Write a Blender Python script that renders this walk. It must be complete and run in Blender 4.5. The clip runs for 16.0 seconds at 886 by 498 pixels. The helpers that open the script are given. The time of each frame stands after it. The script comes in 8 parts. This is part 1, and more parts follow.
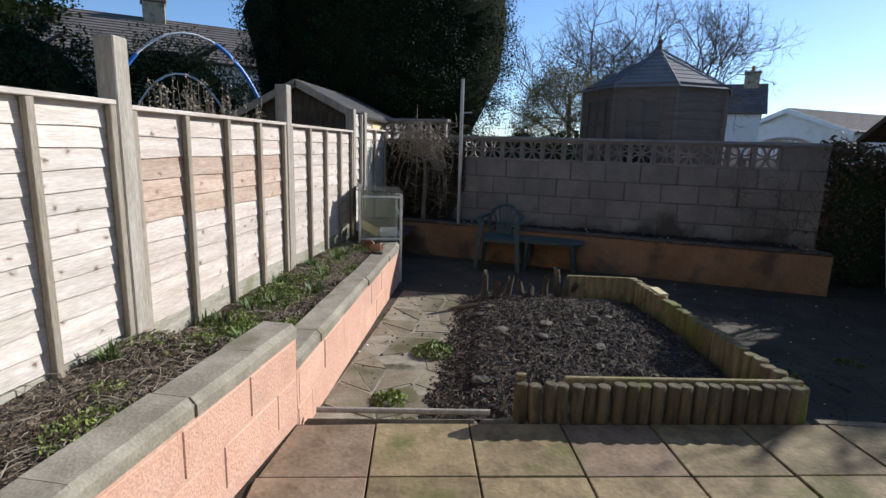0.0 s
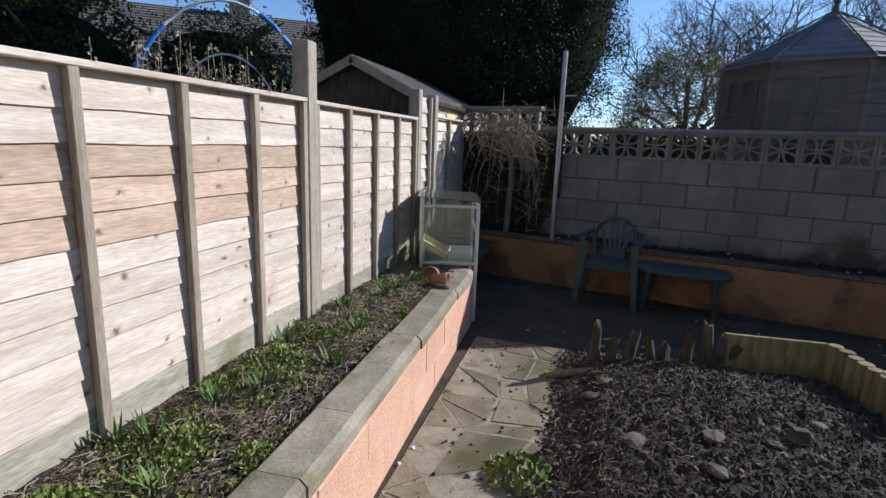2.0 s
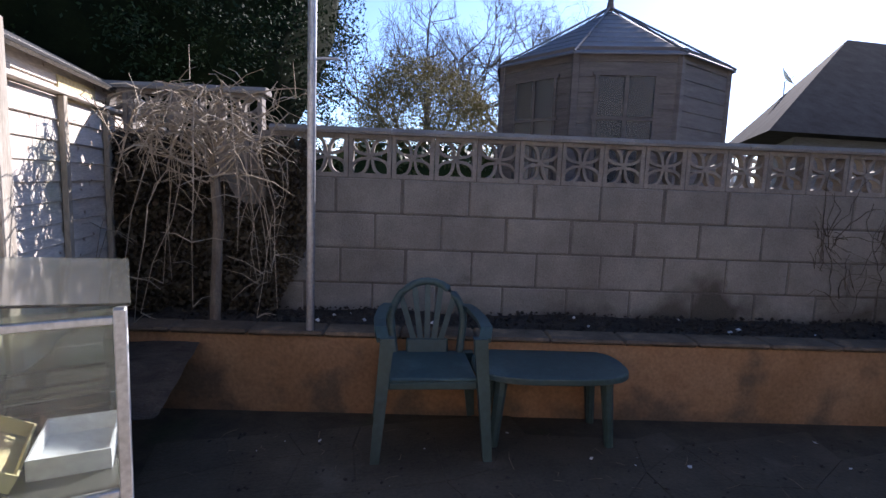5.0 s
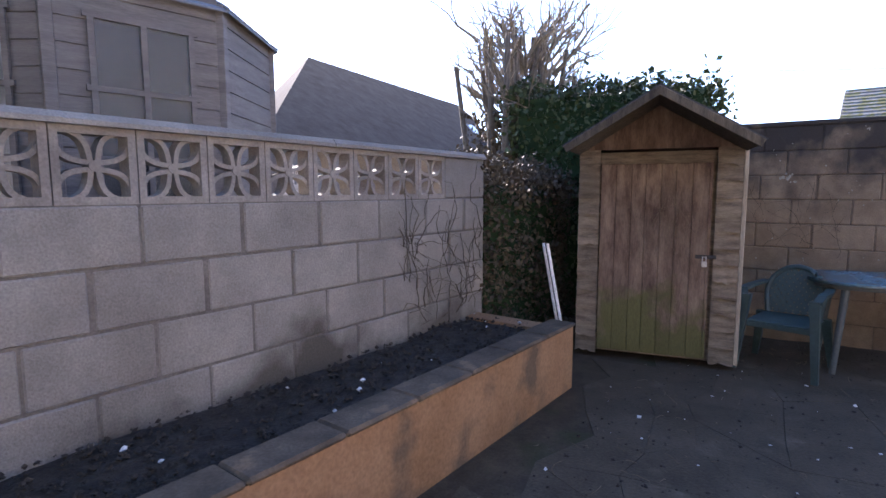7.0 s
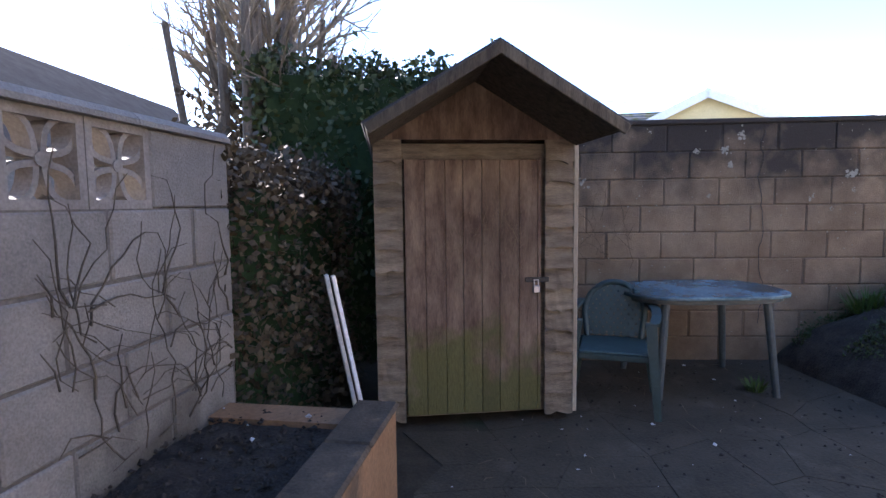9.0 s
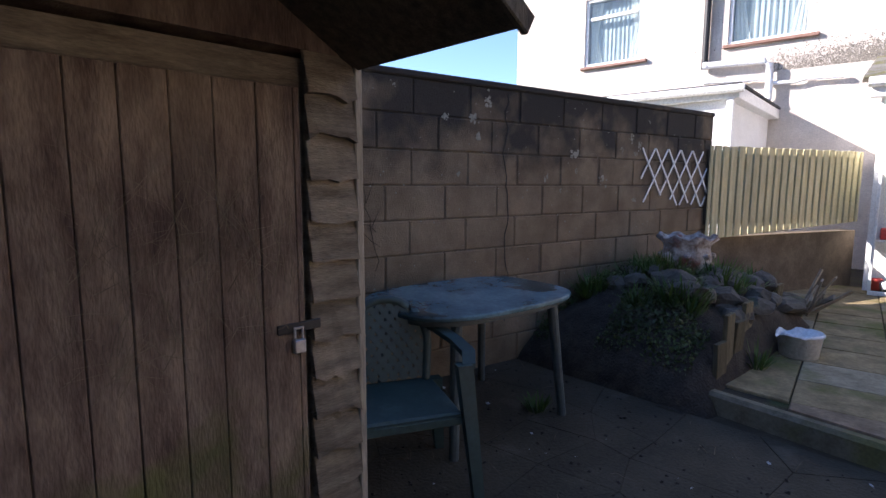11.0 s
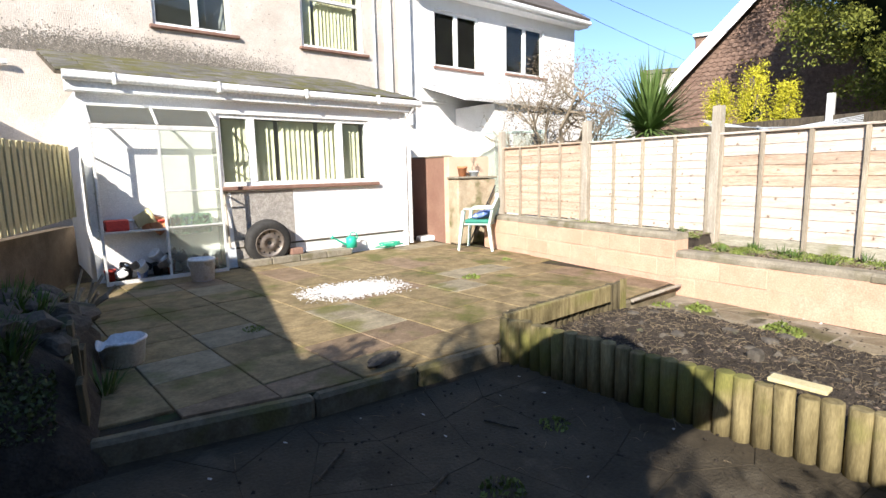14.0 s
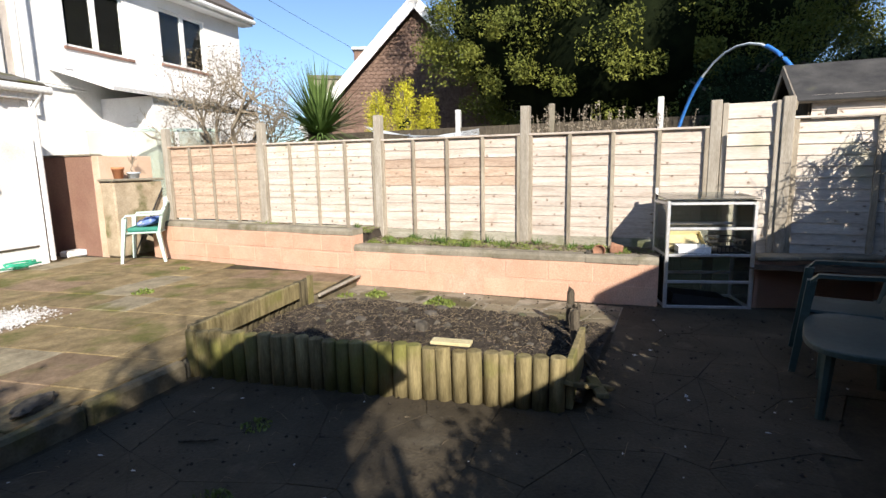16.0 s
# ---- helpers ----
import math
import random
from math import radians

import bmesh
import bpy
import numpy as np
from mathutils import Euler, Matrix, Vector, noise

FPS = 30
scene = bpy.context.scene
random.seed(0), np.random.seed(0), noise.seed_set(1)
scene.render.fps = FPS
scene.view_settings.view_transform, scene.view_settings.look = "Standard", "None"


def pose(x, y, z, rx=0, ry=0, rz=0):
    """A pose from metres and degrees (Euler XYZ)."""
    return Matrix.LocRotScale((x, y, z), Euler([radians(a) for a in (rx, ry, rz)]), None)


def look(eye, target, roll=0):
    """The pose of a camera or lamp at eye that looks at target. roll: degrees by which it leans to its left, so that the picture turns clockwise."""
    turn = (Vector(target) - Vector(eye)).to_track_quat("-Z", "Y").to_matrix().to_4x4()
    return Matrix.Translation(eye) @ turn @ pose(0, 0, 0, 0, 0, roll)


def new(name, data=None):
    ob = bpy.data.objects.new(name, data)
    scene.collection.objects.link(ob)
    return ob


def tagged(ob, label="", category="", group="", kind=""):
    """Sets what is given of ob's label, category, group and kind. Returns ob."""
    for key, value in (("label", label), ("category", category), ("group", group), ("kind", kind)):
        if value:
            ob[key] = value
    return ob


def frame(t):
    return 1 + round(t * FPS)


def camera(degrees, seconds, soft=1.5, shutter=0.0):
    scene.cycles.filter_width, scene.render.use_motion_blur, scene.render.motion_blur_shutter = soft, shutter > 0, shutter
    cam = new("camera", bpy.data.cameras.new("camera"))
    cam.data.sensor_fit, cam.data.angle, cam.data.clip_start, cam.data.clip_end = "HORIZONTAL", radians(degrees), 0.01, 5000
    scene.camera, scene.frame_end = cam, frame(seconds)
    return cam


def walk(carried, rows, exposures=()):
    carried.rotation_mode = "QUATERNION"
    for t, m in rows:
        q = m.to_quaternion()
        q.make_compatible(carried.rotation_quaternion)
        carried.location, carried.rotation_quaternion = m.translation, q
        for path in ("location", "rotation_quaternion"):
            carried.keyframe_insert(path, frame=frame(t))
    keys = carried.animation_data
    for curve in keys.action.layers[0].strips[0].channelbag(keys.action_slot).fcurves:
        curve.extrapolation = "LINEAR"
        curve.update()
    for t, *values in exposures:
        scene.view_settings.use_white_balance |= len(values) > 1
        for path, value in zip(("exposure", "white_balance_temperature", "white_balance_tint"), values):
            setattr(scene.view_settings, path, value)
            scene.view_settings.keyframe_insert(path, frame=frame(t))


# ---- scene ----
cam = camera(80.1, 16.0)
PATH = [
    (0, (-0.16, 1.034, 1.562), (-0.381, 2.984, 1.177), 1.7),
    (0.5, (-0.187, 1.392, 1.551), (-0.66, 3.283, 1.105), 1.8),
    (1, (-0.212, 1.774, 1.556), (-0.819, 3.627, 1.113), 1.9),
    (1.5, (-0.278, 2.178, 1.541), (-0.819, 4.057, 1.119), 1.9),
    (2, (-0.441, 2.613, 1.501), (-0.956, 4.504, 1.102), 2.0),
    (2.5, (-0.541, 3.003, 1.506), (-1.154, 4.874, 1.152), 2.2),
    (3, (-0.675, 3.477, 1.509), (-1.078, 5.415, 1.222), 2.5),
    (5.3, (-0.86, 5.582, 1.361), (-0.096, 7.415, 1.122), 2.1),
    (5.5, (-0.815, 5.732, 1.365), (0.137, 7.475, 1.128), 2.0),
    (6, (-0.663, 6.075, 1.345), (0.752, 7.46, 1.066), 1.0),
    (6.5, (-0.49, 6.384, 1.367), (1.147, 7.494, 1.073), 0.2),
    (7, (-0.254, 6.697, 1.429), (1.567, 7.495, 1.212), -0.1),
    (7.5, (0.034, 6.938, 1.434), (1.96, 7.455, 1.292), -0.5),
    (8, (0.316, 7.115, 1.433), (2.29, 7.403, 1.297), -0.7),
    (10.3, (2.364, 7.352, 1.311), (4.15, 6.483, 1.076), -0.4),
    (10.5, (2.489, 7.341, 1.336), (4.207, 6.348, 1.09), -0.3),
    (11, (2.867, 7.219, 1.364), (4.33, 5.879, 1.115), 0.2),
    (11.5, (3.136, 7.063, 1.35), (4.214, 5.394, 1.122), -0.1),
    (12, (3.377, 6.949, 1.352), (4.122, 5.1, 1.199), -0.3),
    (12.5, (3.556, 6.872, 1.361), (3.789, 4.892, 1.195), -0.7),
    (13, (3.668, 6.734, 1.349), (3.364, 4.772, 1.109), -1.1),
    (13.5, (3.754, 6.717, 1.35), (3.058, 4.863, 1.064), -1.3),
    (14, (3.852, 6.834, 1.355), (2.795, 5.161, 1.064), -1.3),
    (14.5, (3.9, 6.924, 1.361), (2.514, 5.512, 1.067), -1.6),
    (15, (3.903, 6.971, 1.35), (2.207, 5.955, 1.051), -1.4),
    (15.5, (3.921, 6.991, 1.359), (2.081, 6.283, 1.02), -1.4),
    (16, (3.967, 6.918, 1.375), (2.162, 6.117, 1.06), -1.1),
]
EXPOSURES = [(0.0, 0.43, 6100, 11), (3.2, 0.38, 6000, 12), (5.3, 1.62, 6200, 24), (6.5, 2.6, 6350, 26), (8.2, 2.65, 6200, 22), (10.4, 2.5, 6200, 24), (11.3, 1.35, 6500, 17), (12.5, 1.33, 6650, 13), (14.5, 0.98, 6750, 11), (16.0, 0.76, 6850, 11)]
walk(cam, [(t, look(eye, target, roll)) for t, eye, target, roll in PATH], EXPOSURES)

# ---- world and sun ----
SUN_AZ, SUN_EL = radians(50), radians(28)
world = bpy.data.worlds.new("world")
scene.world = world
world.use_nodes = True
wn = world.node_tree
wn.nodes.clear()
sky = wn.nodes.new("ShaderNodeTexSky")
sky.sky_type = "NISHITA"
sky.sun_disc = False
sky.sun_elevation, sky.sun_rotation = SUN_EL, SUN_AZ
sky.air_density, sky.dust_density, sky.ozone_density = 0.85, 0.2, 4.5
bg = wn.nodes.new("ShaderNodeBackground")
bg.inputs["Strength"].default_value = 0.115
wo = wn.nodes.new("ShaderNodeOutputWorld")
wn.links.new(sky.outputs[0], bg.inputs[0])
wn.links.new(bg.outputs[0], wo.inputs[0])
sun = new("sun", bpy.data.lights.new("sun", "SUN"))
sun.data.energy, sun.data.angle, sun.data.color = 4.8, radians(0.5), (1.0, 0.95, 0.88)
SUN_DIR = Vector((math.sin(SUN_AZ) * math.cos(SUN_EL), math.cos(SUN_AZ) * math.cos(SUN_EL), math.sin(SUN_EL)))
sun.matrix_world = look((0, 0, 20), Vector((0, 0, 20)) - SUN_DIR)


# ---- materials ----
def mat(name, c1, c2=None, scale=3.0, rough=0.85, bump=0.3, bscale=60.0, rnd=0.15, metal=0.0, stretch=(1, 1, 1), c3=None, s3=1.0, t3=0.55, w3=0.12,
        spec=0.35, dist=0.004, knots=0.0, top=None):
    """A surface in two colours, with a third in patches, fine relief and a shade of its own for each object."""
    m = bpy.data.materials.new(name)
    m.use_nodes = True
    nt = m.node_tree
    b = nt.nodes["Principled BSDF"]
    N, K = nt.nodes.new, nt.links.new
    geo, mp = N("ShaderNodeNewGeometry"), N("ShaderNodeMapping")
    mp.inputs["Scale"].default_value = stretch
    K(geo.outputs["Position"], mp.inputs[0])
    n1 = N("ShaderNodeTexNoise")
    n1.inputs["Scale"].default_value, n1.inputs["Detail"].default_value, n1.inputs["Roughness"].default_value = scale, 6, 0.65
    K(mp.outputs[0], n1.inputs["Vector"])
    r1 = N("ShaderNodeValToRGB")
    r1.color_ramp.elements[0].position, r1.color_ramp.elements[1].position = 0.35, 0.68
    r1.color_ramp.elements[0].color, r1.color_ramp.elements[1].color = (*c1, 1), (*(c2 or c1), 1)
    K(n1.outputs["Fac"], r1.inputs[0])
    col = r1.outputs[0]
    if c3:
        n3 = N("ShaderNodeTexNoise")
        n3.inputs["Scale"].default_value, n3.inputs["Detail"].default_value = s3, 8
        K(geo.outputs["Position"], n3.inputs["Vector"])
        r3 = N("ShaderNodeValToRGB")
        r3.color_ramp.elements[0].position, r3.color_ramp.elements[1].position = t3, t3 + w3
        K(n3.outputs["Fac"], r3.inputs[0])
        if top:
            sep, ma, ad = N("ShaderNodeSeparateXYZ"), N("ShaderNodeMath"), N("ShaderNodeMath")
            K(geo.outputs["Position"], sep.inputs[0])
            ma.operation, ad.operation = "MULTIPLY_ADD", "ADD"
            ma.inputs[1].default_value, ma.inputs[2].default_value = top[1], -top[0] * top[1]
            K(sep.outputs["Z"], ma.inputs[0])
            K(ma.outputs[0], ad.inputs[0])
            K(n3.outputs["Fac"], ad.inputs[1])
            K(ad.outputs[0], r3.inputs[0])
        mx = N("ShaderNodeMixRGB")
        mx.inputs["Color2"].default_value = (*c3, 1)
        K(r3.outputs[0], mx.inputs["Fac"])
        K(col, mx.inputs["Color1"])
        col = mx.outputs[0]
    if knots:
        vo, mk, rk, mxk = N("ShaderNodeTexVoronoi"), N("ShaderNodeMapping"), N("ShaderNodeValToRGB"), N("ShaderNodeMixRGB")
        sk, ck, some, pick = N("ShaderNodeSeparateXYZ"), N("ShaderNodeCombineXYZ"), N("ShaderNodeMath"), N("ShaderNodeSeparateColor")
        mk.inputs["Scale"].default_value = (0.75, 1.0, 1.0)
        K(geo.outputs["Position"], sk.inputs[0])
        K(sk.outputs["Y"], ck.inputs["X"])
        K(sk.outputs["Z"], ck.inputs["Y"])
        warp, shift, amount = N("ShaderNodeTexNoise"), N("ShaderNodeVectorMath"), N("ShaderNodeVectorMath")
        warp.inputs["Scale"].default_value = 28
        amount.operation = "SCALE"
        amount.inputs["Scale"].default_value = 0.045
        K(ck.outputs[0], warp.inputs["Vector"])
        K(warp.outputs["Color"], amount.inputs[0])
        K(ck.outputs[0], shift.inputs[0])
        K(amount.outputs[0], shift.inputs[1])
        K(shift.outputs[0], mk.inputs[0])
        K(mk.outputs[0], vo.inputs["Vector"])
        vo.voronoi_dimensions = "2D"
        vo.inputs["Scale"].default_value = knots
        rk.color_ramp.elements[0].position, rk.color_ramp.elements[1].position = 0.035, 0.15
        rk.color_ramp.elements[0].color, rk.color_ramp.elements[1].color = (0.9, 0.9, 0.9, 1), (0, 0, 0, 1)
        mid = rk.color_ramp.elements.new(0.075)
        mid.color = (0.28, 0.28, 0.28, 1)
        K(vo.outputs["Distance"], rk.inputs[0])
        K(vo.outputs["Color"], pick.inputs[0])
        some.operation = "GREATER_THAN"
        some.inputs[1].default_value = 0.42
        K(pick.outputs[0], some.inputs[0])
        both = N("ShaderNodeMath")
        both.operation = "MULTIPLY"
        K(rk.outputs[0], both.inputs[0])
        K(some.outputs[0], both.inputs[1])
        K(both.outputs[0], mxk.inputs["Fac"])
        K(col, mxk.inputs["Color1"])
        mxk.inputs["Color2"].default_value = (0.16, 0.10, 0.06, 1)
        col = mxk.outputs[0]
    n2 = N("ShaderNodeTexNoise")
    n2.inputs["Scale"].default_value, n2.inputs["Detail"].default_value = bscale, 5
    K(mp.outputs[0], n2.inputs["Vector"])
    hs, oi, mr = N("ShaderNodeHueSaturation"), N("ShaderNodeObjectInfo"), N("ShaderNodeMapRange")
    mr.inputs["To Min"].default_value, mr.inputs["To Max"].default_value = 1 - rnd, 1 + rnd
    K(oi.outputs["Random"], mr.inputs["Value"])
    m2 = N("ShaderNodeMath")
    m2.operation = "MULTIPLY"
    m3 = N("ShaderNodeMapRange")
    m3.inputs["From Min"].default_value, m3.inputs["From Max"].default_value = 0.3, 0.7
    m3.inputs["To Min"].default_value, m3.inputs["To Max"].default_value = 0.82, 1.15
    K(n2.outputs["Fac"], m3.inputs["Value"])
    K(m3.outputs[0], m2.inputs[0])
    K(mr.outputs[0], m2.inputs[1])
    K(m2.outputs[0], hs.inputs["Value"])
    K(col, hs.inputs["Color"])
    K(hs.outputs[0], b.inputs["Base Color"])
    b.inputs["Roughness"].default_value, b.inputs["Metallic"].default_value = rough, metal
    b.inputs["Specular IOR Level"].default_value = spec
    if bump:
        bp = N("ShaderNodeBump")
        bp.inputs["Strength"].default_value, bp.inputs["Distance"].default_value = bump, dist
        K(n2.outputs["Fac"], bp.inputs["Height"])
        K(bp.outputs[0], b.inputs["Normal"])
    return m


def glassmat(name, tint=(0.9, 0.95, 0.93), rough=0.02, alpha=0.25):
    """Thin glass: mirror gloss by Fresnel over clear."""
    m = bpy.data.materials.new(name)
    m.use_nodes = True
    nt = m.node_tree
    nt.nodes.clear()
    N, K = nt.nodes.new, nt.links.new
    tr, gl, di, mx, mx2, fr, o = (N("ShaderNodeBsdfTransparent"), N("ShaderNodeBsdfGlossy"), N("ShaderNodeBsdfDiffuse"), N("ShaderNodeMixShader"),
                                  N("ShaderNodeMixShader"), N("ShaderNodeFresnel"), N("ShaderNodeOutputMaterial"))
    tr.inputs[0].default_value = (*tint, 1)
    gl.inputs["Roughness"].default_value = rough
    di.inputs[0].default_value = (0.6, 0.62, 0.55, 1)
    fr.inputs[0].default_value = 1.6
    mx2.inputs[0].default_value = alpha
    K(tr.outputs[0], mx2.inputs[1])
    K(di.outputs[0], mx2.inputs[2])
    K(fr.outputs[0], mx.inputs[0])
    K(mx2.outputs[0], mx.inputs[1])
    K(gl.outputs[0], mx.inputs[2])
    K(mx.outputs[0], o.inputs[0])
    return m


M_FENCE = mat("weathered_pine", (0.46, 0.385, 0.32), (0.66, 0.585, 0.51), 2.2, 0.8, 0.4, 18, 0.11, stretch=(1, 1, 9), c3=(0.42, 0.32, 0.25), s3=2.0, t3=0.62, knots=7.5)
M_FENCE_BROWN = mat("fresh_brown_pine", (0.40, 0.285, 0.205), (0.56, 0.435, 0.335), 2.0, 0.8, 0.4, 16, 0.12, stretch=(1, 1, 9), knots=7.5)
M_FENCE_PALE = mat("silvered_pine", (0.49, 0.43, 0.365), (0.67, 0.605, 0.53), 2.0, 0.8, 0.4, 18, 0.1, stretch=(1, 1, 9), c3=(0.40, 0.38, 0.28), s3=1.6, t3=0.62, knots=7.5)
M_POST = mat("post_wood", (0.30, 0.265, 0.21), (0.44, 0.40, 0.335), 2.5, 0.85, 0.5, 20, 0.1, stretch=(8, 8, 1))
# Dark tone: painted shade for the front logs, own brown for the planks.
M_DARKLOG = mat("shaded_log_brown_plank_wood", (0.055, 0.045, 0.024), (0.14, 0.115, 0.065), 4, 0.9, 0.6, 35, 0.22, stretch=(6, 6, 1), c3=(0.09, 0.09, 0.03), s3=2.5, t3=0.55)
M_BATTEN = mat("batten_wood", (0.25, 0.21, 0.155), (0.38, 0.33, 0.255), 2.5, 0.85, 0.5, 20, 0.15, stretch=(8, 8, 1))
M_CORAL = mat("coral_masonry_paint", (0.56, 0.325, 0.225), (0.64, 0.40, 0.29), 2.5, 0.9, 0.7, 90, 0.05, c3=(0.50, 0.36, 0.27), s3=1.2, t3=0.58, dist=0.006)
M_PEACH = mat("peach_masonry_paint", (0.58, 0.40, 0.28), (0.66, 0.50, 0.38), 2.5, 0.9, 0.6, 80, 0.04, c3=(0.45, 0.36, 0.24), s3=1.5, t3=0.6, dist=0.005)
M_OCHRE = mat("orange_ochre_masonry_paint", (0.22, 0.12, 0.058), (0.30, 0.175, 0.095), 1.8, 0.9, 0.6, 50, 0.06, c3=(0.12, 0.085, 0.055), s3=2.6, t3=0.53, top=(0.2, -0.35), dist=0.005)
M_COPING = mat("concrete_coping", (0.19, 0.17, 0.125), (0.32, 0.285, 0.22), 5, 0.9, 0.7, 90, 0.12, c3=(0.15, 0.135, 0.08), s3=4.0, t3=0.56, dist=0.004)
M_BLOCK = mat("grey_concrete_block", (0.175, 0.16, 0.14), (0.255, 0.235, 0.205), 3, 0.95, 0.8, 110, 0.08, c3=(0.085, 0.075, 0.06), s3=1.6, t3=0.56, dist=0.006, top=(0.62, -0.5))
M_SCREEN = mat("moulded_screen_concrete", (0.17, 0.15, 0.13), (0.26, 0.235, 0.205), 5, 0.9, 0.6, 90, 0.1, c3=(0.2, 0.18, 0.15), s3=3, t3=0.6)
M_OLDBLOCK = mat("stained_concrete_block", (0.15, 0.11, 0.07), (0.255, 0.195, 0.13), 3, 0.95, 1.0, 120, 0.07, c3=(0.04, 0.035, 0.03), s3=3.4, t3=0.46, w3=0.28, dist=0.007, top=(1.45, 0.5))
M_OLDMORTAR = mat("dark_mortar_and_base_shade", (0.095, 0.072, 0.05), (0.17, 0.13, 0.09), 5, 0.95, 0.8, 60, 0, c3=(0.035, 0.032, 0.028), s3=3.4, t3=0.46, w3=0.28, top=(1.45, 0.5))
M_LICHEN = mat("pale_lichen", (0.20, 0.20, 0.165), (0.33, 0.32, 0.27), 20, 0.95, 0.3, 60, 0)
M_STAIN = mat("dark_wall_stain", (0.13, 0.115, 0.095), (0.28, 0.25, 0.21), 20, 0.95, 0.3, 60, 0)
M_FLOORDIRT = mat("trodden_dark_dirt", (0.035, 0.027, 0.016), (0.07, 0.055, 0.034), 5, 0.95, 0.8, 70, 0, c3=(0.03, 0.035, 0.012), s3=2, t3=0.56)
M_MORTAR = mat("mortar", (0.10, 0.09, 0.075), (0.16, 0.14, 0.12), 5, 0.95, 0.6, 80, 0)
M_MORTAR_CORAL = mat("painted_mortar", (0.54, 0.32, 0.225), (0.61, 0.39, 0.29), 5, 0.95, 0.6, 80, 0)
M_SLAB = mat("mossy_paving_slab", (0.15, 0.110, 0.054), (0.30, 0.230, 0.122), 6.5, 0.85, 0.8, 45, 0.12, c3=(0.115, 0.11, 0.03), s3=2.4, t3=0.54, dist=0.005)
M_SLABRED = mat("red_brown_paving_slab", (0.16, 0.11, 0.065), (0.28, 0.20, 0.13), 6.5, 0.85, 0.8, 45, 0.1, c3=(0.12, 0.11, 0.035), s3=2.4, t3=0.56, dist=0.005)
M_SLABGREY = mat("buff_grey_paving_slab", (0.19, 0.16, 0.105), (0.33, 0.285, 0.195), 6.5, 0.85, 0.8, 45, 0.1, c3=(0.15, 0.14, 0.05), s3=2.4, t3=0.54, dist=0.005)
M_BEDTOP = mat("earth_stained_wall_top", (0.06, 0.045, 0.03), (0.14, 0.105, 0.07), 5, 0.95, 0.8, 70, 0.1, c3=(0.24, 0.15, 0.08), s3=5, t3=0.6, dist=0.005)
M_PATHJOINT = mat("pale_cracked_joint_mortar", (0.20, 0.175, 0.125), (0.34, 0.30, 0.23), 7, 0.95, 0.7, 80, 0, c3=(0.07, 0.06, 0.035), s3=5, t3=0.54)
M_CHIP = mat("brown_bark_chip", (0.07, 0.05, 0.035), (0.20, 0.15, 0.11), 8, 0.9, 0, 40, 0.1)
M_FLAG = mat("dark_brown_flagstone", (0.042, 0.033, 0.02), (0.078, 0.062, 0.04), 2.5, 0.85, 0.9, 55, 0.05, c3=(0.098, 0.082, 0.056), s3=3.2, t3=0.60, dist=0.008)
M_PATHFLAG = mat("path_flagstone", (0.15, 0.12, 0.075), (0.27, 0.235, 0.165), 4, 0.85, 0.6, 60, 0.2, c3=(0.10, 0.09, 0.04), s3=2, t3=0.52, dist=0.005)
M_JOINT = mat("dirt_joint", (0.02, 0.016, 0.01), (0.05, 0.04, 0.024), 6, 0.95, 0.8, 90, 0, c3=(0.045, 0.055, 0.015), s3=3, t3=0.55)
M_SOIL = mat("dark_garden_soil", (0.022, 0.017, 0.013), (0.06, 0.048, 0.036), 9, 0.95, 1.0, 70, 0.1, c3=(0.06, 0.047, 0.034), s3=16, t3=0.62, dist=0.015)
M_GROUND = mat("rough_ground", (0.06, 0.07, 0.03), (0.12, 0.12, 0.06), 1.0, 0.95, 0.6, 20, 0)
M_LOG = mat("round_log_edging_wood", (0.12, 0.095, 0.042), (0.29, 0.24, 0.12), 4, 0.9, 0.6, 35, 0.22, stretch=(6, 6, 1), c3=(0.15, 0.145, 0.04), s3=2.5, t3=0.5)
M_KERB = mat("mossy_concrete_kerb", (0.10, 0.082, 0.05), (0.20, 0.17, 0.115), 5, 0.9, 0.7, 60, 0.06, c3=(0.115, 0.105, 0.04), s3=3, t3=0.54)
M_CREEPER = mat("dead_creeper_leaf", (0.045, 0.035, 0.022), (0.11, 0.085, 0.05), 3, 0.8, 0, 40, 0.1)
M_PASSAGESHADE = mat("shaded_passage_paint", (0.24, 0.13, 0.095), (0.30, 0.18, 0.13), 2, 0.9, 0.5, 60, 0)
M_DARKWOOD = mat("rotten_and_shaded_dark_wood", (0.05, 0.04, 0.03), (0.12, 0.1, 0.07), 5, 0.95, 0.8, 40, 0.2, stretch=(6, 6, 1))
M_SHED = mat("brown_stained_shed_boards", (0.075, 0.045, 0.033), (0.25, 0.18, 0.125), 2.2, 0.85, 0.8, 26, 0.12, stretch=(5, 5, 1.3), c3=(0.10, 0.095, 0.035), s3=3.2, t3=0.62, top=(0.98, -0.36), dist=0.006)
M_SHEDSIDE = mat("weathered_waney_boards", (0.10, 0.078, 0.052), (0.25, 0.20, 0.14), 3.0, 0.85, 0.6, 30, 0.16, stretch=(1.5, 1.5, 8))
M_FELT = mat("mineral_roof_felt", (0.035, 0.035, 0.036), (0.08, 0.078, 0.075), 4, 0.9, 0.6, 120, 0.08, c3=(0.09, 0.1, 0.05), s3=2, t3=0.64)
M_DARKROOF = mat("dark_matt_roof_tile", (0.035, 0.03, 0.03), (0.06, 0.053, 0.05), 1.5, 1.0, 0.1, 20, 0, spec=0.02)
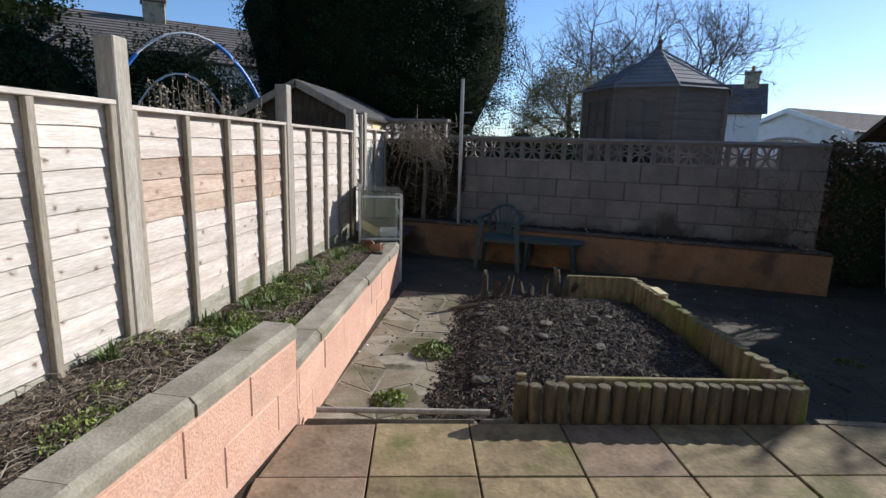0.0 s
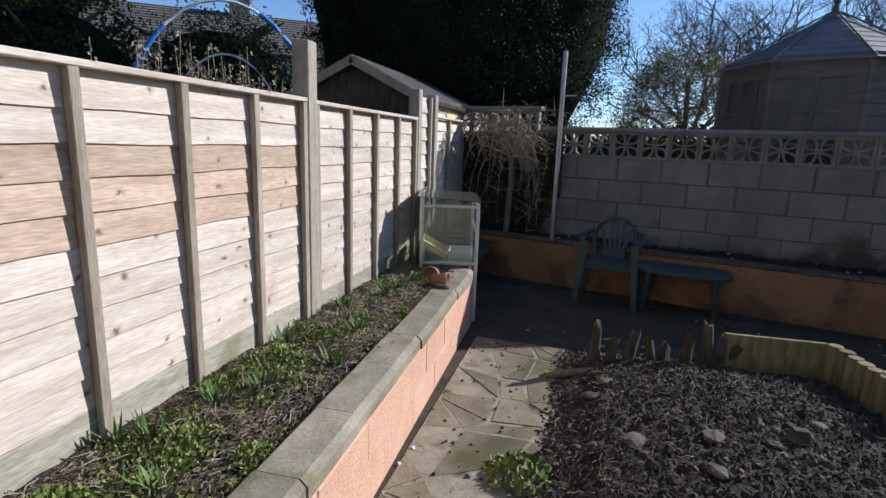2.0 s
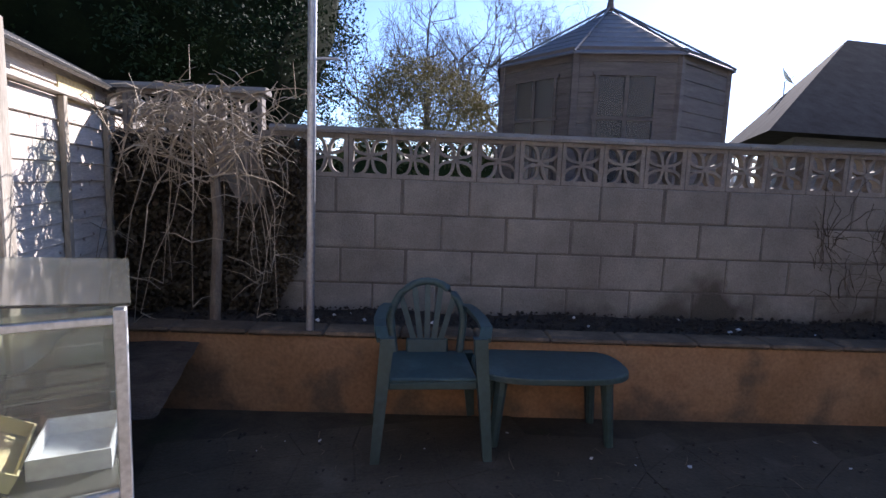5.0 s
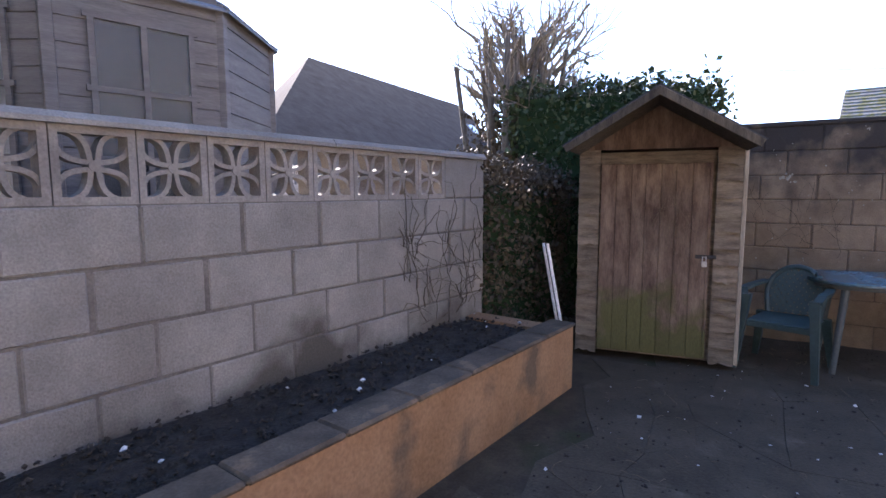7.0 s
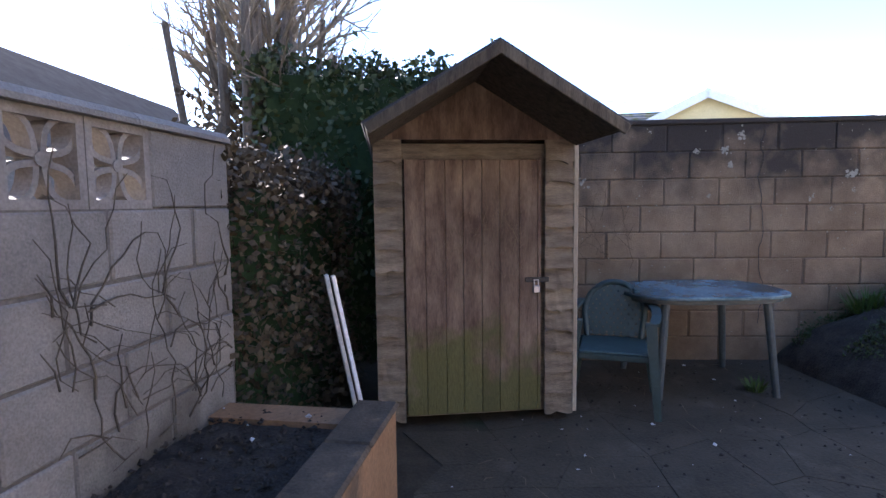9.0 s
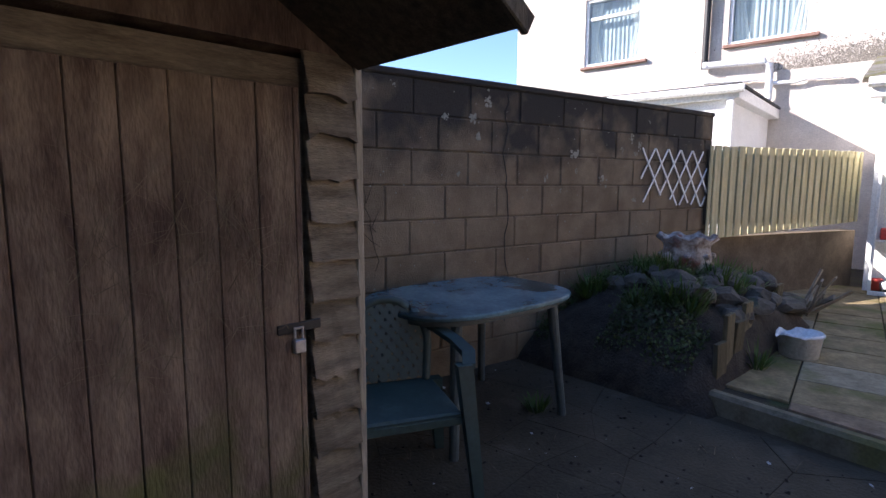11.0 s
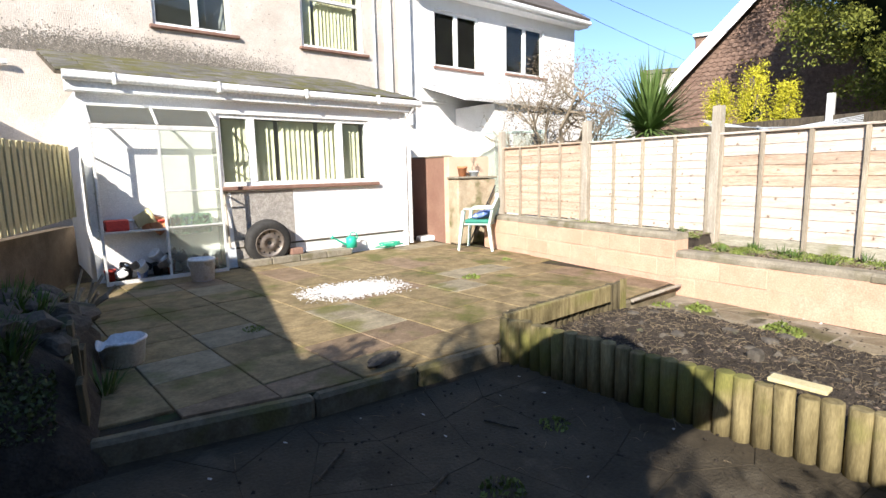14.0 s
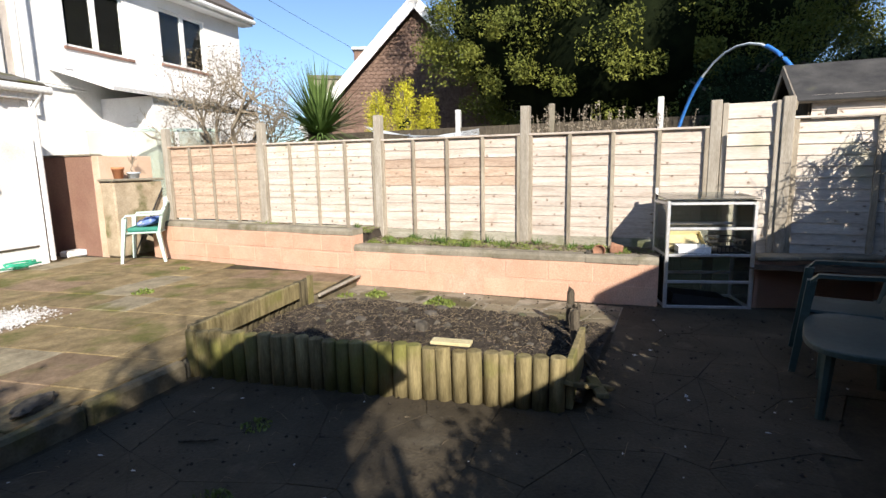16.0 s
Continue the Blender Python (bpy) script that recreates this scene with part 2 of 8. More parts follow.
M_SLATE = mat("grey_slate", (0.10, 0.095, 0.085), (0.19, 0.18, 0.16), 3, 0.8, 0.4, 50, 0.14, c3=(0.11, 0.105, 0.035), s3=4, t3=0.46)
M_RENDER = mat("pebble_dash_render", (0.55, 0.485, 0.42), (0.70, 0.63, 0.56), 2.0, 0.95, 1.0, 70, 0, c3=(0.52, 0.46, 0.39), s3=0.7, t3=0.64, dist=0.014)
M_WHITEWALL = mat("white_masonry_paint", (0.76, 0.75, 0.73), (0.84, 0.83, 0.82), 2.0, 0.9, 0.6, 90, 0.02, c3=(0.68, 0.66, 0.62), s3=1.2, t3=0.6, dist=0.006)
M_UPVC = mat("white_plastic", (0.78, 0.78, 0.77), (0.83, 0.83, 0.82), 3, 0.4, 0.05, 30, 0.02, spec=0.5)
M_ALU = mat("dull_aluminium", (0.60, 0.61, 0.62), (0.72, 0.73, 0.74), 6, 0.4, 0.1, 60, 0.04, metal=0.7)
M_ALUWHITE = mat("oxidised_pale_metal", (0.60, 0.60, 0.58), (0.74, 0.74, 0.72), 6, 0.5, 0.1, 60, 0.04, metal=0.2)
M_SILL = mat("red_brown_tile_sill", (0.20, 0.11, 0.08), (0.28, 0.17, 0.13), 5, 0.7, 0.3, 60, 0.05)
M_CREAMFENCE = mat("pale_treated_feather_board", (0.52, 0.44, 0.24), (0.62, 0.55, 0.33), 4, 0.8, 0.3, 40, 0.1, stretch=(6, 6, 1))
M_GLASS = glassmat("window_glass", (0.85, 0.9, 0.88), 0.01, 0.02)
M_OLDGLASS = glassmat("dirty_greenhouse_glass", (0.88, 0.92, 0.88), 0.08, 0.14)
M_DULLGLASS = glassmat("dull_summerhouse_glass", (0.5, 0.52, 0.55), 0.45, 0.04)
M_BLIND = mat("cream_vertical_blind", (0.72, 0.68, 0.46), (0.82, 0.78, 0.58), 3, 0.8, 0.1, 40, 0.1)
M_CURTAIN = mat("net_curtain", (0.7, 0.72, 0.74), (0.8, 0.82, 0.84), 3, 0.9, 0.1, 40, 0.05)
M_SKYREFLECT = mat("sky_reflection_net", (0.30, 0.36, 0.42), (0.42, 0.47, 0.52), 3, 0.9, 0.1, 40, 0.05)
M_ROOM = mat("room_paint_with_sky_reflection", (0.30, 0.30, 0.28), (0.38, 0.37, 0.34), 1, 0.9, 0, 40, 0)
M_TEAL = mat("faded_green_plastic", (0.024, 0.050, 0.048), (0.044, 0.076, 0.073), 3, 0.5, 0.08, 40, 0.05, spec=0.4, c3=(0.07, 0.105, 0.10), s3=4, t3=0.6)
# The light blue tone is sky sheen put into the tabletop colour.
M_TABLETOP = mat("sky_sheen_teal_plastic", (0.05, 0.11, 0.125), (0.15, 0.25, 0.285), 3, 0.26, 0.08, 40, 0.03, spec=0.4, c3=(0.03, 0.05, 0.05), s3=2.2, t3=0.50)
M_LEGGREY = mat("grey_green_plastic_leg", (0.05, 0.065, 0.065), (0.09, 0.11, 0.11), 4, 0.5, 0.1, 40, 0.05)
M_PALEGREEN = mat("pale_green_plastic", (0.42, 0.56, 0.50), (0.52, 0.64, 0.58), 4, 0.5, 0.1, 40, 0.03)
M_ROCK = mat("grey_brown_garden_rock", (0.05, 0.044, 0.035), (0.135, 0.118, 0.095), 6, 0.9, 0.8, 40, 0.2, c3=(0.09, 0.1, 0.045), s3=5, t3=0.6, dist=0.01)
M_GRASS = mat("grass_blade", (0.045, 0.09, 0.016), (0.11, 0.18, 0.035), 4, 0.6, 0, 40, 0.15)
M_WEED = mat("bright_weed_leaf", (0.09, 0.125, 0.024), (0.23, 0.28, 0.065), 6, 0.6, 0, 40, 0.15)
M_STRAW = mat("dry_straw", (0.10, 0.075, 0.045), (0.23, 0.18, 0.115), 8, 0.8, 0, 40, 0.1)
M_YEW = mat("yew_leaf", (0.07, 0.09, 0.018), (0.19, 0.20, 0.036), 0.9, 0.65, 0, 40, 0.1, spec=0.2)
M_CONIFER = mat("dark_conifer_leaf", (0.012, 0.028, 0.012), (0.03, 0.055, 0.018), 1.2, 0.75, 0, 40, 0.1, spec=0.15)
M_GAPSHADE = mat("leaf_gap_shade", (0.006, 0.010, 0.005), (0.016, 0.022, 0.009), 3.0, 0.95, 0, 40, 0, spec=0.05)
M_GOLD = mat("golden_conifer_leaf", (0.42, 0.40, 0.02), (0.60, 0.55, 0.05), 2, 0.7, 0, 40, 0.1)
M_CORDY = mat("spiky_leaf", (0.07, 0.13, 0.03), (0.16, 0.24, 0.07), 3, 0.55, 0, 40, 0.1)
M_IVY = mat("ivy_leaf", (0.03, 0.045, 0.015), (0.08, 0.105, 0.03), 2, 0.55, 0, 40, 0.15)
M_DRYLEAF = mat("dry_tan_leaf", (0.17, 0.14, 0.06), (0.30, 0.25, 0.10), 3, 0.8, 0, 40, 0.1)
M_BARK = mat("grey_bark", (0.10, 0.08, 0.06), (0.20, 0.165, 0.13), 6, 0.9, 0.6, 40, 0.1, stretch=(3, 3, 1))
M_TWIG = mat("pale_twig", (0.22, 0.18, 0.13), (0.34, 0.29, 0.22), 6, 0.85, 0, 40, 0.1)
M_ROOFTILE = mat("brown_roof_tile", (0.11, 0.095, 0.085), (0.17, 0.15, 0.135), 1.5, 0.95, 0.3, 20, 0.08)
M_HUNGTILE = mat("red_brown_hung_tile", (0.13, 0.08, 0.06), (0.25, 0.165, 0.125), 9, 0.85, 0.3, 20, 0.12)
M_BLUEPIPE = mat("blue_water_pipe", (0.03, 0.16, 0.5), (0.05, 0.22, 0.6), 4, 0.4, 0.05, 40, 0)
M_PALEPIPE = mat("faded_white_pipe", (0.55, 0.6, 0.65), (0.65, 0.7, 0.74), 4, 0.5, 0.05, 40, 0)
M_RUBBER = mat("tyre_rubber", (0.025, 0.025, 0.025), (0.05, 0.048, 0.045), 6, 0.8, 0.3, 60, 0)
M_RIM = mat("rusty_steel_rim", (0.16, 0.13, 0.11), (0.30, 0.27, 0.24), 9, 0.55, 0.3, 60, 0, metal=0.6)
M_OLDTERRA = mat("weathered_terracotta", (0.24, 0.12, 0.075), (0.36, 0.20, 0.13), 9, 0.85, 0.3, 60, 0.1)
M_TERRA = mat("terracotta", (0.48, 0.18, 0.08), (0.58, 0.25, 0.12), 6, 0.8, 0.3, 60, 0.1)
M_WHITEPL = mat("white_bucket_plastic", (0.74, 0.75, 0.76), (0.83, 0.84, 0.85), 5, 0.45, 0.1, 50, 0.03, c3=(0.55, 0.53, 0.48), s3=8, t3=0.6)
M_GREENCAN = mat("green_can_plastic", (0.02, 0.42, 0.28), (0.03, 0.5, 0.34), 5, 0.4, 0.05, 50, 0)
M_HOSE = mat("green_hose", (0.03, 0.40, 0.24), (0.05, 0.5, 0.32), 5, 0.5, 0.05, 50, 0)
M_BLACKPL = mat("black_plastic", (0.015, 0.015, 0.016), (0.03, 0.03, 0.03), 5, 0.5, 0.1, 50, 0)
M_REDPL = mat("red_plastic", (0.5, 0.05, 0.04), (0.6, 0.08, 0.06), 5, 0.5, 0.1, 50, 0)
M_BLUEFAB = mat("blue_cushion_cloth", (0.10, 0.18, 0.5), (0.2, 0.3, 0.62), 9, 0.9, 0.3, 90, 0, c3=(0.6, 0.65, 0.75), s3=9, t3=0.55)
M_GREENFAB = mat("green_cushion_cloth", (0.03, 0.2, 0.15), (0.06, 0.27, 0.2), 9, 0.9, 0.3, 90, 0)
M_ASH = mat("white_ash_rubble", (0.38, 0.37, 0.35), (0.66, 0.65, 0.63), 20, 0.95, 0.5, 60, 0.1)
M_NETTING = mat("green_netting", (0.10, 0.24, 0.15), (0.20, 0.36, 0.25), 5, 0.7, 0, 50, 0)
M_DASH = mat("grey_pebble_dash", (0.27, 0.25, 0.225), (0.46, 0.43, 0.39), 14, 0.95, 1.0, 60, 0, dist=0.014)
M_GRAVELB = mat("damp_grey_gravel_board", (0.25, 0.235, 0.175), (0.40, 0.375, 0.30), 2.5, 0.85, 0.5, 20, 0.1, stretch=(1, 1, 7), c3=(0.19, 0.19, 0.10), s3=2.5, t3=0.56)
M_STEEL = mat("grey_steel", (0.35, 0.35, 0.36), (0.45, 0.45, 0.46), 5, 0.45, 0.1, 50, 0, metal=0.8)
M_URN = mat("lichened_cast_stone", (0.17, 0.12, 0.09), (0.62, 0.58, 0.53), 14, 0.9, 0.8, 60, 0, c3=(0.25, 0.1, 0.07), s3=9, t3=0.55, dist=0.008)
M_STONEWALL = mat("mossy_stone", (0.34, 0.27, 0.18), (0.48, 0.40, 0.29), 5, 0.95, 0.8, 50, 0, c3=(0.16, 0.15, 0.07), s3=3, t3=0.54, dist=0.008)
M_YELLOWREN = mat("pale_yellow_render", (0.6, 0.5, 0.26), (0.66, 0.56, 0.32), 1, 0.9, 0.3, 40, 0)
M_SUMMER = mat("grey_brown_summerhouse_boards", (0.11, 0.10, 0.095), (0.17, 0.155, 0.145), 3, 0.8, 0.4, 30, 0.1, stretch=(1, 1, 9))
M_SHINGLE = mat("blue_grey_felt_shingle", (0.11, 0.12, 0.135), (0.17, 0.18, 0.195), 3, 0.75, 0.4, 80, 0.12)


# ---- building helpers ----
def part(name, bm, material, parent=None, label="", kind=""):
    me = bpy.data.meshes.new(name)
    bm.to_mesh(me)
    bm.free()
    me.materials.append(material)
    ob = new(name, me)
    ob.parent = parent
    return tagged(ob, label, "", "", kind)


def pymesh(name, verts, faces, material, parent=None, label="", kind=""):
    me = bpy.data.meshes.new(name)
    me.from_pydata(verts, [], faces)
    me.materials.append(material)
    ob = new(name, me)
    ob.parent = parent
    return tagged(ob, label, "", "", kind)


def inst(name, me, parent, m, kind=""):
    ob = new(name, me)
    ob.parent = parent
    ob.matrix_basis = m
    return tagged(ob, kind=kind)


def smooth(ob):
    for p in ob.data.polygons:
        p.use_smooth = True
    return ob


def thing(name, m, label, category, group="", kind=""):
    ob = new(name)
    ob.empty_display_size = 0.1
    ob.matrix_basis = m
    return tagged(ob, label, category, group, kind)


def bx(bm, a, b, m=None, bev=0.0):
    """A box from corner a to corner b, turned by m."""
    r = bmesh.ops.create_cube(bm, size=1)
    vs = r["verts"]
    t = Matrix.Translation([(p + q) / 2 for p, q in zip(a, b)]) @ Matrix.Diagonal((*[abs(q - p) for p, q in zip(a, b)], 1))
    bmesh.ops.transform(bm, matrix=(m @ t) if m else t, verts=vs)
    if bev:
        es = list({e for v in vs for e in v.link_edges})
        bmesh.ops.bevel(bm, geom=es, offset=bev, segments=1, affect="EDGES")
    return bm


def boxbm(a, b, bev=0.0):
    return bx(bmesh.new(), a, b, None, bev)


def rod(bm, p, q, r, r2=None, n=8):
    """A straight round bar from p to q."""
    p, q = Vector(p), Vector(q)
    d = q - p
    res = bmesh.ops.create_cone(bm, cap_ends=True, segments=n, radius1=r, radius2=r if r2 is None else r2, depth=d.length)
    bmesh.ops.transform(bm, matrix=Matrix.Translation((p + q) / 2) @ d.to_track_quat("Z", "Y").to_matrix().to_4x4(), verts=res["verts"])
    return bm


def tube(vs, fs, pts, r0, r1, n=5):
    """Adds a bent tapering tube through pts to the lists."""
    base = len(vs)
    k = len(pts)
    for i, p in enumerate(pts):
        a = pts[min(i + 1, k - 1)] - pts[max(i - 1, 0)]
        if a.length < 1e-6:
            a = Vector((0, 0, 1))
        u = a.orthogonal().normalized()
        v = a.normalized().cross(u)
        r = r0 + (r1 - r0) * i / max(k - 1, 1)
        for j in range(n):
            t = 2 * math.pi * j / n
            vs.append(tuple(p + (u * math.cos(t) + v * math.sin(t)) * r))
    for i in range(k - 1):
        for j in range(n):
            a, b = base + i * n + j, base + i * n + (j + 1) % n
            fs.append((a, b, b + n, a + n))


def lathe(bm, profile, n=20, m=None):
    """Turns a profile of (radius, height) about z."""
    rings = []
    for r, z in profile:
        rings.append([bm.verts.new((r * math.cos(2 * math.pi * i / n), r * math.sin(2 * math.pi * i / n), z)) for i in range(n)])
    for p, q in zip(rings, rings[1:]):
        for i in range(n):
            bm.faces.new((p[i], p[(i + 1) % n], q[(i + 1) % n], q[i]))
    if m:
        bmesh.ops.transform(bm, matrix=m, verts=[v for ring in rings for v in ring])
    return bm


def leafy(name, centres, size, material, parent, seed=1, ratio=0.5, label="", kind="", up=0.0):
    """Many small leaves, one at each centre, turned at random."""
    rng = np.random.default_rng(seed)
    c = np.asarray(centres, float)
    n = len(c)
    a = rng.normal(size=(n, 3)) + np.array((0, 0, up))
    a /= np.linalg.norm(a, axis=1)[:, None]
    b = rng.normal(size=(n, 3))
    b -= (b * a).sum(1)[:, None] * a
    b /= np.linalg.norm(b, axis=1)[:, None]
    s = size * rng.uniform(0.6, 1.4, (n, 1))
    v = np.stack([c - a * s, c + b * s * ratio, c + a * s, c - b * s * ratio], 1).reshape(-1, 3)
    f = np.arange(4 * n).reshape(-1, 4)
    return pymesh(name, v.tolist(), f.tolist(), material, parent, label, kind)


def rounded_slab(hx, hy, z0, z1, power=3.2, n=48, cx=0.0, cy=0.0):
    """A flat slab with a softly squared oval outline and an eased top edge."""
    bm = bmesh.new()
    rings = []
    for z, k in ((z0, 0.985), (z0 + 0.004, 1.0), (z1 - 0.008, 1.0), (z1 - 0.002, 0.992), (z1, 0.975)):
        ring = []
        for i in range(n):
            c, q = math.cos(2 * math.pi * i / n), math.sin(2 * math.pi * i / n)
            ring.append(bm.verts.new((cx + hx * k * math.copysign(abs(c) ** (2 / power), c), cy + hy * k * math.copysign(abs(q) ** (2 / power), q), z)))
        rings.append(ring)
    for p, q in zip(rings, rings[1:]):
        for i in range(n):
            bm.faces.new((p[i], p[(i + 1) % n], q[(i + 1) % n], q[i]))
    bm.faces.new(rings[0][::-1]), bm.faces.new(rings[-1])
    return bm


def line_frame(x, y, dx, dy, z=0.0):
    """Local x along the line, local y to its left, z up."""
    a = math.atan2(dy, dx)
    return Matrix.Translation((x, y, z)) @ Matrix.Rotation(a, 4, "Z")


def holed_wall(bm, x0, x1, z0, z1, holes, y0, y1):
    """A slab of wall with oblong holes (x0, x1, z0, z1)."""
    xs = sorted({x0, x1, *[h[0] for h in holes], *[h[1] for h in holes]})
    for a, b in zip(xs, xs[1:]):
        mid = (a + b) / 2
        cuts = sorted((h[2], h[3]) for h in holes if h[0] < mid < h[1])
        z = z0
        for c, d in cuts:
            if c > z:
                bx(bm, (a, y0, z), (b, y1, c))
            z = d
        if z < z1:
            bx(bm, (a, y0, z), (b, y1, z1))
    return bm


def block_wall(name, m, length, top, bottom, course, block, depth, mblock, mmortar, joint=0.01, proud=0.006, seed=0, skip=None, label=""):
    """A wall with a core and blocks on its front (local y = 0 is the front, the wall lies at y > 0)."""
    rng = random.Random(seed)
    core = part(name, boxbm((0, proud + 0.002, bottom), (length, depth, top)), mmortar, kind="structure")
    core.matrix_basis = m
    cache = {}
    row, z = 0, top
    while z - course > bottom - course * 0.5:
        x = -block * (0.5 if row % 2 else 0.0) + rng.uniform(-0.03, 0.03)
        z0 = max(z - course, bottom)
        while x < length - 0.02:
            a, b = max(x, 0), min(x + block * rng.choice((1, 1, 1, 0.98)), length)
            x += block
            if b - a < 0.06:
                continue
            if skip and skip(a, b, z0):
                continue
            key = (round(b - a, 2), round(z - z0, 2))
            if key not in cache:
                bm = boxbm((joint / 2, 0, joint / 2), (key[0] - joint / 2, 0.05, key[1] - joint / 2), 0.007)
                me = bpy.data.meshes.new("block")
                bm.to_mesh(me)
                bm.free()
                me.materials.append(mblock)
                cache[key] = me
            inst("block", cache[key], core, Matrix.Translation((a, rng.uniform(-0.004, 0.003), z0)))
        z = z0
        row += 1
        if z <= bottom + 0.02:
            break
    return core


# ---- the large structure ----
WEST_X = -2.0
ground = part("ground", boxbm((-300, -300, -0.4), (300, 300, -0.03)), M_GROUND, kind="structure")
PATIO = line_frame(-1.18, 3.49, 1, 0.167)


def poly_slab(name, pts, z0, z1, material, kind="structure"):
    bm = bmesh.new()
    vs = [bm.verts.new((x, y, z0)) for x, y in pts]
    f = bm.faces.new(vs)
    up = bmesh.ops.extrude_face_region(bm, geom=[f])
    bmesh.ops.translate(bm, vec=(0, 0, z1 - z0), verts=[v for v in up["geom"] if isinstance(v, bmesh.types.BMVert)])
    bmesh.ops.recalc_face_normals(bm, faces=bm.faces)
    return part(name, bm, material, kind=kind)


patio = poly_slab("patio", [(-1.5, -2.6), (5.0, -2.6), (5.0, 3.0), (4.05, 3.86), (2.97, 3.97), (1.57, 3.92), (-1.2, 3.46)], -0.03, 0.105, M_JOINT)
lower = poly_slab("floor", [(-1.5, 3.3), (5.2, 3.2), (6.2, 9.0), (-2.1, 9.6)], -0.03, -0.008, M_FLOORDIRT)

# boundary walls
BED = line_frame(3.56, 7.335, -1, 0.245)
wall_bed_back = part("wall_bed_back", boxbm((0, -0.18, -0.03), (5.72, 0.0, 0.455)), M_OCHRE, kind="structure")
wall_bed_back.matrix_basis = BED
BACK = line_frame(-1.05, 9.22, 1, -0.23) @ Matrix.Rotation(0, 4, "Z")
BACKLEN = 4.96


def main_wall(x0, length, top, name, seed):
    m = BACK @ Matrix.Translation((x0, 0, 0))
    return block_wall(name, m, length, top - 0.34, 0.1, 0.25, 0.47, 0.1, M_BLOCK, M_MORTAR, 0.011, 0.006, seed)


wall_back = main_wall(0, BACKLEN, 1.72, "wall_back", 3)
wall_back_high = main_wall(-2.0, 1.98, 1.96, "wall_back_high", 4)

WA = line_frame(5.82, 6.85, -0.145, -1)
wall_east = block_wall("wall_east", WA, 5.4, 2.03, -0.03, 0.228, 0.46, 0.2, M_OLDBLOCK, M_OLDMORTAR, 0.009, 0.007, 5)
bm = boxbm((0, -0.015, 2.03), (5.4, 0.22, 2.075), 0.01)
cope = part("coping", bm, M_OLDBLOCK, wall_east, "black weathered coping")

# raised bed along the fence
W1, W2 = line_frame(-1.18, 3.49, -0.13, 3.31), line_frame(-1.35, -0.11, 0.17, 3.6)
wall_bed_low = block_wall("wall_bed_low", W1, 3.31, 0.399, -0.03, 0.205, 0.45, 0.2, M_CORAL, M_MORTAR_CORAL, 0.009, 0.0, 6)
wall_bed_high = block_wall("wall_bed_high", W2, 3.6, 0.579, 0.1, 0.205, 0.45, 0.2, M_CORAL, M_MORTAR_CORAL, 0.009, 0.0, 7)


def chamfered(length, width, h, cut=0.026):
    """A coping stone with both long top edges cut away."""
    bm = bmesh.new()
    prof = ((0, 0), (0, h - cut), (cut, h), (width - cut, h), (width, h - cut), (width, 0))
    ends = [[bm.verts.new((x, y, z)) for y, z in prof] for x in (0.001, length - 0.001)]
    for i in range(6):
        j = (i + 1) % 6
        bm.faces.new((ends[0][i], ends[0][j], ends[1][j], ends[1][i]))
    bm.faces.new(ends[0]), bm.faces.new(ends[1][::-1])
    bmesh.ops.recalc_face_normals(bm, faces=bm.faces)
    return bm


def copings(parent, length, z, width, seed, step=0.46, y=-0.02, material=M_COPING, h=0.045):
    rng = random.Random(seed)
    x = 0.0
    while x < length - 0.05:
        b = min(x + step * rng.uniform(0.85, 1.1), length)
        bm = chamfered(b - x, width, h)
        ob = part("coping", bm, material, parent)
        ob.matrix_basis = Matrix.Translation((x, y + rng.uniform(-0.006, 0.006), z)) @ Matrix.Rotation(rng.uniform(-0.01, 0.01), 4, "Z")
        x = b


copings(wall_bed_low, 3.31, 0.400, 0.205, 1, y=-0.004, h=0.072)
copings(wall_bed_high, 3.6, 0.580, 0.205, 2, y=-0.004, h=0.072)
copings(wall_back, BACKLEN, 1.678, 0.16, 3, 0.92, -0.03, M_BLOCK, 0.045)
copings(wall_back_high, 1.98, 1.915, 0.16, 4, 0.92, -0.03, M_BLOCK, 0.045)
wb = wall_bed_back
for i in range(13):
    ob = part("coping", boxbm((0.0015, -0.182, 0.455), (0.4385, 0.02, 0.485), 0.012), M_BEDTOP, wb)
    ob.matrix_basis = Matrix.Translation((0.44 * i, 0, 0))
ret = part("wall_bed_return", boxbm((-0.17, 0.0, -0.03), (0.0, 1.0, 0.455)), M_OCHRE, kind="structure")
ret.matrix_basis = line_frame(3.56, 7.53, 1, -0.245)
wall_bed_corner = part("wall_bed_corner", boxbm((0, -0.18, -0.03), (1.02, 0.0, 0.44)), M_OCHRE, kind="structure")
wall_bed_corner.matrix_basis = line_frame(-1.93, 8.62, 0.33, -1)


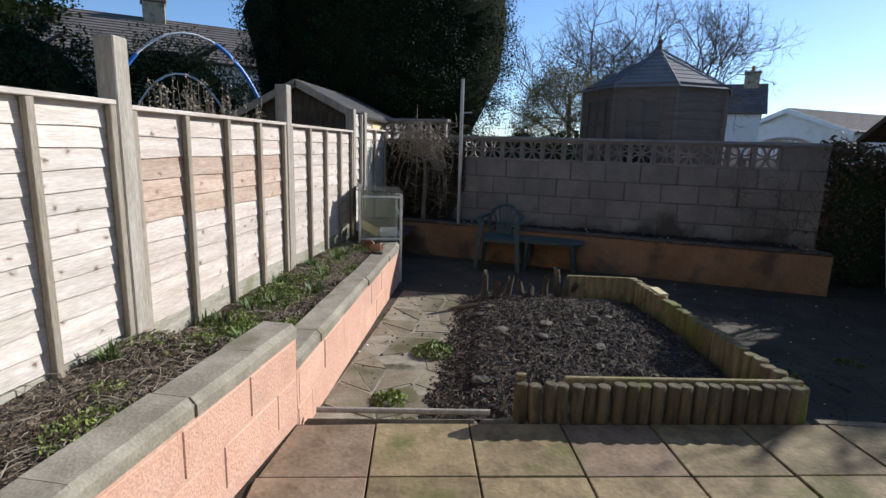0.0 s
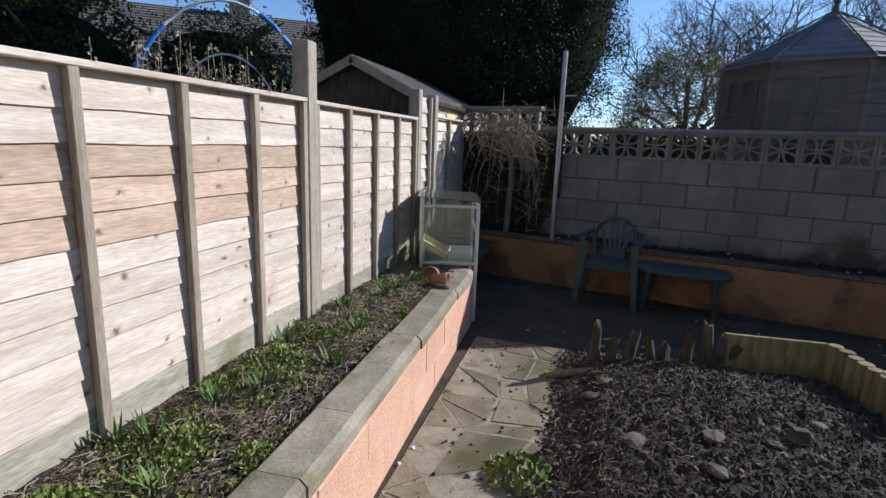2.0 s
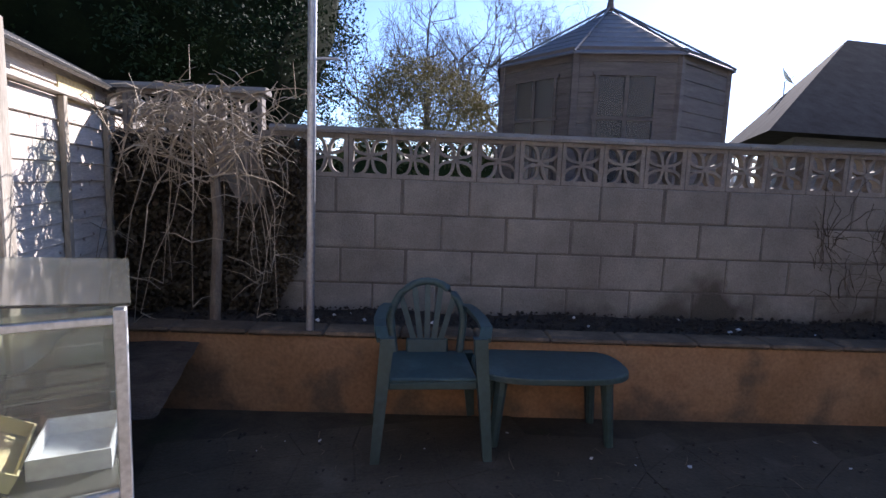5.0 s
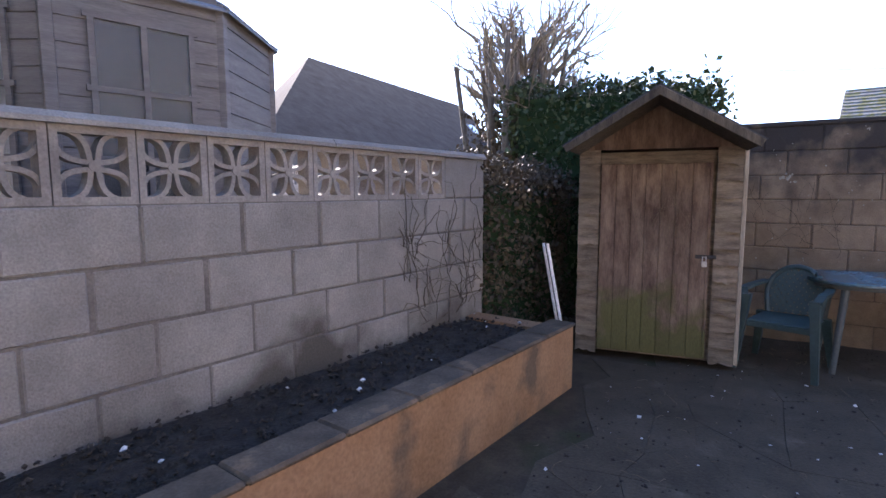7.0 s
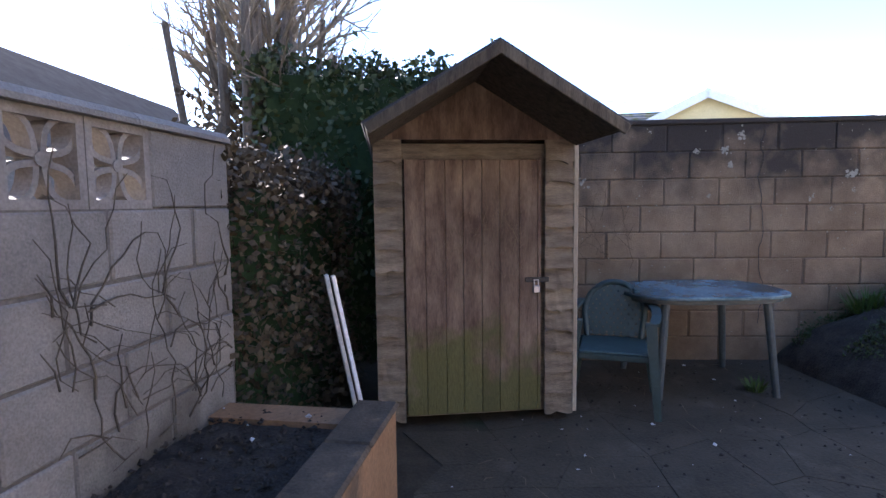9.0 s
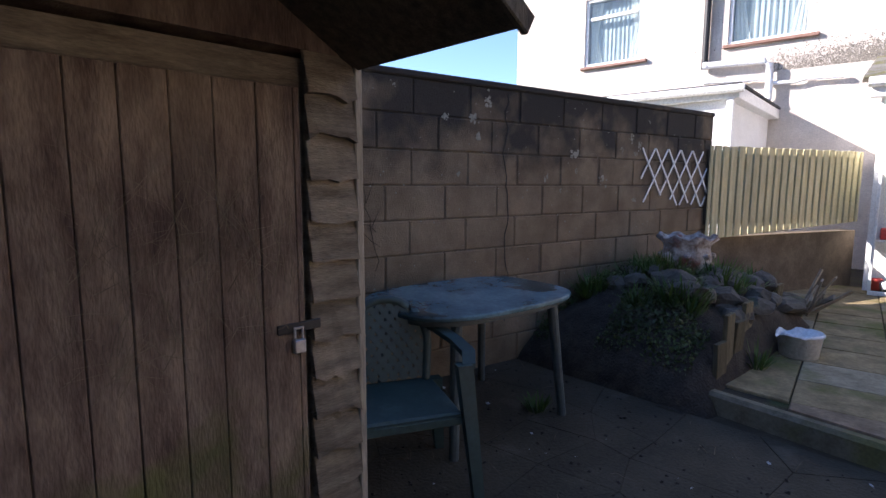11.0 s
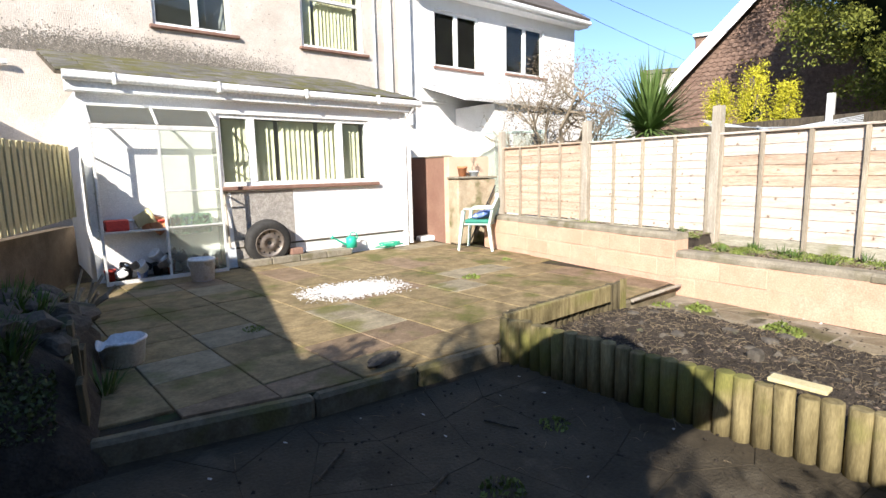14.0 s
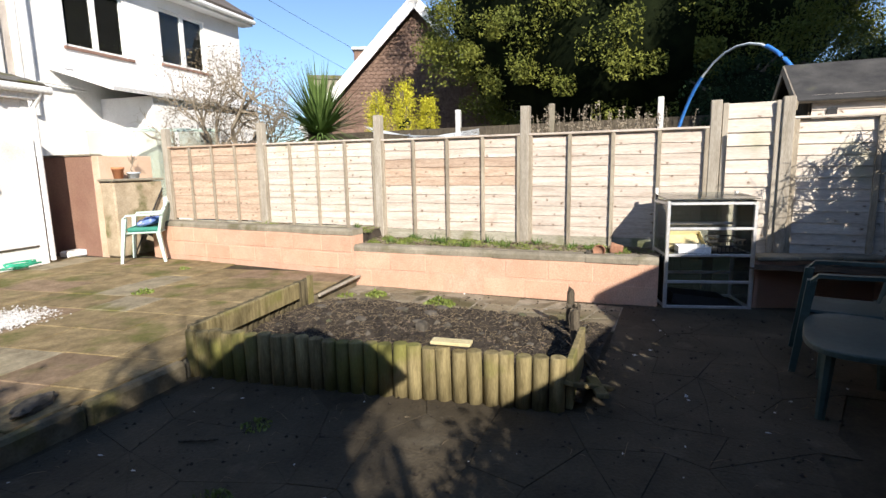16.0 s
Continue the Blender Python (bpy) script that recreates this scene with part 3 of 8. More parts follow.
# screen blocks with a pierced flower
def screen_block_mesh():
    w, d = 0.297, 0.09
    bm = bmesh.new()
    t = 0.03
    bx(bm, (0.002, 0, 0), (w, d, t))
    bx(bm, (0.002, 0, w - t), (w, d, w))
    bx(bm, (0.002, 0, t), (t, d, w - t))
    bx(bm, (w - t, 0, t), (w, d, w - t))
    c = w / 2
    n = 7
    for k in range(4):
        for side in (1, -1):
            pts = []
            for i in range(n + 1):
                s = i / n
                r = 0.018 + s * (c * 1.30 - 0.018)
                off = side * 0.046 * math.sin(math.pi * s)
                a = math.pi / 4 + k * math.pi / 2
                pts.append((c + r * math.cos(a) - off * math.sin(a), c + r * math.sin(a) + off * math.cos(a)))
            for p, q in zip(pts, pts[1:]):
                dx, dz = q[0] - p[0], q[1] - p[1]
                a = math.atan2(dz, dx)
                L = math.hypot(dx, dz)
                m = Matrix.Translation((p[0], 0, p[1])) @ Matrix.Rotation(-a, 4, "Y")
                bx(bm, (-0.002, 0.015, -0.010), (L + 0.002, d - 0.015, 0.010), m)
    rod(bm, (c, 0.01, c), (c, d - 0.01, c), 0.022, n=10)
    for v in bm.verts:
        v.co.x = min(max(v.co.x, 0.002), w)
        v.co.z = min(max(v.co.z, 0.0), w)
    me = bpy.data.meshes.new("screen_block")
    bm.to_mesh(me)
    bm.free()
    me.materials.append(M_SCREEN)
    return me


SB = screen_block_mesh()
for i in range(15):
    inst("screen_block", SB, wall_back, Matrix.Translation((i * 0.3 - 0.06, 0.005, 1.38)) @ Matrix.Diagonal((1, 1, 1, 1)))
for i in range(6):
    inst("screen_block", SB, wall_back_high, Matrix.Translation((0.15 + i * 0.3, 0.005, 1.618)))
ob = part("end_block", boxbm((4.44, 0, 1.384), (BACKLEN, 0.1, 1.675), 0.006), M_BLOCK, wall_back)

# ---- houses ----
EXT = line_frame(4.04, -0.58, -1, -0.12)
HOU = line_frame(10.74, -2.22, -1, -0.12)


def window(name, m, x0, x1, z0, z1, mullions=(), transom=None, dress="", depth=0.25, hung=None, sill=True, seed=0):
    """A plastic window set in a hole of a wall whose front is local y = 0."""
    w = thing(name, m, "white plastic casement window with " + (dress or "dark glass"), "window", kind="structure")
    f = 0.055
    bm = bmesh.new()
    for a, b in (((x0, 0.03, z0), (x0 + f, 0.1, z1)), ((x1 - f, 0.03, z0), (x1, 0.1, z1)), ((x0 + f, 0.03, z0), (x1 - f, 0.1, z0 + f)), ((x0 + f, 0.03, z1 - f), (x1 - f, 0.1, z1))):
        bx(bm, a, b, None, 0.006)
    part("window_frame", bm, M_UPVC, w)
    for u in mullions:
        part("mullion", boxbm((u - 0.05, 0.02, z0 + f), (u + 0.05, 0.1, z1 - f), 0.006), M_UPVC, w)
    edges = [x0 + f, *mullions, x1 - f]
    for a, b in zip(edges, edges[1:]):
        if transom and (hung is None or hung):
            part("transom", boxbm((a + 0.05, 0.025, transom - 0.03), (b - 0.05, 0.1, transom + 0.03), 0.005), M_UPVC, w)
        g = part("pane", boxbm((a, 0.06, z0 + f), (b, 0.066, z1 - f)), M_GLASS, w)
        g.visible_shadow = False
    rng = random.Random(seed)
    if dress == "cream vertical blinds":
        x = x0 + f + 0.03
        while x < x1 - f - 0.03:
            if rng.random() > 0.05:
                bm = boxbm((-0.042, -0.001, z0 + 0.04), (0.042, 0.001, z1 - f))
                s = part("blind_slat", bm, M_BLIND, w)
                s.matrix_basis = Matrix.Translation((x, 0.17, 0)) @ Matrix.Rotation(-rng.uniform(0.45, 0.85), 4, "Z")
            x += 0.078
    elif "curtain" in dress:
        if "net" in dress:
            # Full net sheet: sky reflected in the pane is put into its colour.
            bm = bmesh.new()
            n = 40
            g = [[bm.verts.new((x0 + f + (x1 - x0 - 2 * f) * i / n, 0.2 + 0.012 * math.sin(i * 1.9), z0 + f + j * (z1 - z0 - 2 * f))) for j in (0, 1)] for i in range(n + 1)]
            for i in range(n):
                bm.faces.new((g[i][0], g[i + 1][0], g[i + 1][1], g[i][1]))
            part("net", bm, M_SKYREFLECT, w)
        for side in (0, 1):
            bm = bmesh.new()
            n = 10
            wd = (x1 - x0) * 0.22
            g = [[bm.verts.new(((x0 + f + i / n * wd * (1 - 0.5 * (1 - abs(2 * j / 6 - 1)) * 0.8)) if side == 0 else (x1 - f - i / n * wd * (1 - 0.4 * (1 - abs(2 * j / 6 - 1)))),
                                0.18 + 0.02 * math.sin(i * 2.2), z0 + f + j / 6 * (z1 - z0 - 2 * f))) for j in range(7)] for i in range(n + 1)]
            for i in range(n):
                for j in range(6):
                    bm.faces.new((g[i][j], g[i + 1][j], g[i + 1][j + 1], g[i][j + 1]))
            part("curtain", bm, M_CURTAIN, w)
    # Room lining, its colour lightened to stand for sky reflected in the panes.
    bm = bmesh.new()
    bx(bm, (x0 - 0.1, 1.6, z0 - 0.3), (x1 + 0.1, 1.65, z1 + 0.3))
    bx(bm, (x0 - 0.1, 0.3, z0 - 0.3), (x0 - 0.06, 1.6, z1 + 0.3))
    bx(bm, (x1 + 0.06, 0.3, z0 - 0.3), (x1 + 0.1, 1.6, z1 + 0.3))
    bx(bm, (x0 - 0.1, 0.3, z1 + 0.26), (x1 + 0.1, 1.6, z1 + 0.3))
    bx(bm, (x0 - 0.1, 0.3, z0 - 0.3), (x1 + 0.1, 1.6, z0 - 0.26))
    part("room_lining", bm, M_ROOM, w)
    if sill:
        part("window_sill", boxbm((x0 - 0.06, -0.07, z0 - 0.06), (x1 + 0.13, 0.03, z0 - 0.003), 0.01), M_SILL, w, "red-brown tile sill")
    return w


ext_wall = bmesh.new()
EXT_WIN = (1.51, 3.84, 1.22, 2.18)
holed_wall(ext_wall, 0.0, 4.52, 0.05, 2.36, [EXT_WIN], 0.0, 0.25)
bx(ext_wall, (0.0, 0.25, 0.05), (0.2, 2.45, 2.36))
bx(ext_wall, (4.30, 0.25, 0.05), (4.52, 2.45, 2.36))
w_ext = part("wall_extension", ext_wall, M_WHITEWALL, kind="structure")
w_ext.matrix_basis = EXT
window("window_1", EXT, *EXT_WIN, mullions=(1.97, 3.33), dress="cream vertical blinds", seed=1)
p = part("render_patch", boxbm((1.62, -0.006, 0.2), (2.5, 0.004, 1.14)), M_DASH, w_ext, "bare grey pebble-dash patch", kind="structure")
part("plinth_line", boxbm((1.3, -0.012, 0.36), (4.5, 0.002, 0.385)), M_DARKWOOD, w_ext)
part("corner_board", boxbm((4.44, -0.015, 0.06), (4.55, 0.1, 2.33), 0.008), M_UPVC, w_ext)
fa = part("fascia", boxbm((-0.1, -0.12, 2.34), (4.7, 0.02, 2.50), 0.006), M_UPVC, w_ext)
gt = bmesh.new()
rod(gt, (-0.12, -0.17, 2.50), (4.75, -0.17, 2.47), 0.055, n=12)
part("gutter", gt, M_UPVC, w_ext)
for u in (0.35, 1.5, 2.7, 3.9):
    part("gutter_bracket", boxbm((u, -0.235, 2.42), (u + 0.035, -0.1, 2.55), 0.006), M_UPVC, w_ext)
bm = bmesh.new()
rod(bm, (4.62, -0.17, 2.45), (4.6, -0.02, 2.25), 0.035, n=10)
rod(bm, (4.6, -0.02, 2.27), (4.6, -0.02, 0.15), 0.035, n=10)
part("downpipe", bm, M_UPVC, w_ext)

# slate lean-to roof
ANG = math.atan2(0.64, 2.5)
lean = thing("roof_extension", EXT @ Matrix.Translation((0, -0.16, 2.54)) @ Matrix.Rotation(ANG, 4, "X"), "low grey slate lean-to roof with moss", "roof", kind="structure")
part("roof_deck", boxbm((-0.18, 0, -0.04), (4.75, 2.72, 0.0)), M_DARKWOOD, lean)
sl = boxbm((0.004, 0, 0), (0.30, 0.34, 0.012), 0.003)
sme = bpy.data.meshes.new("slate")
sl.to_mesh(sme)
sl.free()
sme.materials.append(M_SLATE)
rng = random.Random(5)
for r in range(9):
    for c in range(16):
        inst("slate", sme, lean, Matrix.Translation((-0.18 + c * 0.305 + (0.02 if r % 2 else 0), r * 0.30, 0.004 + rng.uniform(0, 0.004))) @ Matrix.Rotation(0.045, 4, "X"))

H_WINS = [(1.61, 2.76, 3.70, 5.0), (4.25, 5.43, 3.72, 5.0), (7.84, 9.07, 3.8, 5.05), (10.39, 11.72, 3.78, 5.05)]
N_WINS = [(13.62, 15.0, 3.75, 5.0), (15.95, 17.4, 3.82, 5.05)]
bm = bmesh.new()
holed_wall(bm, 0.0, 12.76, 0.0, 5.75, H_WINS, 0.0, 0.3)
bx(bm, (0, 0.3, 0), (0.3, 8, 5.75))
w_house = part("wall_house", bm, M_RENDER, kind="structure")
w_house.matrix_basis = HOU
bm = bmesh.new()
holed_wall(bm, 12.76, 18.75, 0.0, 5.4, N_WINS, -0.02, 0.3)
bx(bm, (18.45, 0.3, 0), (18.75, 8, 5.4))
w_nhouse = part("wall_neighbour_house", bm, M_WHITEWALL, kind="structure")
w_nhouse.matrix_basis = HOU
window("window_2", HOU, *H_WINS[0], transom=4.62, dress="net curtain toned as reflected sky", seed=2)
window("window_3", HOU, *H_WINS[1], transom=4.62, dress="net curtain toned as reflected sky", seed=3)
window("window_4", HOU, *H_WINS[2], mullions=(8.5,), transom=4.75, dress="", seed=4)
window("window_5", HOU, *H_WINS[3], transom=4.7, dress="cream vertical blinds", seed=5)
window("window_6", HOU, *N_WINS[0], mullions=(14.3,), dress="net curtain toned as reflected sky", seed=6)
window("window_7", HOU, *N_WINS[1], mullions=(16.68,), dress="net curtain toned as reflected sky", seed=7)
bm = bmesh.new()
bx(bm, (12.28, -0.05, 3.0), (12.42, 0.01, 5.75))
bx(bm, (12.62, -0.03, 3.0), (12.74, 0.02, 5.75))
part("painted_strip", bm, M_WHITEWALL, w_house, kind="structure")
bm = bmesh.new()
rod(bm, (12.86, -0.08, 2.4), (12.86, -0.08, 5.75), 0.04, n=10)
rod(bm, (12.0, -0.04, 3.1), (12.0, -0.04, 5.75), 0.018, n=8)
part("downpipe", bm, M_UPVC, w_house)
bm = bmesh.new()
rod(bm, (3.93, -0.09, 3.35), (3.93, -0.09, 5.75), 0.055, n=12)
part("soil_pipe", bm, M_BLACKPL, w_house, "black soil pipe")
for name, x0, x1, eave, seed in (("roof_house", -0.2, 12.78, 5.75, 1), ("roof_neighbour", 12.82, 18.95, 5.4, 2)):
    r = thing(name, HOU @ Matrix.Translation((0, -0.35, eave)), "grey tiled roof with white gutter", "roof", kind="structure")
    m = Matrix.Rotation(radians(32), 4, "X")
    bm = bx(bmesh.new(), (x0, 0, 0), (x1, 5.0, 0.1), m)
    part("roof_deck", bm, M_ROOFTILE, r)
    bm = bmesh.new()
    for i in range(18):
        bx(bm, (x0, i * 0.28, 0.1 + 0.001), (x1, i * 0.28 + 0.27, 0.125), m @ Matrix.Rotation(0.0, 4, "X"))
    part("tile_course", bm, M_ROOFTILE, r, kind="stuff")
    part("soffit", boxbm((x0, 0.0, -0.12), (x1, 0.36, -0.02)), M_UPVC, r)
    bm = bmesh.new()
    rod(bm, (x0, -0.05, -0.02), (x1, -0.05, -0.02), 0.06, n=10)
    part("gutter", bm, M_UPVC, r)

# ---- the panelled fence ----
FENCE_TOP = [1.70, 1.68, 1.67, 1.67]


def fence_post(x, y, top, base=-0.03, label="weathered square timber fence post standing in the soil bed"):
    p = thing("fence_post", Matrix.Translation((x, y, base)), label, "fence post", "posts of the garden fence")
    bm = boxbm((-0.05, -0.05, 0), (0.05, 0.05, top - base), 0.006)
    part("post", bm, M_POST, p)
    return p


def fence_panel(y0, y1, top, bottom, nboard, material, brown=(), label="", battens=5, x=WEST_X, seed=0, lap=0.007):
    """Overlapping boards between upright battens; the front looks east."""
    rng = random.Random(seed)
    f = thing("garden_fence", Matrix.Translation((x, y0, bottom)), label, "fence panel", "panels of the garden fence")
    L, H = y1 - y0, top - bottom
    h = H / nboard
    for i in range(nboard):
        z = i * h
        bm = bmesh.new()
        n = 14
        rows = []
        ph = rng.uniform(0, 6)
        for k in range(n + 1):
            yy = 0.01 + (L - 0.02) * k / n
            dz = 0.003 * math.sin(ph + k * 1.1) + rng.uniform(-0.002, 0.002)
            rows.append([bm.verts.new(c) for c in ((-0.006, yy, z + h + 0.015), (0.0, yy, z + h + 0.015), (lap + 0.003, yy, z + dz), (lap - 0.004, yy, z + dz))])
        for a, b in zip(rows, rows[1:]):
            for j in range(4):
                bm.faces.new((a[j], b[j], b[(j + 1) % 4], a[(j + 1) % 4]))
        bmesh.ops.recalc_face_normals(bm, faces=bm.faces)
        b = part("board", bm, M_FENCE_BROWN if i in brown else material, f)
    for k in range(battens):
        yy = L * k / (battens - 1)
        w = 0.04
        a = min(max(yy - w / 2, 0.0), L - w)
        part("batten", boxbm((lap + 0.006, a, -0.19), (lap + 0.036, a + w, H + 0.01), 0.003), M_BATTEN, f)
    part("capping", boxbm((-0.02, 0, H + 0.012), (0.045, L, H + 0.035), 0.003), material, f)
    return f


YS = [-0.44, 1.48, 3.40, 5.32, 7.24]
for y in YS:
    fence_post(WEST_X, y, {7.24: 1.95}.get(y, 2.01))
fence_panel(YS[0] + 0.05, YS[1] - 0.05, 1.70, 0.62, 9, M_FENCE_BROWN, (), "brown overlap fence panel, wide knotty boards between posts", seed=1)
fence_panel(YS[1] + 0.05, YS[2] - 0.05, 1.69, 0.60, 12, M_FENCE_PALE, (), "silvery overlap fence panel with knotty boards between posts", battens=5, seed=2)
fence_panel(YS[2] + 0.05, YS[3] - 0.05, 1.675, 0.58, 10, M_FENCE, (5, 6, 7), "weathered overlap fence panel with a band of browner boards", seed=3)
fence_panel(YS[3] + 0.05, YS[4] - 0.05, 1.67, 0.56, 10, M_FENCE, (), "weathered overlap fence panel ending beside the white slatted fence", seed=4)
for i in range(4):
    g = part("gravel_board", boxbm((-2.03, YS[i] + 0.05, 0.36), (-1.99, YS[i + 1] - 0.05, 0.60 - 0.012 * i), 0.004), M_GRAVELB)
    tagged(g, "grey timber gravel board under the fence panels", "gravel board", "gravel boards of the fence")

# pale horizontal boards beyond the fence
def slat_fence(x, y0, y1, top, bottom, n, seed, lean=0.0, battens=2):
    rng = random.Random(seed)
    f = thing("slatted_fence", Matrix.Translation((x, y0, bottom)) @ Matrix.Rotation(lean, 4, "Z"), "pale grey-green horizontal board fence panel with open laps", "fence panel", "pale slatted fence panels")
    L, H = y1 - y0, top - bottom
    for i in range(n):
        z = H * i / n
        bm = bmesh.new()
        bx(bm, (0, 0, 0), (0.014, L, H / n * 1.12), Matrix.Translation((0.03, 0, z)) @ Matrix.Rotation(-0.13 + rng.uniform(-0.02, 0.02), 4, "Y") @ Matrix.Rotation(rng.uniform(-0.008, 0.008), 4, "X"), 0.002)
        part("slat", bm, M_FENCE_PALE, f)
    for k in range(battens):
        a = (L - 0.05) * k / max(battens - 1, 1)
        part("batten", boxbm((0.045, a, -0.05), (0.075, a + 0.05, H + 0.02), 0.003), M_BATTEN if battens > 2 else M_POST, f)
    if battens > 2:
        part("capping", boxbm((0.0, 0, H + 0.022), (0.085, L, H + 0.045), 0.003), M_FENCE_PALE, f)
    return f


slat_fence(-2.08, 7.30, 7.80, 1.90, 0.44, 11, 1)
slat_fence(-2.10, 7.90, 9.9, 1.72, 0.44, 12, 2, 0.0, 4)
fence_post(-2.03, 7.85, 1.95, 0.3)

# ---- the neighbour's fence beyond ----
far_fence = thing("far_fence", Matrix.Translation((-6.2, -1, -0.03)), "dark timber fence with white concrete posts", "fence")
for i in range(9):
    part("post", boxbm((-0.05, i * 1.9 - 0.05, 0), (0.05, i * 1.9 + 0.05, 2.5), 0.01), M_COPING if i % 2 else M_ALUWHITE, far_fence, "pale concrete post")
    if i < 8:
        part("panel", boxbm((-0.015, i * 1.9 + 0.05, 0), (0.015, i * 1.9 + 1.85, 2.15)), M_DARKWOOD, far_fence)

# ---- side fence of narrow boards ----
SF = line_frame(5.02, 1.62, -0.35, -1)
side = thing("side_fence", SF, "pale yellowish fence of narrow upright feather boards", "fence")
for i in range(44):
    z1 = 1.745 + 0.004 * math.sin(i)
    bm = boxbm((i * 0.057, -0.012 - 0.012 * (i % 2), 0.80 + i * 0.0028), (i * 0.057 + 0.045, 0.0, z1), 0.003)
    part("board", bm, M_CREAMFENCE, side)
# Dark sheet paints the shade seen in the gaps between the boards.
part("backing", boxbm((0, 0.016, 0.95), (2.5, 0.03, 1.70)), M_DARKWOOD, side)
# Low wall under the fence: the shade there is put into its colour.
low = part("wall_side", boxbm((-0.2, 0.1, -0.03), (2.7, 0.25, 0.8)), M_OLDMORTAR, kind="structure")
low.matrix_basis = SF

# ---- garden shed by the wall ----
def shed_main():
    SH = line_frame(4.375, 7.45, 0.03, -1.23, 0.05)
    s = thing("garden_shed", SH, "small brown timber shed with padlocked plank door and felt roof", "shed")
    W, D, EV, AP = 1.23, 1.25, 1.72, 2.09
    rng = random.Random(8)
    dx0, dx1, dh = 0.18, 1.02, 1.60
    part("core", boxbm((0.03, 0.04, 0), (W - 0.03, D, EV - 0.02)), M_SHEDSIDE, s)
    for a, b in ((0.0, dx0 - 0.01), (dx1 + 0.03, W)):
        n = 13
        for i in range(n):
            z = i * EV / n
            bm = bmesh.new()
            k = 5
            rows = []
            for j in range(k + 1):
                x = a + (b - a) * j / k
                dz = rng.uniform(-0.012, 0.012) + 0.006 * math.sin(i * 1.7 + j * 0.8)
                rows.append([bm.verts.new(c) for c in ((x, 0.02, z + EV / n + 0.015), (x, 0.008, z + EV / n + 0.015), (x, -0.026, z + dz), (x, 0.002, z + dz))])
            for p, q in zip(rows, rows[1:]):
                for j in range(4):
                    bm.faces.new((p[j], p[(j + 1) % 4], q[(j + 1) % 4], q[j]))
            bmesh.ops.recalc_face_normals(bm, faces=bm.faces)
            part("board", bm, M_SHEDSIDE, s)
    for i in range(13):
        z = i * EV / 13
        for xs, nm in ((W - 0.03, 1), (0.03, -1)):
            bm = bx(bmesh.new(), (0, 0.03, 0), (0.014, D, EV / 13 * 1.1), Matrix.Translation((xs + nm * 0.012, 0, z)) @ Matrix.Rotation(-nm * 0.12, 4, "Y"))
            part("side_board", bm, M_SHEDSIDE, s)
    part("corner_post", boxbm((W, -0.012, 0), (W + 0.03, 0.05, EV + 0.02), 0.004), M_BATTEN, s)
    door = part("door", boxbm((dx0, 0.0, 0.04), (dx1, 0.035, dh)), M_SHED, s, "brown plank door with green algae on the lower half")
    x = dx0
    while x < dx1 - 0.02:
        w = min(0.115 * rng.uniform(0.9, 1.08), dx1 - x)
        part("plank", boxbm((x + 0.0012, -0.02 - rng.uniform(0, 0.003), 0.03), (x + w - 0.0012, -0.001, dh), 0.003), M_SHED, door)
        x += w
    lock = bmesh.new()
    bx(lock, (dx1 - 0.055, -0.05, 0.78), (dx1 - 0.015, -0.028, 0.825), None, 0.004)
    lk = part("padlock", lock, M_STEEL, door, "small silvery padlock")
    bm = bmesh.new()
    rod(bm, (dx1 - 0.048, -0.038, 0.82), (dx1 - 0.048, -0.038, 0.86), 0.004, n=6)
    rod(bm, (dx1 - 0.022, -0.038, 0.82), (dx1 - 0.022, -0.038, 0.86), 0.004, n=6)
    rod(bm, (dx1 - 0.052, -0.038, 0.86), (dx1 - 0.018, -0.038, 0.86), 0.004, n=6)
    part("shackle", bm, M_STEEL, door)
    part("hasp", boxbm((dx1 - 0.10, -0.03, 0.845), (dx1 + 0.05, -0.021, 0.875), 0.002), M_BLACKPL, door, "dark iron hasp")
    c = W / 2
    bm = bmesh.new()
    v = [bm.verts.new(p) for p in ((0, 0.0, EV), (W, 0.0, EV), (c, 0.0, AP - 0.03), (0, D, EV), (W, D, EV), (c, D, AP - 0.03))]
    for f in ((0, 1, 2), (3, 5, 4), (0, 3, 4, 1), (1, 4, 5, 2), (0, 2, 5, 3)):
        bm.faces.new([v[i] for i in f])
    part("gable", bm, M_SHED, s)
    sl = math.atan2(AP - EV, c)
    L = c / math.cos(sl) + 0.03
    for nm, sg in (("roof_left", 1), ("roof_right", -1)):
        m = Matrix.Translation((c, 0, AP)) @ (Matrix.Rotation(sl, 4, "Y") if sg < 0 else Matrix.Rotation(-sl, 4, "Y"))
        x0, x1 = (0, L) if sg < 0 else (-L, 0)
        r = part("roof_panel", bx(bmesh.new(), (x0, -0.70, -0.025), (x1, D + 0.1, 0.0), m), M_DARKWOOD, s)
        part("roof_felt", bx(bmesh.new(), (x0 - 0.005, -0.71, 0.002), (x1 + 0.005, D + 0.11, 0.012), m), M_FELT, r)
        part("bargeboard", bx(bmesh.new(), (x0, -0.725, -0.055), (x1, -0.703, 0.0), m, 0.004), M_DARKWOOD, r)


shed_main()


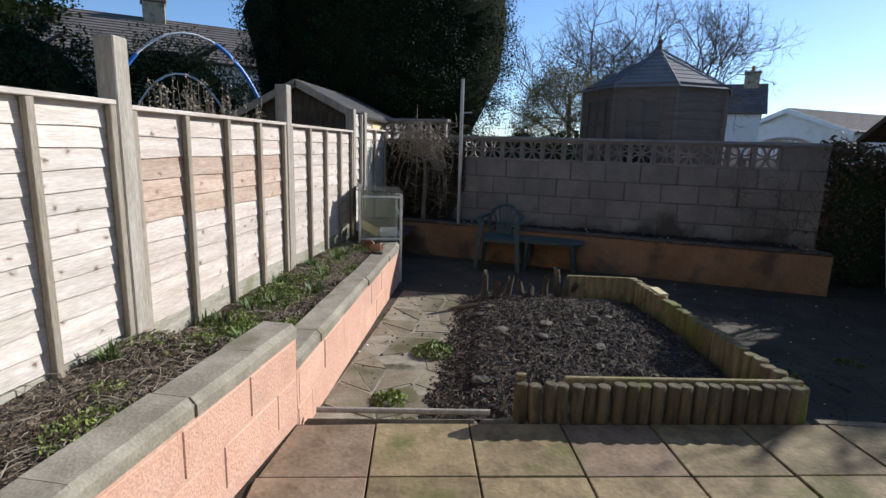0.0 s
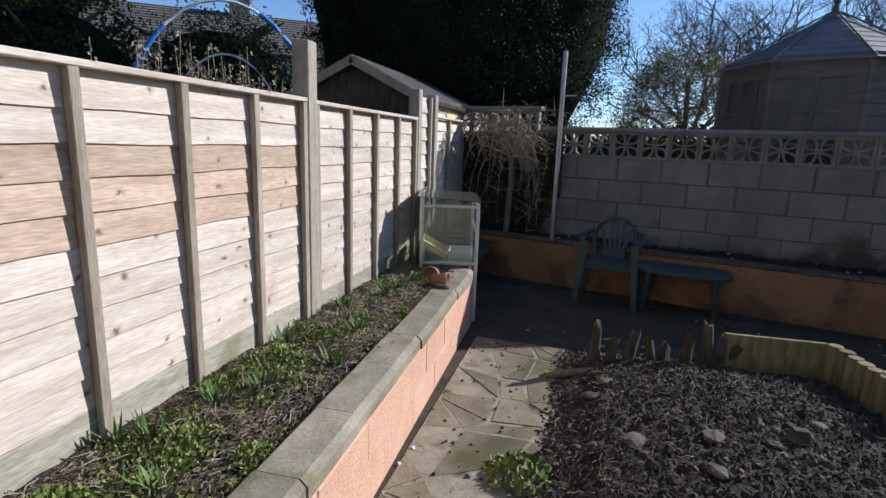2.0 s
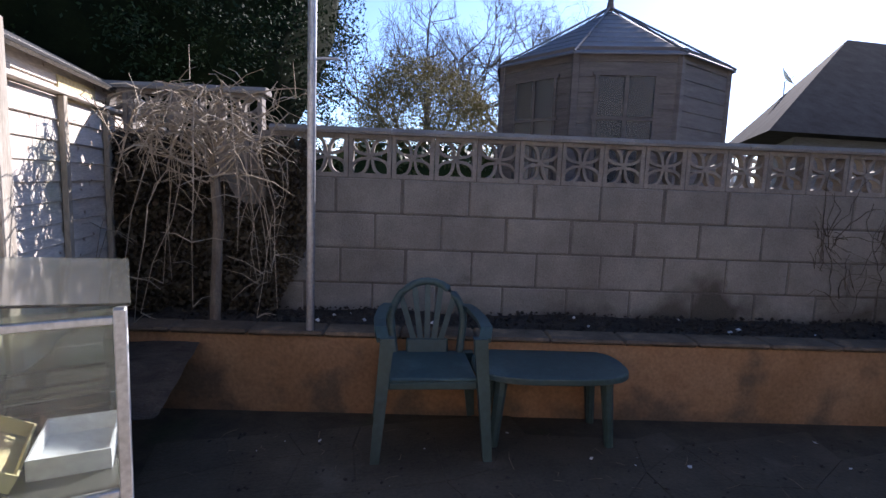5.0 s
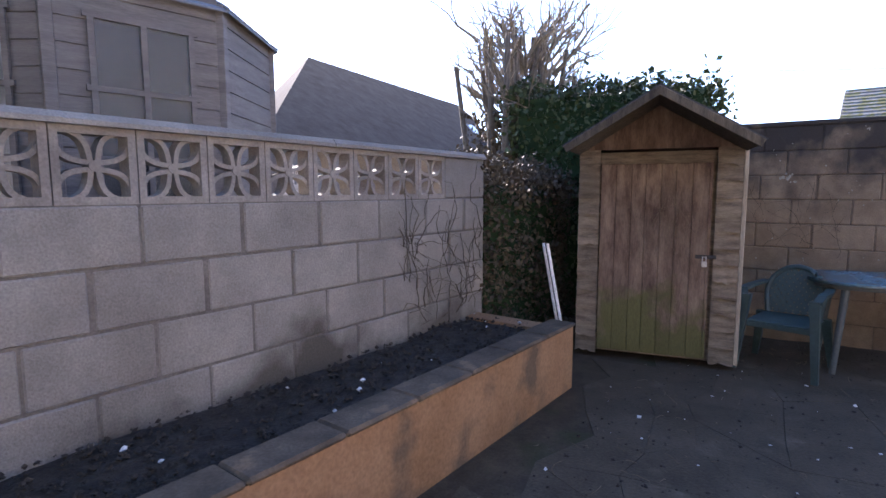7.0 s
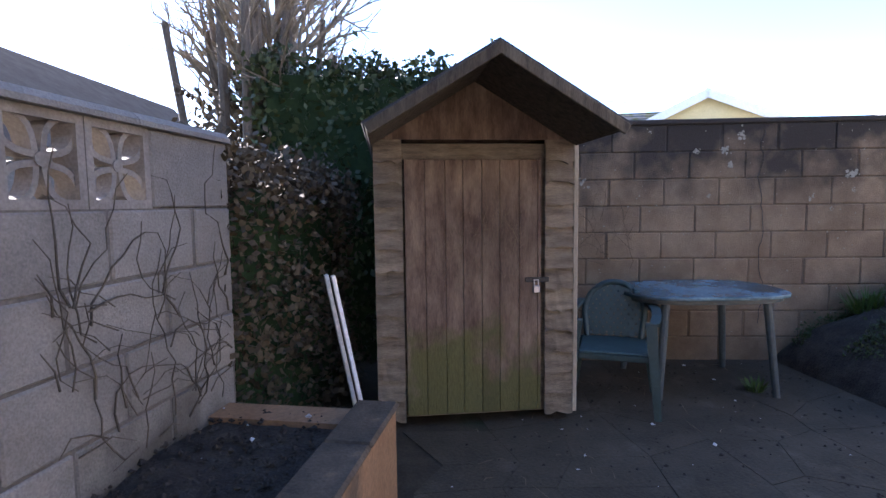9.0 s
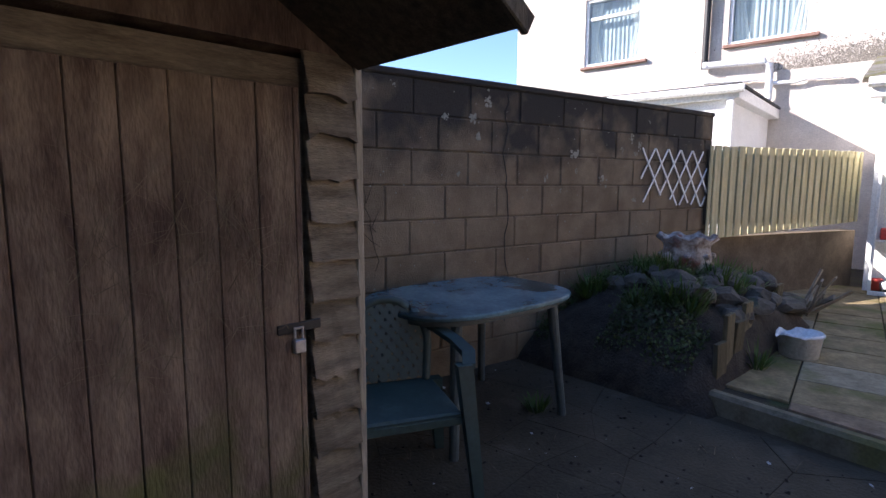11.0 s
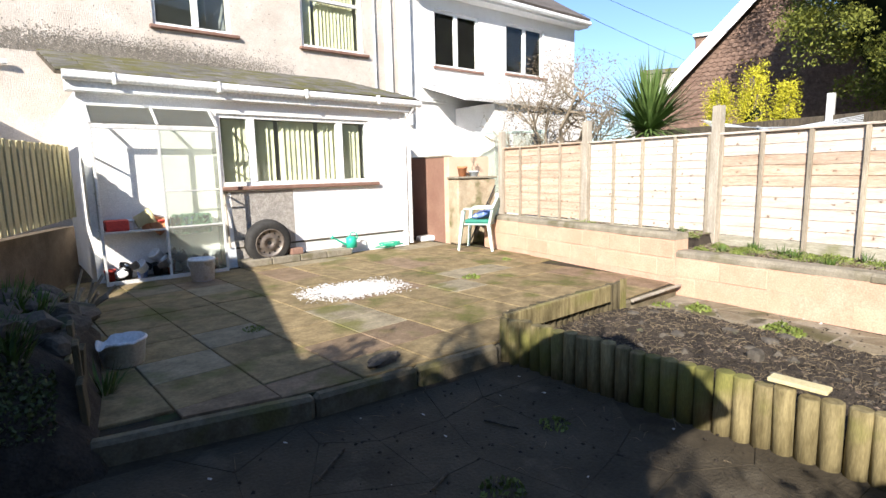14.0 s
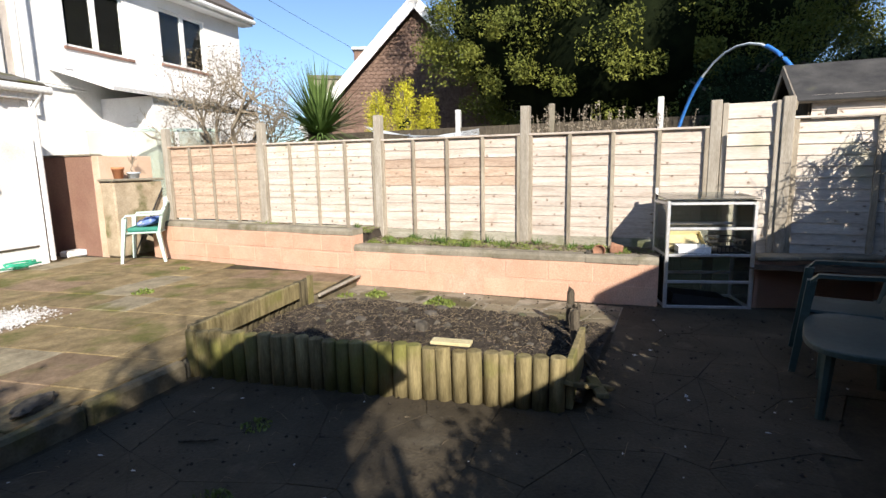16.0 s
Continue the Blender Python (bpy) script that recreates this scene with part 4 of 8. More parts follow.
def pitched_shed(m, w, d, eave, apex):
    s = thing("wooden_shed", m, "pale weathered shed with a dark felt roof behind the slatted fence", "shed")
    # Core, end boards and gable get dark wood: the end's shade in colour.
    part("core", boxbm((0, 0, 0), (w, d, eave)), M_DARKWOOD, s)
    n = 15
    for i in range(n):
        part("board", bx(bmesh.new(), (0, 0, 0), (0.015, d, eave / n * 1.08), Matrix.Translation((w + 0.01, 0, i * eave / n)) @ Matrix.Rotation(-0.1, 4, "Y")), M_FENCE_PALE, s)
        part("end_board", bx(bmesh.new(), (0, -0.015, 0), (w, 0, eave / n * 1.08), Matrix.Translation((0, -0.01, i * eave / n))), M_DARKWOOD, s)
    part("side_window", boxbm((w + 0.012, 0.7, eave - 0.42), (w + 0.03, 1.25, eave - 0.08)), M_YELLOWREN, s, "yellowed shed window sheet")
    part("vent", boxbm((w + 0.012, 0.12, eave - 0.2), (w + 0.03, 0.2, eave - 0.12)), M_BLACKPL, s)
    bm = bmesh.new()
    v = [bm.verts.new(p) for p in ((0, 0, eave), (w, 0, eave), (w / 2, 0, apex - 0.03), (0, d, eave), (w, d, eave), (w / 2, d, apex - 0.03))]
    for f in ((0, 1, 2), (3, 5, 4), (0, 3, 4, 1), (1, 4, 5, 2), (0, 2, 5, 3)):
        bm.faces.new([v[i] for i in f])
    part("gable", bm, M_DARKWOOD, s)
    sl = math.atan2(apex - eave, w / 2)
    L = w / 2 / math.cos(sl) + 0.12
    for sg in (1, -1):
        m2 = Matrix.Translation((w / 2, 0, apex)) @ Matrix.Rotation(sl * sg, 4, "Y")
        x0, x1 = (0, L) if sg > 0 else (-L, 0)
        r = part("roof_panel", bx(bmesh.new(), (x0, -0.12, -0.02), (x1, d + 0.1, 0.0), m2), M_DARKWOOD, s)
        part("roof_felt", bx(bmesh.new(), (x0, -0.13, 0.002), (x1, d + 0.11, 0.014), m2), M_FELT, r)
        part("bargeboard", bx(bmesh.new(), (x0, -0.145, -0.08), (x1, -0.122, 0.01), m2, 0.003), M_BATTEN, r)


pitched_shed(Matrix.Translation((-3.75, 8.05, -0.03)), 1.6, 3.25, 1.98, 2.38)

# ---- trees ----
def limbs(vs, fs, p, d, length, r, depth, rng, spread=0.6, wobble=0.25, rise=0.15, split=(2, 3), tips=None, n=5, shrink=0.72):
    pts = [p.copy()]
    k = 4
    for i in range(k):
        d = (d + Vector((rng.gauss(0, wobble), rng.gauss(0, wobble), rng.gauss(0, wobble) + rise)) * 0.5).normalized()
        pts.append(pts[-1] + d * length / k)
    tube(vs, fs, pts, r, r * 0.6, n if depth > 1 else 3)
    if tips is not None and depth <= 1:
        tips.extend(pts[1:])
    if depth <= 0:
        return
    for _ in range(rng.randint(*split)):
        q = pts[rng.randint(2, k)]
        nd = (d + Vector((rng.gauss(0, spread), rng.gauss(0, spread), rng.gauss(0, spread)))).normalized()
        limbs(vs, fs, q, nd, length * shrink, r * 0.6, depth - 1, rng, spread, wobble, rise, split, tips, n, shrink)


def bare_tree(x, y, height, crown, seed, label, depth=5, r=0.12, spread=0.65, material=M_BARK, split=(2, 3), name="bare_tree", lean=(0, 0)):
    rng = random.Random(seed)
    t = thing(name, Matrix.Translation((x, y, -0.03)), label, "tree")
    vs, fs = [], []
    top = Vector((lean[0], lean[1], height * 0.35))
    tube(vs, fs, [Vector((0, 0, 0)), top * 0.5 + Vector((0.05, 0, 0)), top], r, r * 0.8, 8)
    pymesh("trunk", vs, fs, material, t)
    vs, fs = [], []
    for i in range(6):
        a = i * 1.05 + rng.uniform(-0.3, 0.3)
        d = Vector((math.cos(a) * crown, math.sin(a) * crown, 1)).normalized()
        limbs(vs, fs, top * rng.uniform(0.75, 1.0), d, height * 0.27, r * 0.55, depth, rng, spread, 0.3, 0.12, split)
    pymesh("branch_crown", vs, fs, material, t, kind="stuff")
    return t


def leafy_tree(name, x, y, z0, rx, ry, top, n, size, material, seed, label, inner=0.84, clump=90, column=2.0, core=True, taper=0.0, trunk_r=0.22, spread=0.3):
    """A trunk with limbs and a crown of small leaves in uneven clumps."""
    rng = np.random.default_rng(seed)
    r2 = random.Random(seed)
    t = thing(name, Matrix.Translation((x, y, -0.03)), label, "tree")
    vs, fs = [], []
    tube(vs, fs, [Vector((0, 0, 0)), Vector((0.05, 0.02, top * 0.4)), Vector((0, 0, top * 0.85))], trunk_r, 0.05, 8)
    pymesh("trunk", vs, fs, M_BARK, t)
    vs, fs = [], []
    for i in range(26 if core else 9):
        z = z0 + (top - z0) * r2.uniform(0.02, 0.8)
        a = r2.uniform(0, 6.28)
        k = r2.uniform(0.5, 0.85) * (1 - taper * (z - z0) / (top - z0))
        e = Vector((math.cos(a) * rx * k, math.sin(a) * ry * k, z + 0.5))
        tube(vs, fs, [Vector((0, 0, z - 0.3)), e * 0.5 + Vector((0, 0, z * 0.5)), e], 0.06, 0.015, 5)
    pymesh("branch_crown", vs, fs, M_BARK, t, kind="stuff")
    ncl = max(40, n // clump)
    h = top - z0
    u = rng.normal(size=(ncl, 3))
    u /= np.linalg.norm(u, axis=1)[:, None]
    rad = rng.uniform(0.80, 1.03, (ncl, 1))
    c = u * rad
    fz = (c[:, 2] + 1) / 2
    k = 1 - taper * np.clip(fz, 0, 1)
    w = np.clip(np.abs(2 * fz - 1), 0, 0.99)
    k = k * (1 - w ** column) ** (1 / column) / np.sqrt(1 - w ** 2)
    c = np.stack([c[:, 0] * rx * k, c[:, 1] * ry * k, z0 + fz * h], 1)
    per = n // ncl
    cs = rng.uniform(0.25, 0.6, (ncl, 1, 1)) * min(rx, ry) * spread
    pts = (c[:, None, :] + np.clip(rng.normal(size=(ncl, per, 3)), -1.5, 1.5) * cs * np.array((1, 1, 0.8))).reshape(-1, 3)
    leafy("crown", pts, size, material, t, seed, 0.45, kind="stuff")
    # Near-black shell: shade deep between the leaf clumps is put into its colour.
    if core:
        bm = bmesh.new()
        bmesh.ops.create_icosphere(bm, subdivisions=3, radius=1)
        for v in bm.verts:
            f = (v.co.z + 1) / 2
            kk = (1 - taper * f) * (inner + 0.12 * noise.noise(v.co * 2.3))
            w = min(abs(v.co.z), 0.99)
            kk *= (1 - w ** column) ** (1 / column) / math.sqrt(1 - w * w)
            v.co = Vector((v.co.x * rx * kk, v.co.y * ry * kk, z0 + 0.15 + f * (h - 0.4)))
        smooth(part("inner_foliage", bm, M_GAPSHADE, t))
    return t


leafy_tree("yew_tree", -10.2, 5.75, 2.0, 3.9, 5.4, 9.5, 230000, 0.036, M_YEW, 3, "broad yew with drooping olive green sunlit foliage", trunk_r=0.35, spread=0.125, inner=0.82, clump=380, column=2.7)
leafy_tree("conifer_tree", -3.05, 13.1, 1.35, 3.12, 3.0, 9.0, 240000, 0.023, M_CONIFER, 5, "tall dense dark green columnar conifer", taper=0.20, trunk_r=0.3, spread=0.085, inner=0.93, clump=60, column=3.5)
leafy_tree("round_bush", 1.3, 14.6, 0.4, 1.3, 1.15, 3.45, 70000, 0.02, M_DRYLEAF, 7, "rounded tan and green shrub behind the block wall", core=False, trunk_r=0.06)
bare_tree(2.3, 19.5, 6.6, 1.1, 11, "wide bare winter tree with fine twigs", depth=6, r=0.10, split=(3, 3))
bare_tree(5.4, 20.0, 7.0, 1.1, 12, "wide bare winter tree with fine twigs", depth=6, r=0.10, split=(3, 3))
hazel = bare_tree(-4.0, -0.95, 3.9, 1.0, 13, "bare twisted shrub with pale brown twigs by the white house", depth=6, r=0.11, spread=0.95, material=M_TWIG, split=(2, 3))
rb = np.random.default_rng(77)
bp = np.clip(rb.normal(size=(5200, 3)), -1.5, 1.5) * np.array((0.62, 0.62, 0.55)) + np.array((0, 0, 2.65))
leafy("bud_haze", bp[bp[:, 2] > 1.6], 0.018, M_STRAW, hazel, 5, 0.6, kind="stuff")
leafy_tree("golden_conifer", -6.85, 0.55, 0.2, 0.36, 0.36, 3.1, 18000, 0.019, M_GOLD, 9, "small bright golden conifer", taper=0.75, trunk_r=0.05, spread=0.7)
leafy_tree("golden_conifer", -7.1, 1.1, 0.2, 0.40, 0.40, 3.2, 18000, 0.019, M_GOLD, 10, "small bright golden conifer", taper=0.7, trunk_r=0.05, spread=0.7)
leafy_tree("golden_conifer", -7.3, 1.6, 0.2, 0.32, 0.32, 2.95, 12000, 0.019, M_GOLD, 14, "small bright golden conifer", taper=0.75, trunk_r=0.05, spread=0.7)

# spiky palm-like plant
def spiky(x, y, z, seed):
    rng = random.Random(seed)
    t = thing("cordyline_plant", Matrix.Translation((x, y, -0.03)), "green spiky cordyline above the fence", "plant")
    vs, fs = [], []
    tube(vs, fs, [Vector((0, 0, 0)), Vector((0, 0, z))], 0.07, 0.06, 8)
    pymesh("trunk", vs, fs, M_BARK, t)
    vs, fs = [], []
    for i in range(420):
        a, e = rng.uniform(0, 6.28), rng.uniform(-0.1, 1.45)
        L = rng.uniform(0.95, 1.35)
        d = Vector((math.cos(a) * math.cos(e), math.sin(a) * math.cos(e), math.sin(e)))
        s = Vector((-math.sin(a), math.cos(a), 0)) * 0.03
        b = len(vs)
        p = Vector((0, 0, z))
        for k in range(4):
            q = p + d * L * k / 3 - Vector((0, 0, 0.28 * (k / 3) ** 2.5 * math.cos(e)))
            w = s * (1 - k / 3.02)
            vs += [tuple(q - w), tuple(q + w)]
        for k in range(3):
            fs.append((b + 2 * k, b + 2 * k + 1, b + 2 * k + 3, b + 2 * k + 2))
    pymesh("leaves", vs, fs, M_CORDY, t, kind="stuff")


spiky(-3.35, 1.5, 1.92, 4)

# pollarded tree and hedge in the corner
def pollard():
    rng = random.Random(21)
    t = thing("pollarded_tree", Matrix.Translation((6.5, 8.5, -0.03)), "cut-back tree with stubby branches and pale twigs, wrapped in ivy", "tree")
    vs, fs = [], []
    for i in range(30):
        a = rng.uniform(0, 6.28)
        p = Vector((rng.uniform(-0.4, 0.4), rng.uniform(-0.3, 0.3), 0))
        e = p + Vector((math.cos(a) * rng.uniform(0.1, 0.6), math.sin(a) * rng.uniform(0.1, 0.6), rng.uniform(2.3, 3.5)))
        tube(vs, fs, [p, (p + e) / 2 + Vector((rng.uniform(-0.12, 0.12), 0, 0)), e], rng.uniform(0.035, 0.08), 0.03, 7)
    pymesh("trunk", vs, fs, M_BARK, t)
    vs, fs = [], []
    for i in range(190):
        a, b = rng.uniform(0, 6.28), rng.uniform(0.0, 0.65)
        p = Vector((math.cos(a) * b, math.sin(a) * b, rng.uniform(2.0, 3.4)))
        limbs(vs, fs, p, Vector((math.cos(a), math.sin(a), 0.9)).normalized(), rng.uniform(0.25, 0.5), 0.02, 2, rng, 0.5, 0.3, 0.2, (1, 3))
    pymesh("twig_crown", vs, fs, M_TWIG, t, kind="stuff")
    r = np.random.default_rng(3)
    pts = np.clip(r.normal(size=(9000, 3)), -1.7, 1.7) * np.array((0.40, 0.36, 0.55)) + np.array((0, 0, 1.45))
    leafy("ivy", pts[pts[:, 2] > 0.1], 0.028, M_CREEPER, t, 4, 0.8, kind="stuff")


pollard()


def hedge(name, m, size, n, leaf, material, seed, label, inner=True):
    r = np.random.default_rng(seed)
    h = thing(name, m, label, "hedge")
    sx, sy, sz = size
    face = r.integers(0, 6, n)
    p = r.uniform(0, 1, (n, 3))
    for ax in range(3):
        p[face == ax * 2, ax] = 0
        p[face == ax * 2 + 1, ax] = 1
    bumps = np.array([noise.noise(Vector((float(a * sx * 2), float(b * sy * 2), float(c * sz * 2)))) for a, b, c in p])
    q = p * np.array(size) + r.normal(size=(n, 3)) * 0.07 + bumps[:, None] * 0.22 * (p - 0.5)
    q[:, 2] += bumps * 0.15
    leafy("foliage", q, leaf, material, h, seed, 0.7, kind="stuff")
    # Dark box core carries the shade between hedge leaves in its colour.
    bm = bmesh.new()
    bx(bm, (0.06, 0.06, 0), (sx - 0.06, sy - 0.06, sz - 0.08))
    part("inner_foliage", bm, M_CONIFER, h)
    return h


hedge("ivy_hedge", line_frame(6.1, 9.6, 0.15, -1) @ Matrix.Translation((1.1, -0.6, 0)), (2.1, 1.4, 2.55), 22000, 0.032, M_IVY, 5, "dense ivy mass behind the shed with upright shoots")
hedge("dry_hedge", line_frame(3.86, 8.12, 1, -0.35), (1.3, 0.45, 1.56), 20000, 0.022, M_CREEPER, 6, "dry brown creeper hedge in the corner beside the shed")
hedge("dark_hedge", Matrix.Translation((-2.0, 12.2, -0.03)), (5.5, 0.8, 1.75), 9000, 0.05, M_IVY, 8, "low green hedge behind the block wall")

# Added backdrop: stands in for the black area under the yew.
hedge("dark_hedge", Matrix.Translation((-14.2, -0.5, -0.03)), (1.0, 13.5, 3.3), 16000, 0.06, M_CONIFER, 9, "dark backdrop hedge added to close the gap under the yew")


# ---- the summerhouse beyond the wall ----
def summerhouse():
    s = thing("summerhouse", Matrix.Translation((2.22, 10.38, -0.03)) @ Matrix.Rotation(-0.38, 4, "Z"), "grey-brown octagonal summerhouse with blue-grey shingle roof and barred windows", "summerhouse")
    R, EV, AP = 1.13, 2.57, 3.24
    pts = [(R * math.cos(math.pi / 8 + i * math.pi / 4), R * math.sin(math.pi / 8 + i * math.pi / 4)) for i in range(8)]
    for i in range(8):
        a, b = Vector((*pts[i], 0)), Vector((*pts[(i + 1) % 8], 0))
        m = line_frame(a.x, a.y, b.x - a.x, b.y - a.y)
        L = (b - a).length
        w = part("wall", boxbm((0, 0.0, 0), (L, 0.06, EV)), M_SUMMER, s)
        w.matrix_basis = m
        bm = bmesh.new()
        for k in range(20):
            bx(bm, (0.02, -0.012, k * 0.13), (L - 0.02, -0.001, k * 0.13 + 0.122), None)
        part("cladding", bm, M_SUMMER, w, kind="stuff")
        part("corner_post", boxbm((-0.03, -0.03, 0), (0.03, 0.03, EV), 0.004), M_SUMMER, w)
        if i in (4, 5):
            gl = part("window_pane", boxbm((0.2, -0.02, 1.3), (L - 0.2, -0.014, 2.35)), M_DULLGLASS, w)
            gl2 = part("window_back", boxbm((0.2, -0.0125, 1.3), (L - 0.2, -0.0122, 2.35)), M_SHINGLE, w, "dim grey backing behind the panes")
            bm = bmesh.new()
            for u in (0.17, L / 2 - 0.015, L - 0.2):
                bx(bm, (u, -0.035, 1.28), (u + 0.03, -0.021, 2.38))
            for z in (1.27, 1.62, 1.98, 2.35):
                bx(bm, (0.15, -0.036, z), (L - 0.15, -0.0205, z + 0.03))
            part("glazing_grid", bm, M_SUMMER, w)
    R2 = R + 0.07
    for i in range(8):
        a0, a1 = math.pi / 8 + i * math.pi / 4, math.pi / 8 + (i + 1) * math.pi / 4
        bm = bmesh.new()
        rows = 9
        for k in range(rows):
            r0, r1 = R2 * (1 - k / rows), R2 * (1 - (k + 1) / rows) + 0.02
            z0, z1 = EV - 0.05 + (AP - EV) * k / rows + 0.012, EV - 0.05 + (AP - EV) * (k + 1) / rows
            r1 = max(r1, 0.01)
            q = [bm.verts.new(c) for c in ((r0 * math.cos(a0), r0 * math.sin(a0), z0), (r0 * math.cos(a1), r0 * math.sin(a1), z0), (r1 * math.cos(a1), r1 * math.sin(a1), z1), (r1 * math.cos(a0), r1 * math.sin(a0), z1))]
            bm.faces.new(q)
            d = [bm.verts.new((v.co.x, v.co.y, v.co.z - 0.014)) for v in q[:2]]
            bm.faces.new((q[1], q[0], d[0], d[1]))
        part("roof_facet", bm, M_SHINGLE, s)
    for a in range(8):
        t = math.pi / 8 + a * math.pi / 4
        part("ridge_bar", rod(bmesh.new(), (R2 * math.cos(t), R2 * math.sin(t), EV - 0.03), (0, 0, AP), 0.011, n=5), M_SHINGLE, s)
    bm = bmesh.new()
    rod(bm, (0, 0, AP - 0.03), (0, 0, AP + 0.06), 0.045, 0.03)
    bmesh.ops.create_icosphere(bm, subdivisions=2, radius=0.045, matrix=Matrix.Translation((0, 0, AP + 0.1)))
    rod(bm, (0, 0, AP + 0.12), (0, 0, AP + 0.19), 0.012, 0.004)
    part("finial", bm, M_SUMMER, s)


summerhouse()

# ---- houses further off ----
def gable_house(name, m, w, d, eave, apex, mwall, mroof, label, chimney=None, over=0.3, mbarge=None):
    """Gable end at local y = 0, ridge along y."""
    h = thing(name, m, label, "house")
    bm = bmesh.new()
    v = [bm.verts.new(p) for p in ((0, 0, 0), (w, 0, 0), (w, 0, eave), (w / 2, 0, apex), (0, 0, eave), (0, d, 0), (w, d, 0), (w, d, eave), (w / 2, d, apex), (0, d, eave))]
    for f in ((0, 1, 2, 3, 4), (5, 9, 8, 7, 6), (0, 4, 9, 5), (1, 6, 7, 2)):
        bm.faces.new([v[i] for i in f])
    part("wall", bm, mwall, h)
    sl = math.atan2(apex - eave, w / 2)
    L = w / 2 / math.cos(sl) + over
    for sg in (1, -1):
        m2 = Matrix.Translation((w / 2, 0, apex + 0.05)) @ Matrix.Rotation(sl * sg, 4, "Y")
        x0, x1 = (0, L) if sg > 0 else (-L, 0)
        r = part("roof", bx(bmesh.new(), (x0, -over, -0.05), (x1, d + over, 0.06), m2), mroof, h)
        bm = bmesh.new()
        n = int(L / 0.3)
        for i in range(n):
            a = x0 + i * 0.3 if sg > 0 else x1 - i * 0.3
            bx(bm, (a, -over, 0.062), (a + 0.05 * sg, d + over, 0.085), m2)
        part("tile_course", bm, mroof, r, kind="stuff")
        part("bargeboard", bx(bmesh.new(), (x0, -over - 0.04, -0.25), (x1, -over - 0.01, 0.06), m2), mbarge or M_UPVC, r)
    if chimney:
        cx, cy = chimney
        c = part("chimney", boxbm((cx - 0.45, cy - 0.4, apex - 1.2), (cx + 0.45, cy + 0.4, apex + 0.7), 0.03), M_STONEWALL, h)
        part("cap", boxbm((cx - 0.52, cy - 0.47, apex + 0.7), (cx + 0.52, cy + 0.47, apex + 0.82), 0.03), M_COPING, c)
        for k in (-0.2, 0.2):
            bm = rod(bmesh.new(), (cx + k, cy, apex + 0.82), (cx + k, cy, apex + 1.15), 0.11, 0.09)
            part("chimney_pot", bm, M_TERRA, c)
    return h


def at_dir(eye, d, dist):
    return eye[0] + d[0] * dist, eye[1] + d[1] * dist


gable_house("tile_hung_house", line_frame(-10.5, -4.3, -0.447, 0.895), 7.2, 8, 2.75, 6.6, M_HUNGTILE, M_ROOFTILE, "house with red-brown tile-hung gable and white bargeboards")
hung = bpy.data.objects["tile_hung_house"]
vs, fs = [], []
for r in range(32):
    z = 2.75 + 0.12 * r
    half = 3.55 * (1 - (z - 2.75) / 3.85)
    for q in range(-int(half / 0.17), int(half / 0.17)):
        x = 3.6 + 0.17 * q + (0.085 if r % 2 else 0)
        k = len(vs)
        vs += [(x + 0.006, -0.012, z + 0.125), (x + 0.164, -0.012, z + 0.125), (x + 0.164, -0.034, z + 0.035), (x + 0.125, -0.036, z), (x + 0.045, -0.036, z), (x + 0.006, -0.034, z + 0.035),
               (x + 0.125, -0.012, z), (x + 0.045, -0.012, z)]
        fs += [(k, k + 5, k + 4, k + 3, k + 2, k + 1), (k + 3, k + 4, k + 7, k + 6)]
pymesh("hung_tiles", vs, fs, M_HUNGTILE, hung, kind="stuff")
dorm = part("dormer", boxbm((1.45, 1.6, 4.2), (2.3, 3.2, 5.42), 0.02), M_HUNGTILE, hung, "small flat-roofed dormer")
part("dormer_roof", boxbm((1.38, 1.5, 5.424), (2.37, 3.3, 5.52), 0.02), M_UPVC, dorm)
gable_house("chimney_house", line_frame(-22.9, 20.8, 0.6, -0.8), 7, 16, 4.4, 6.2, M_WHITEWALL, M_ROOFTILE, "white house with brown tiled roof and stone chimney", (3.5, 7.5))


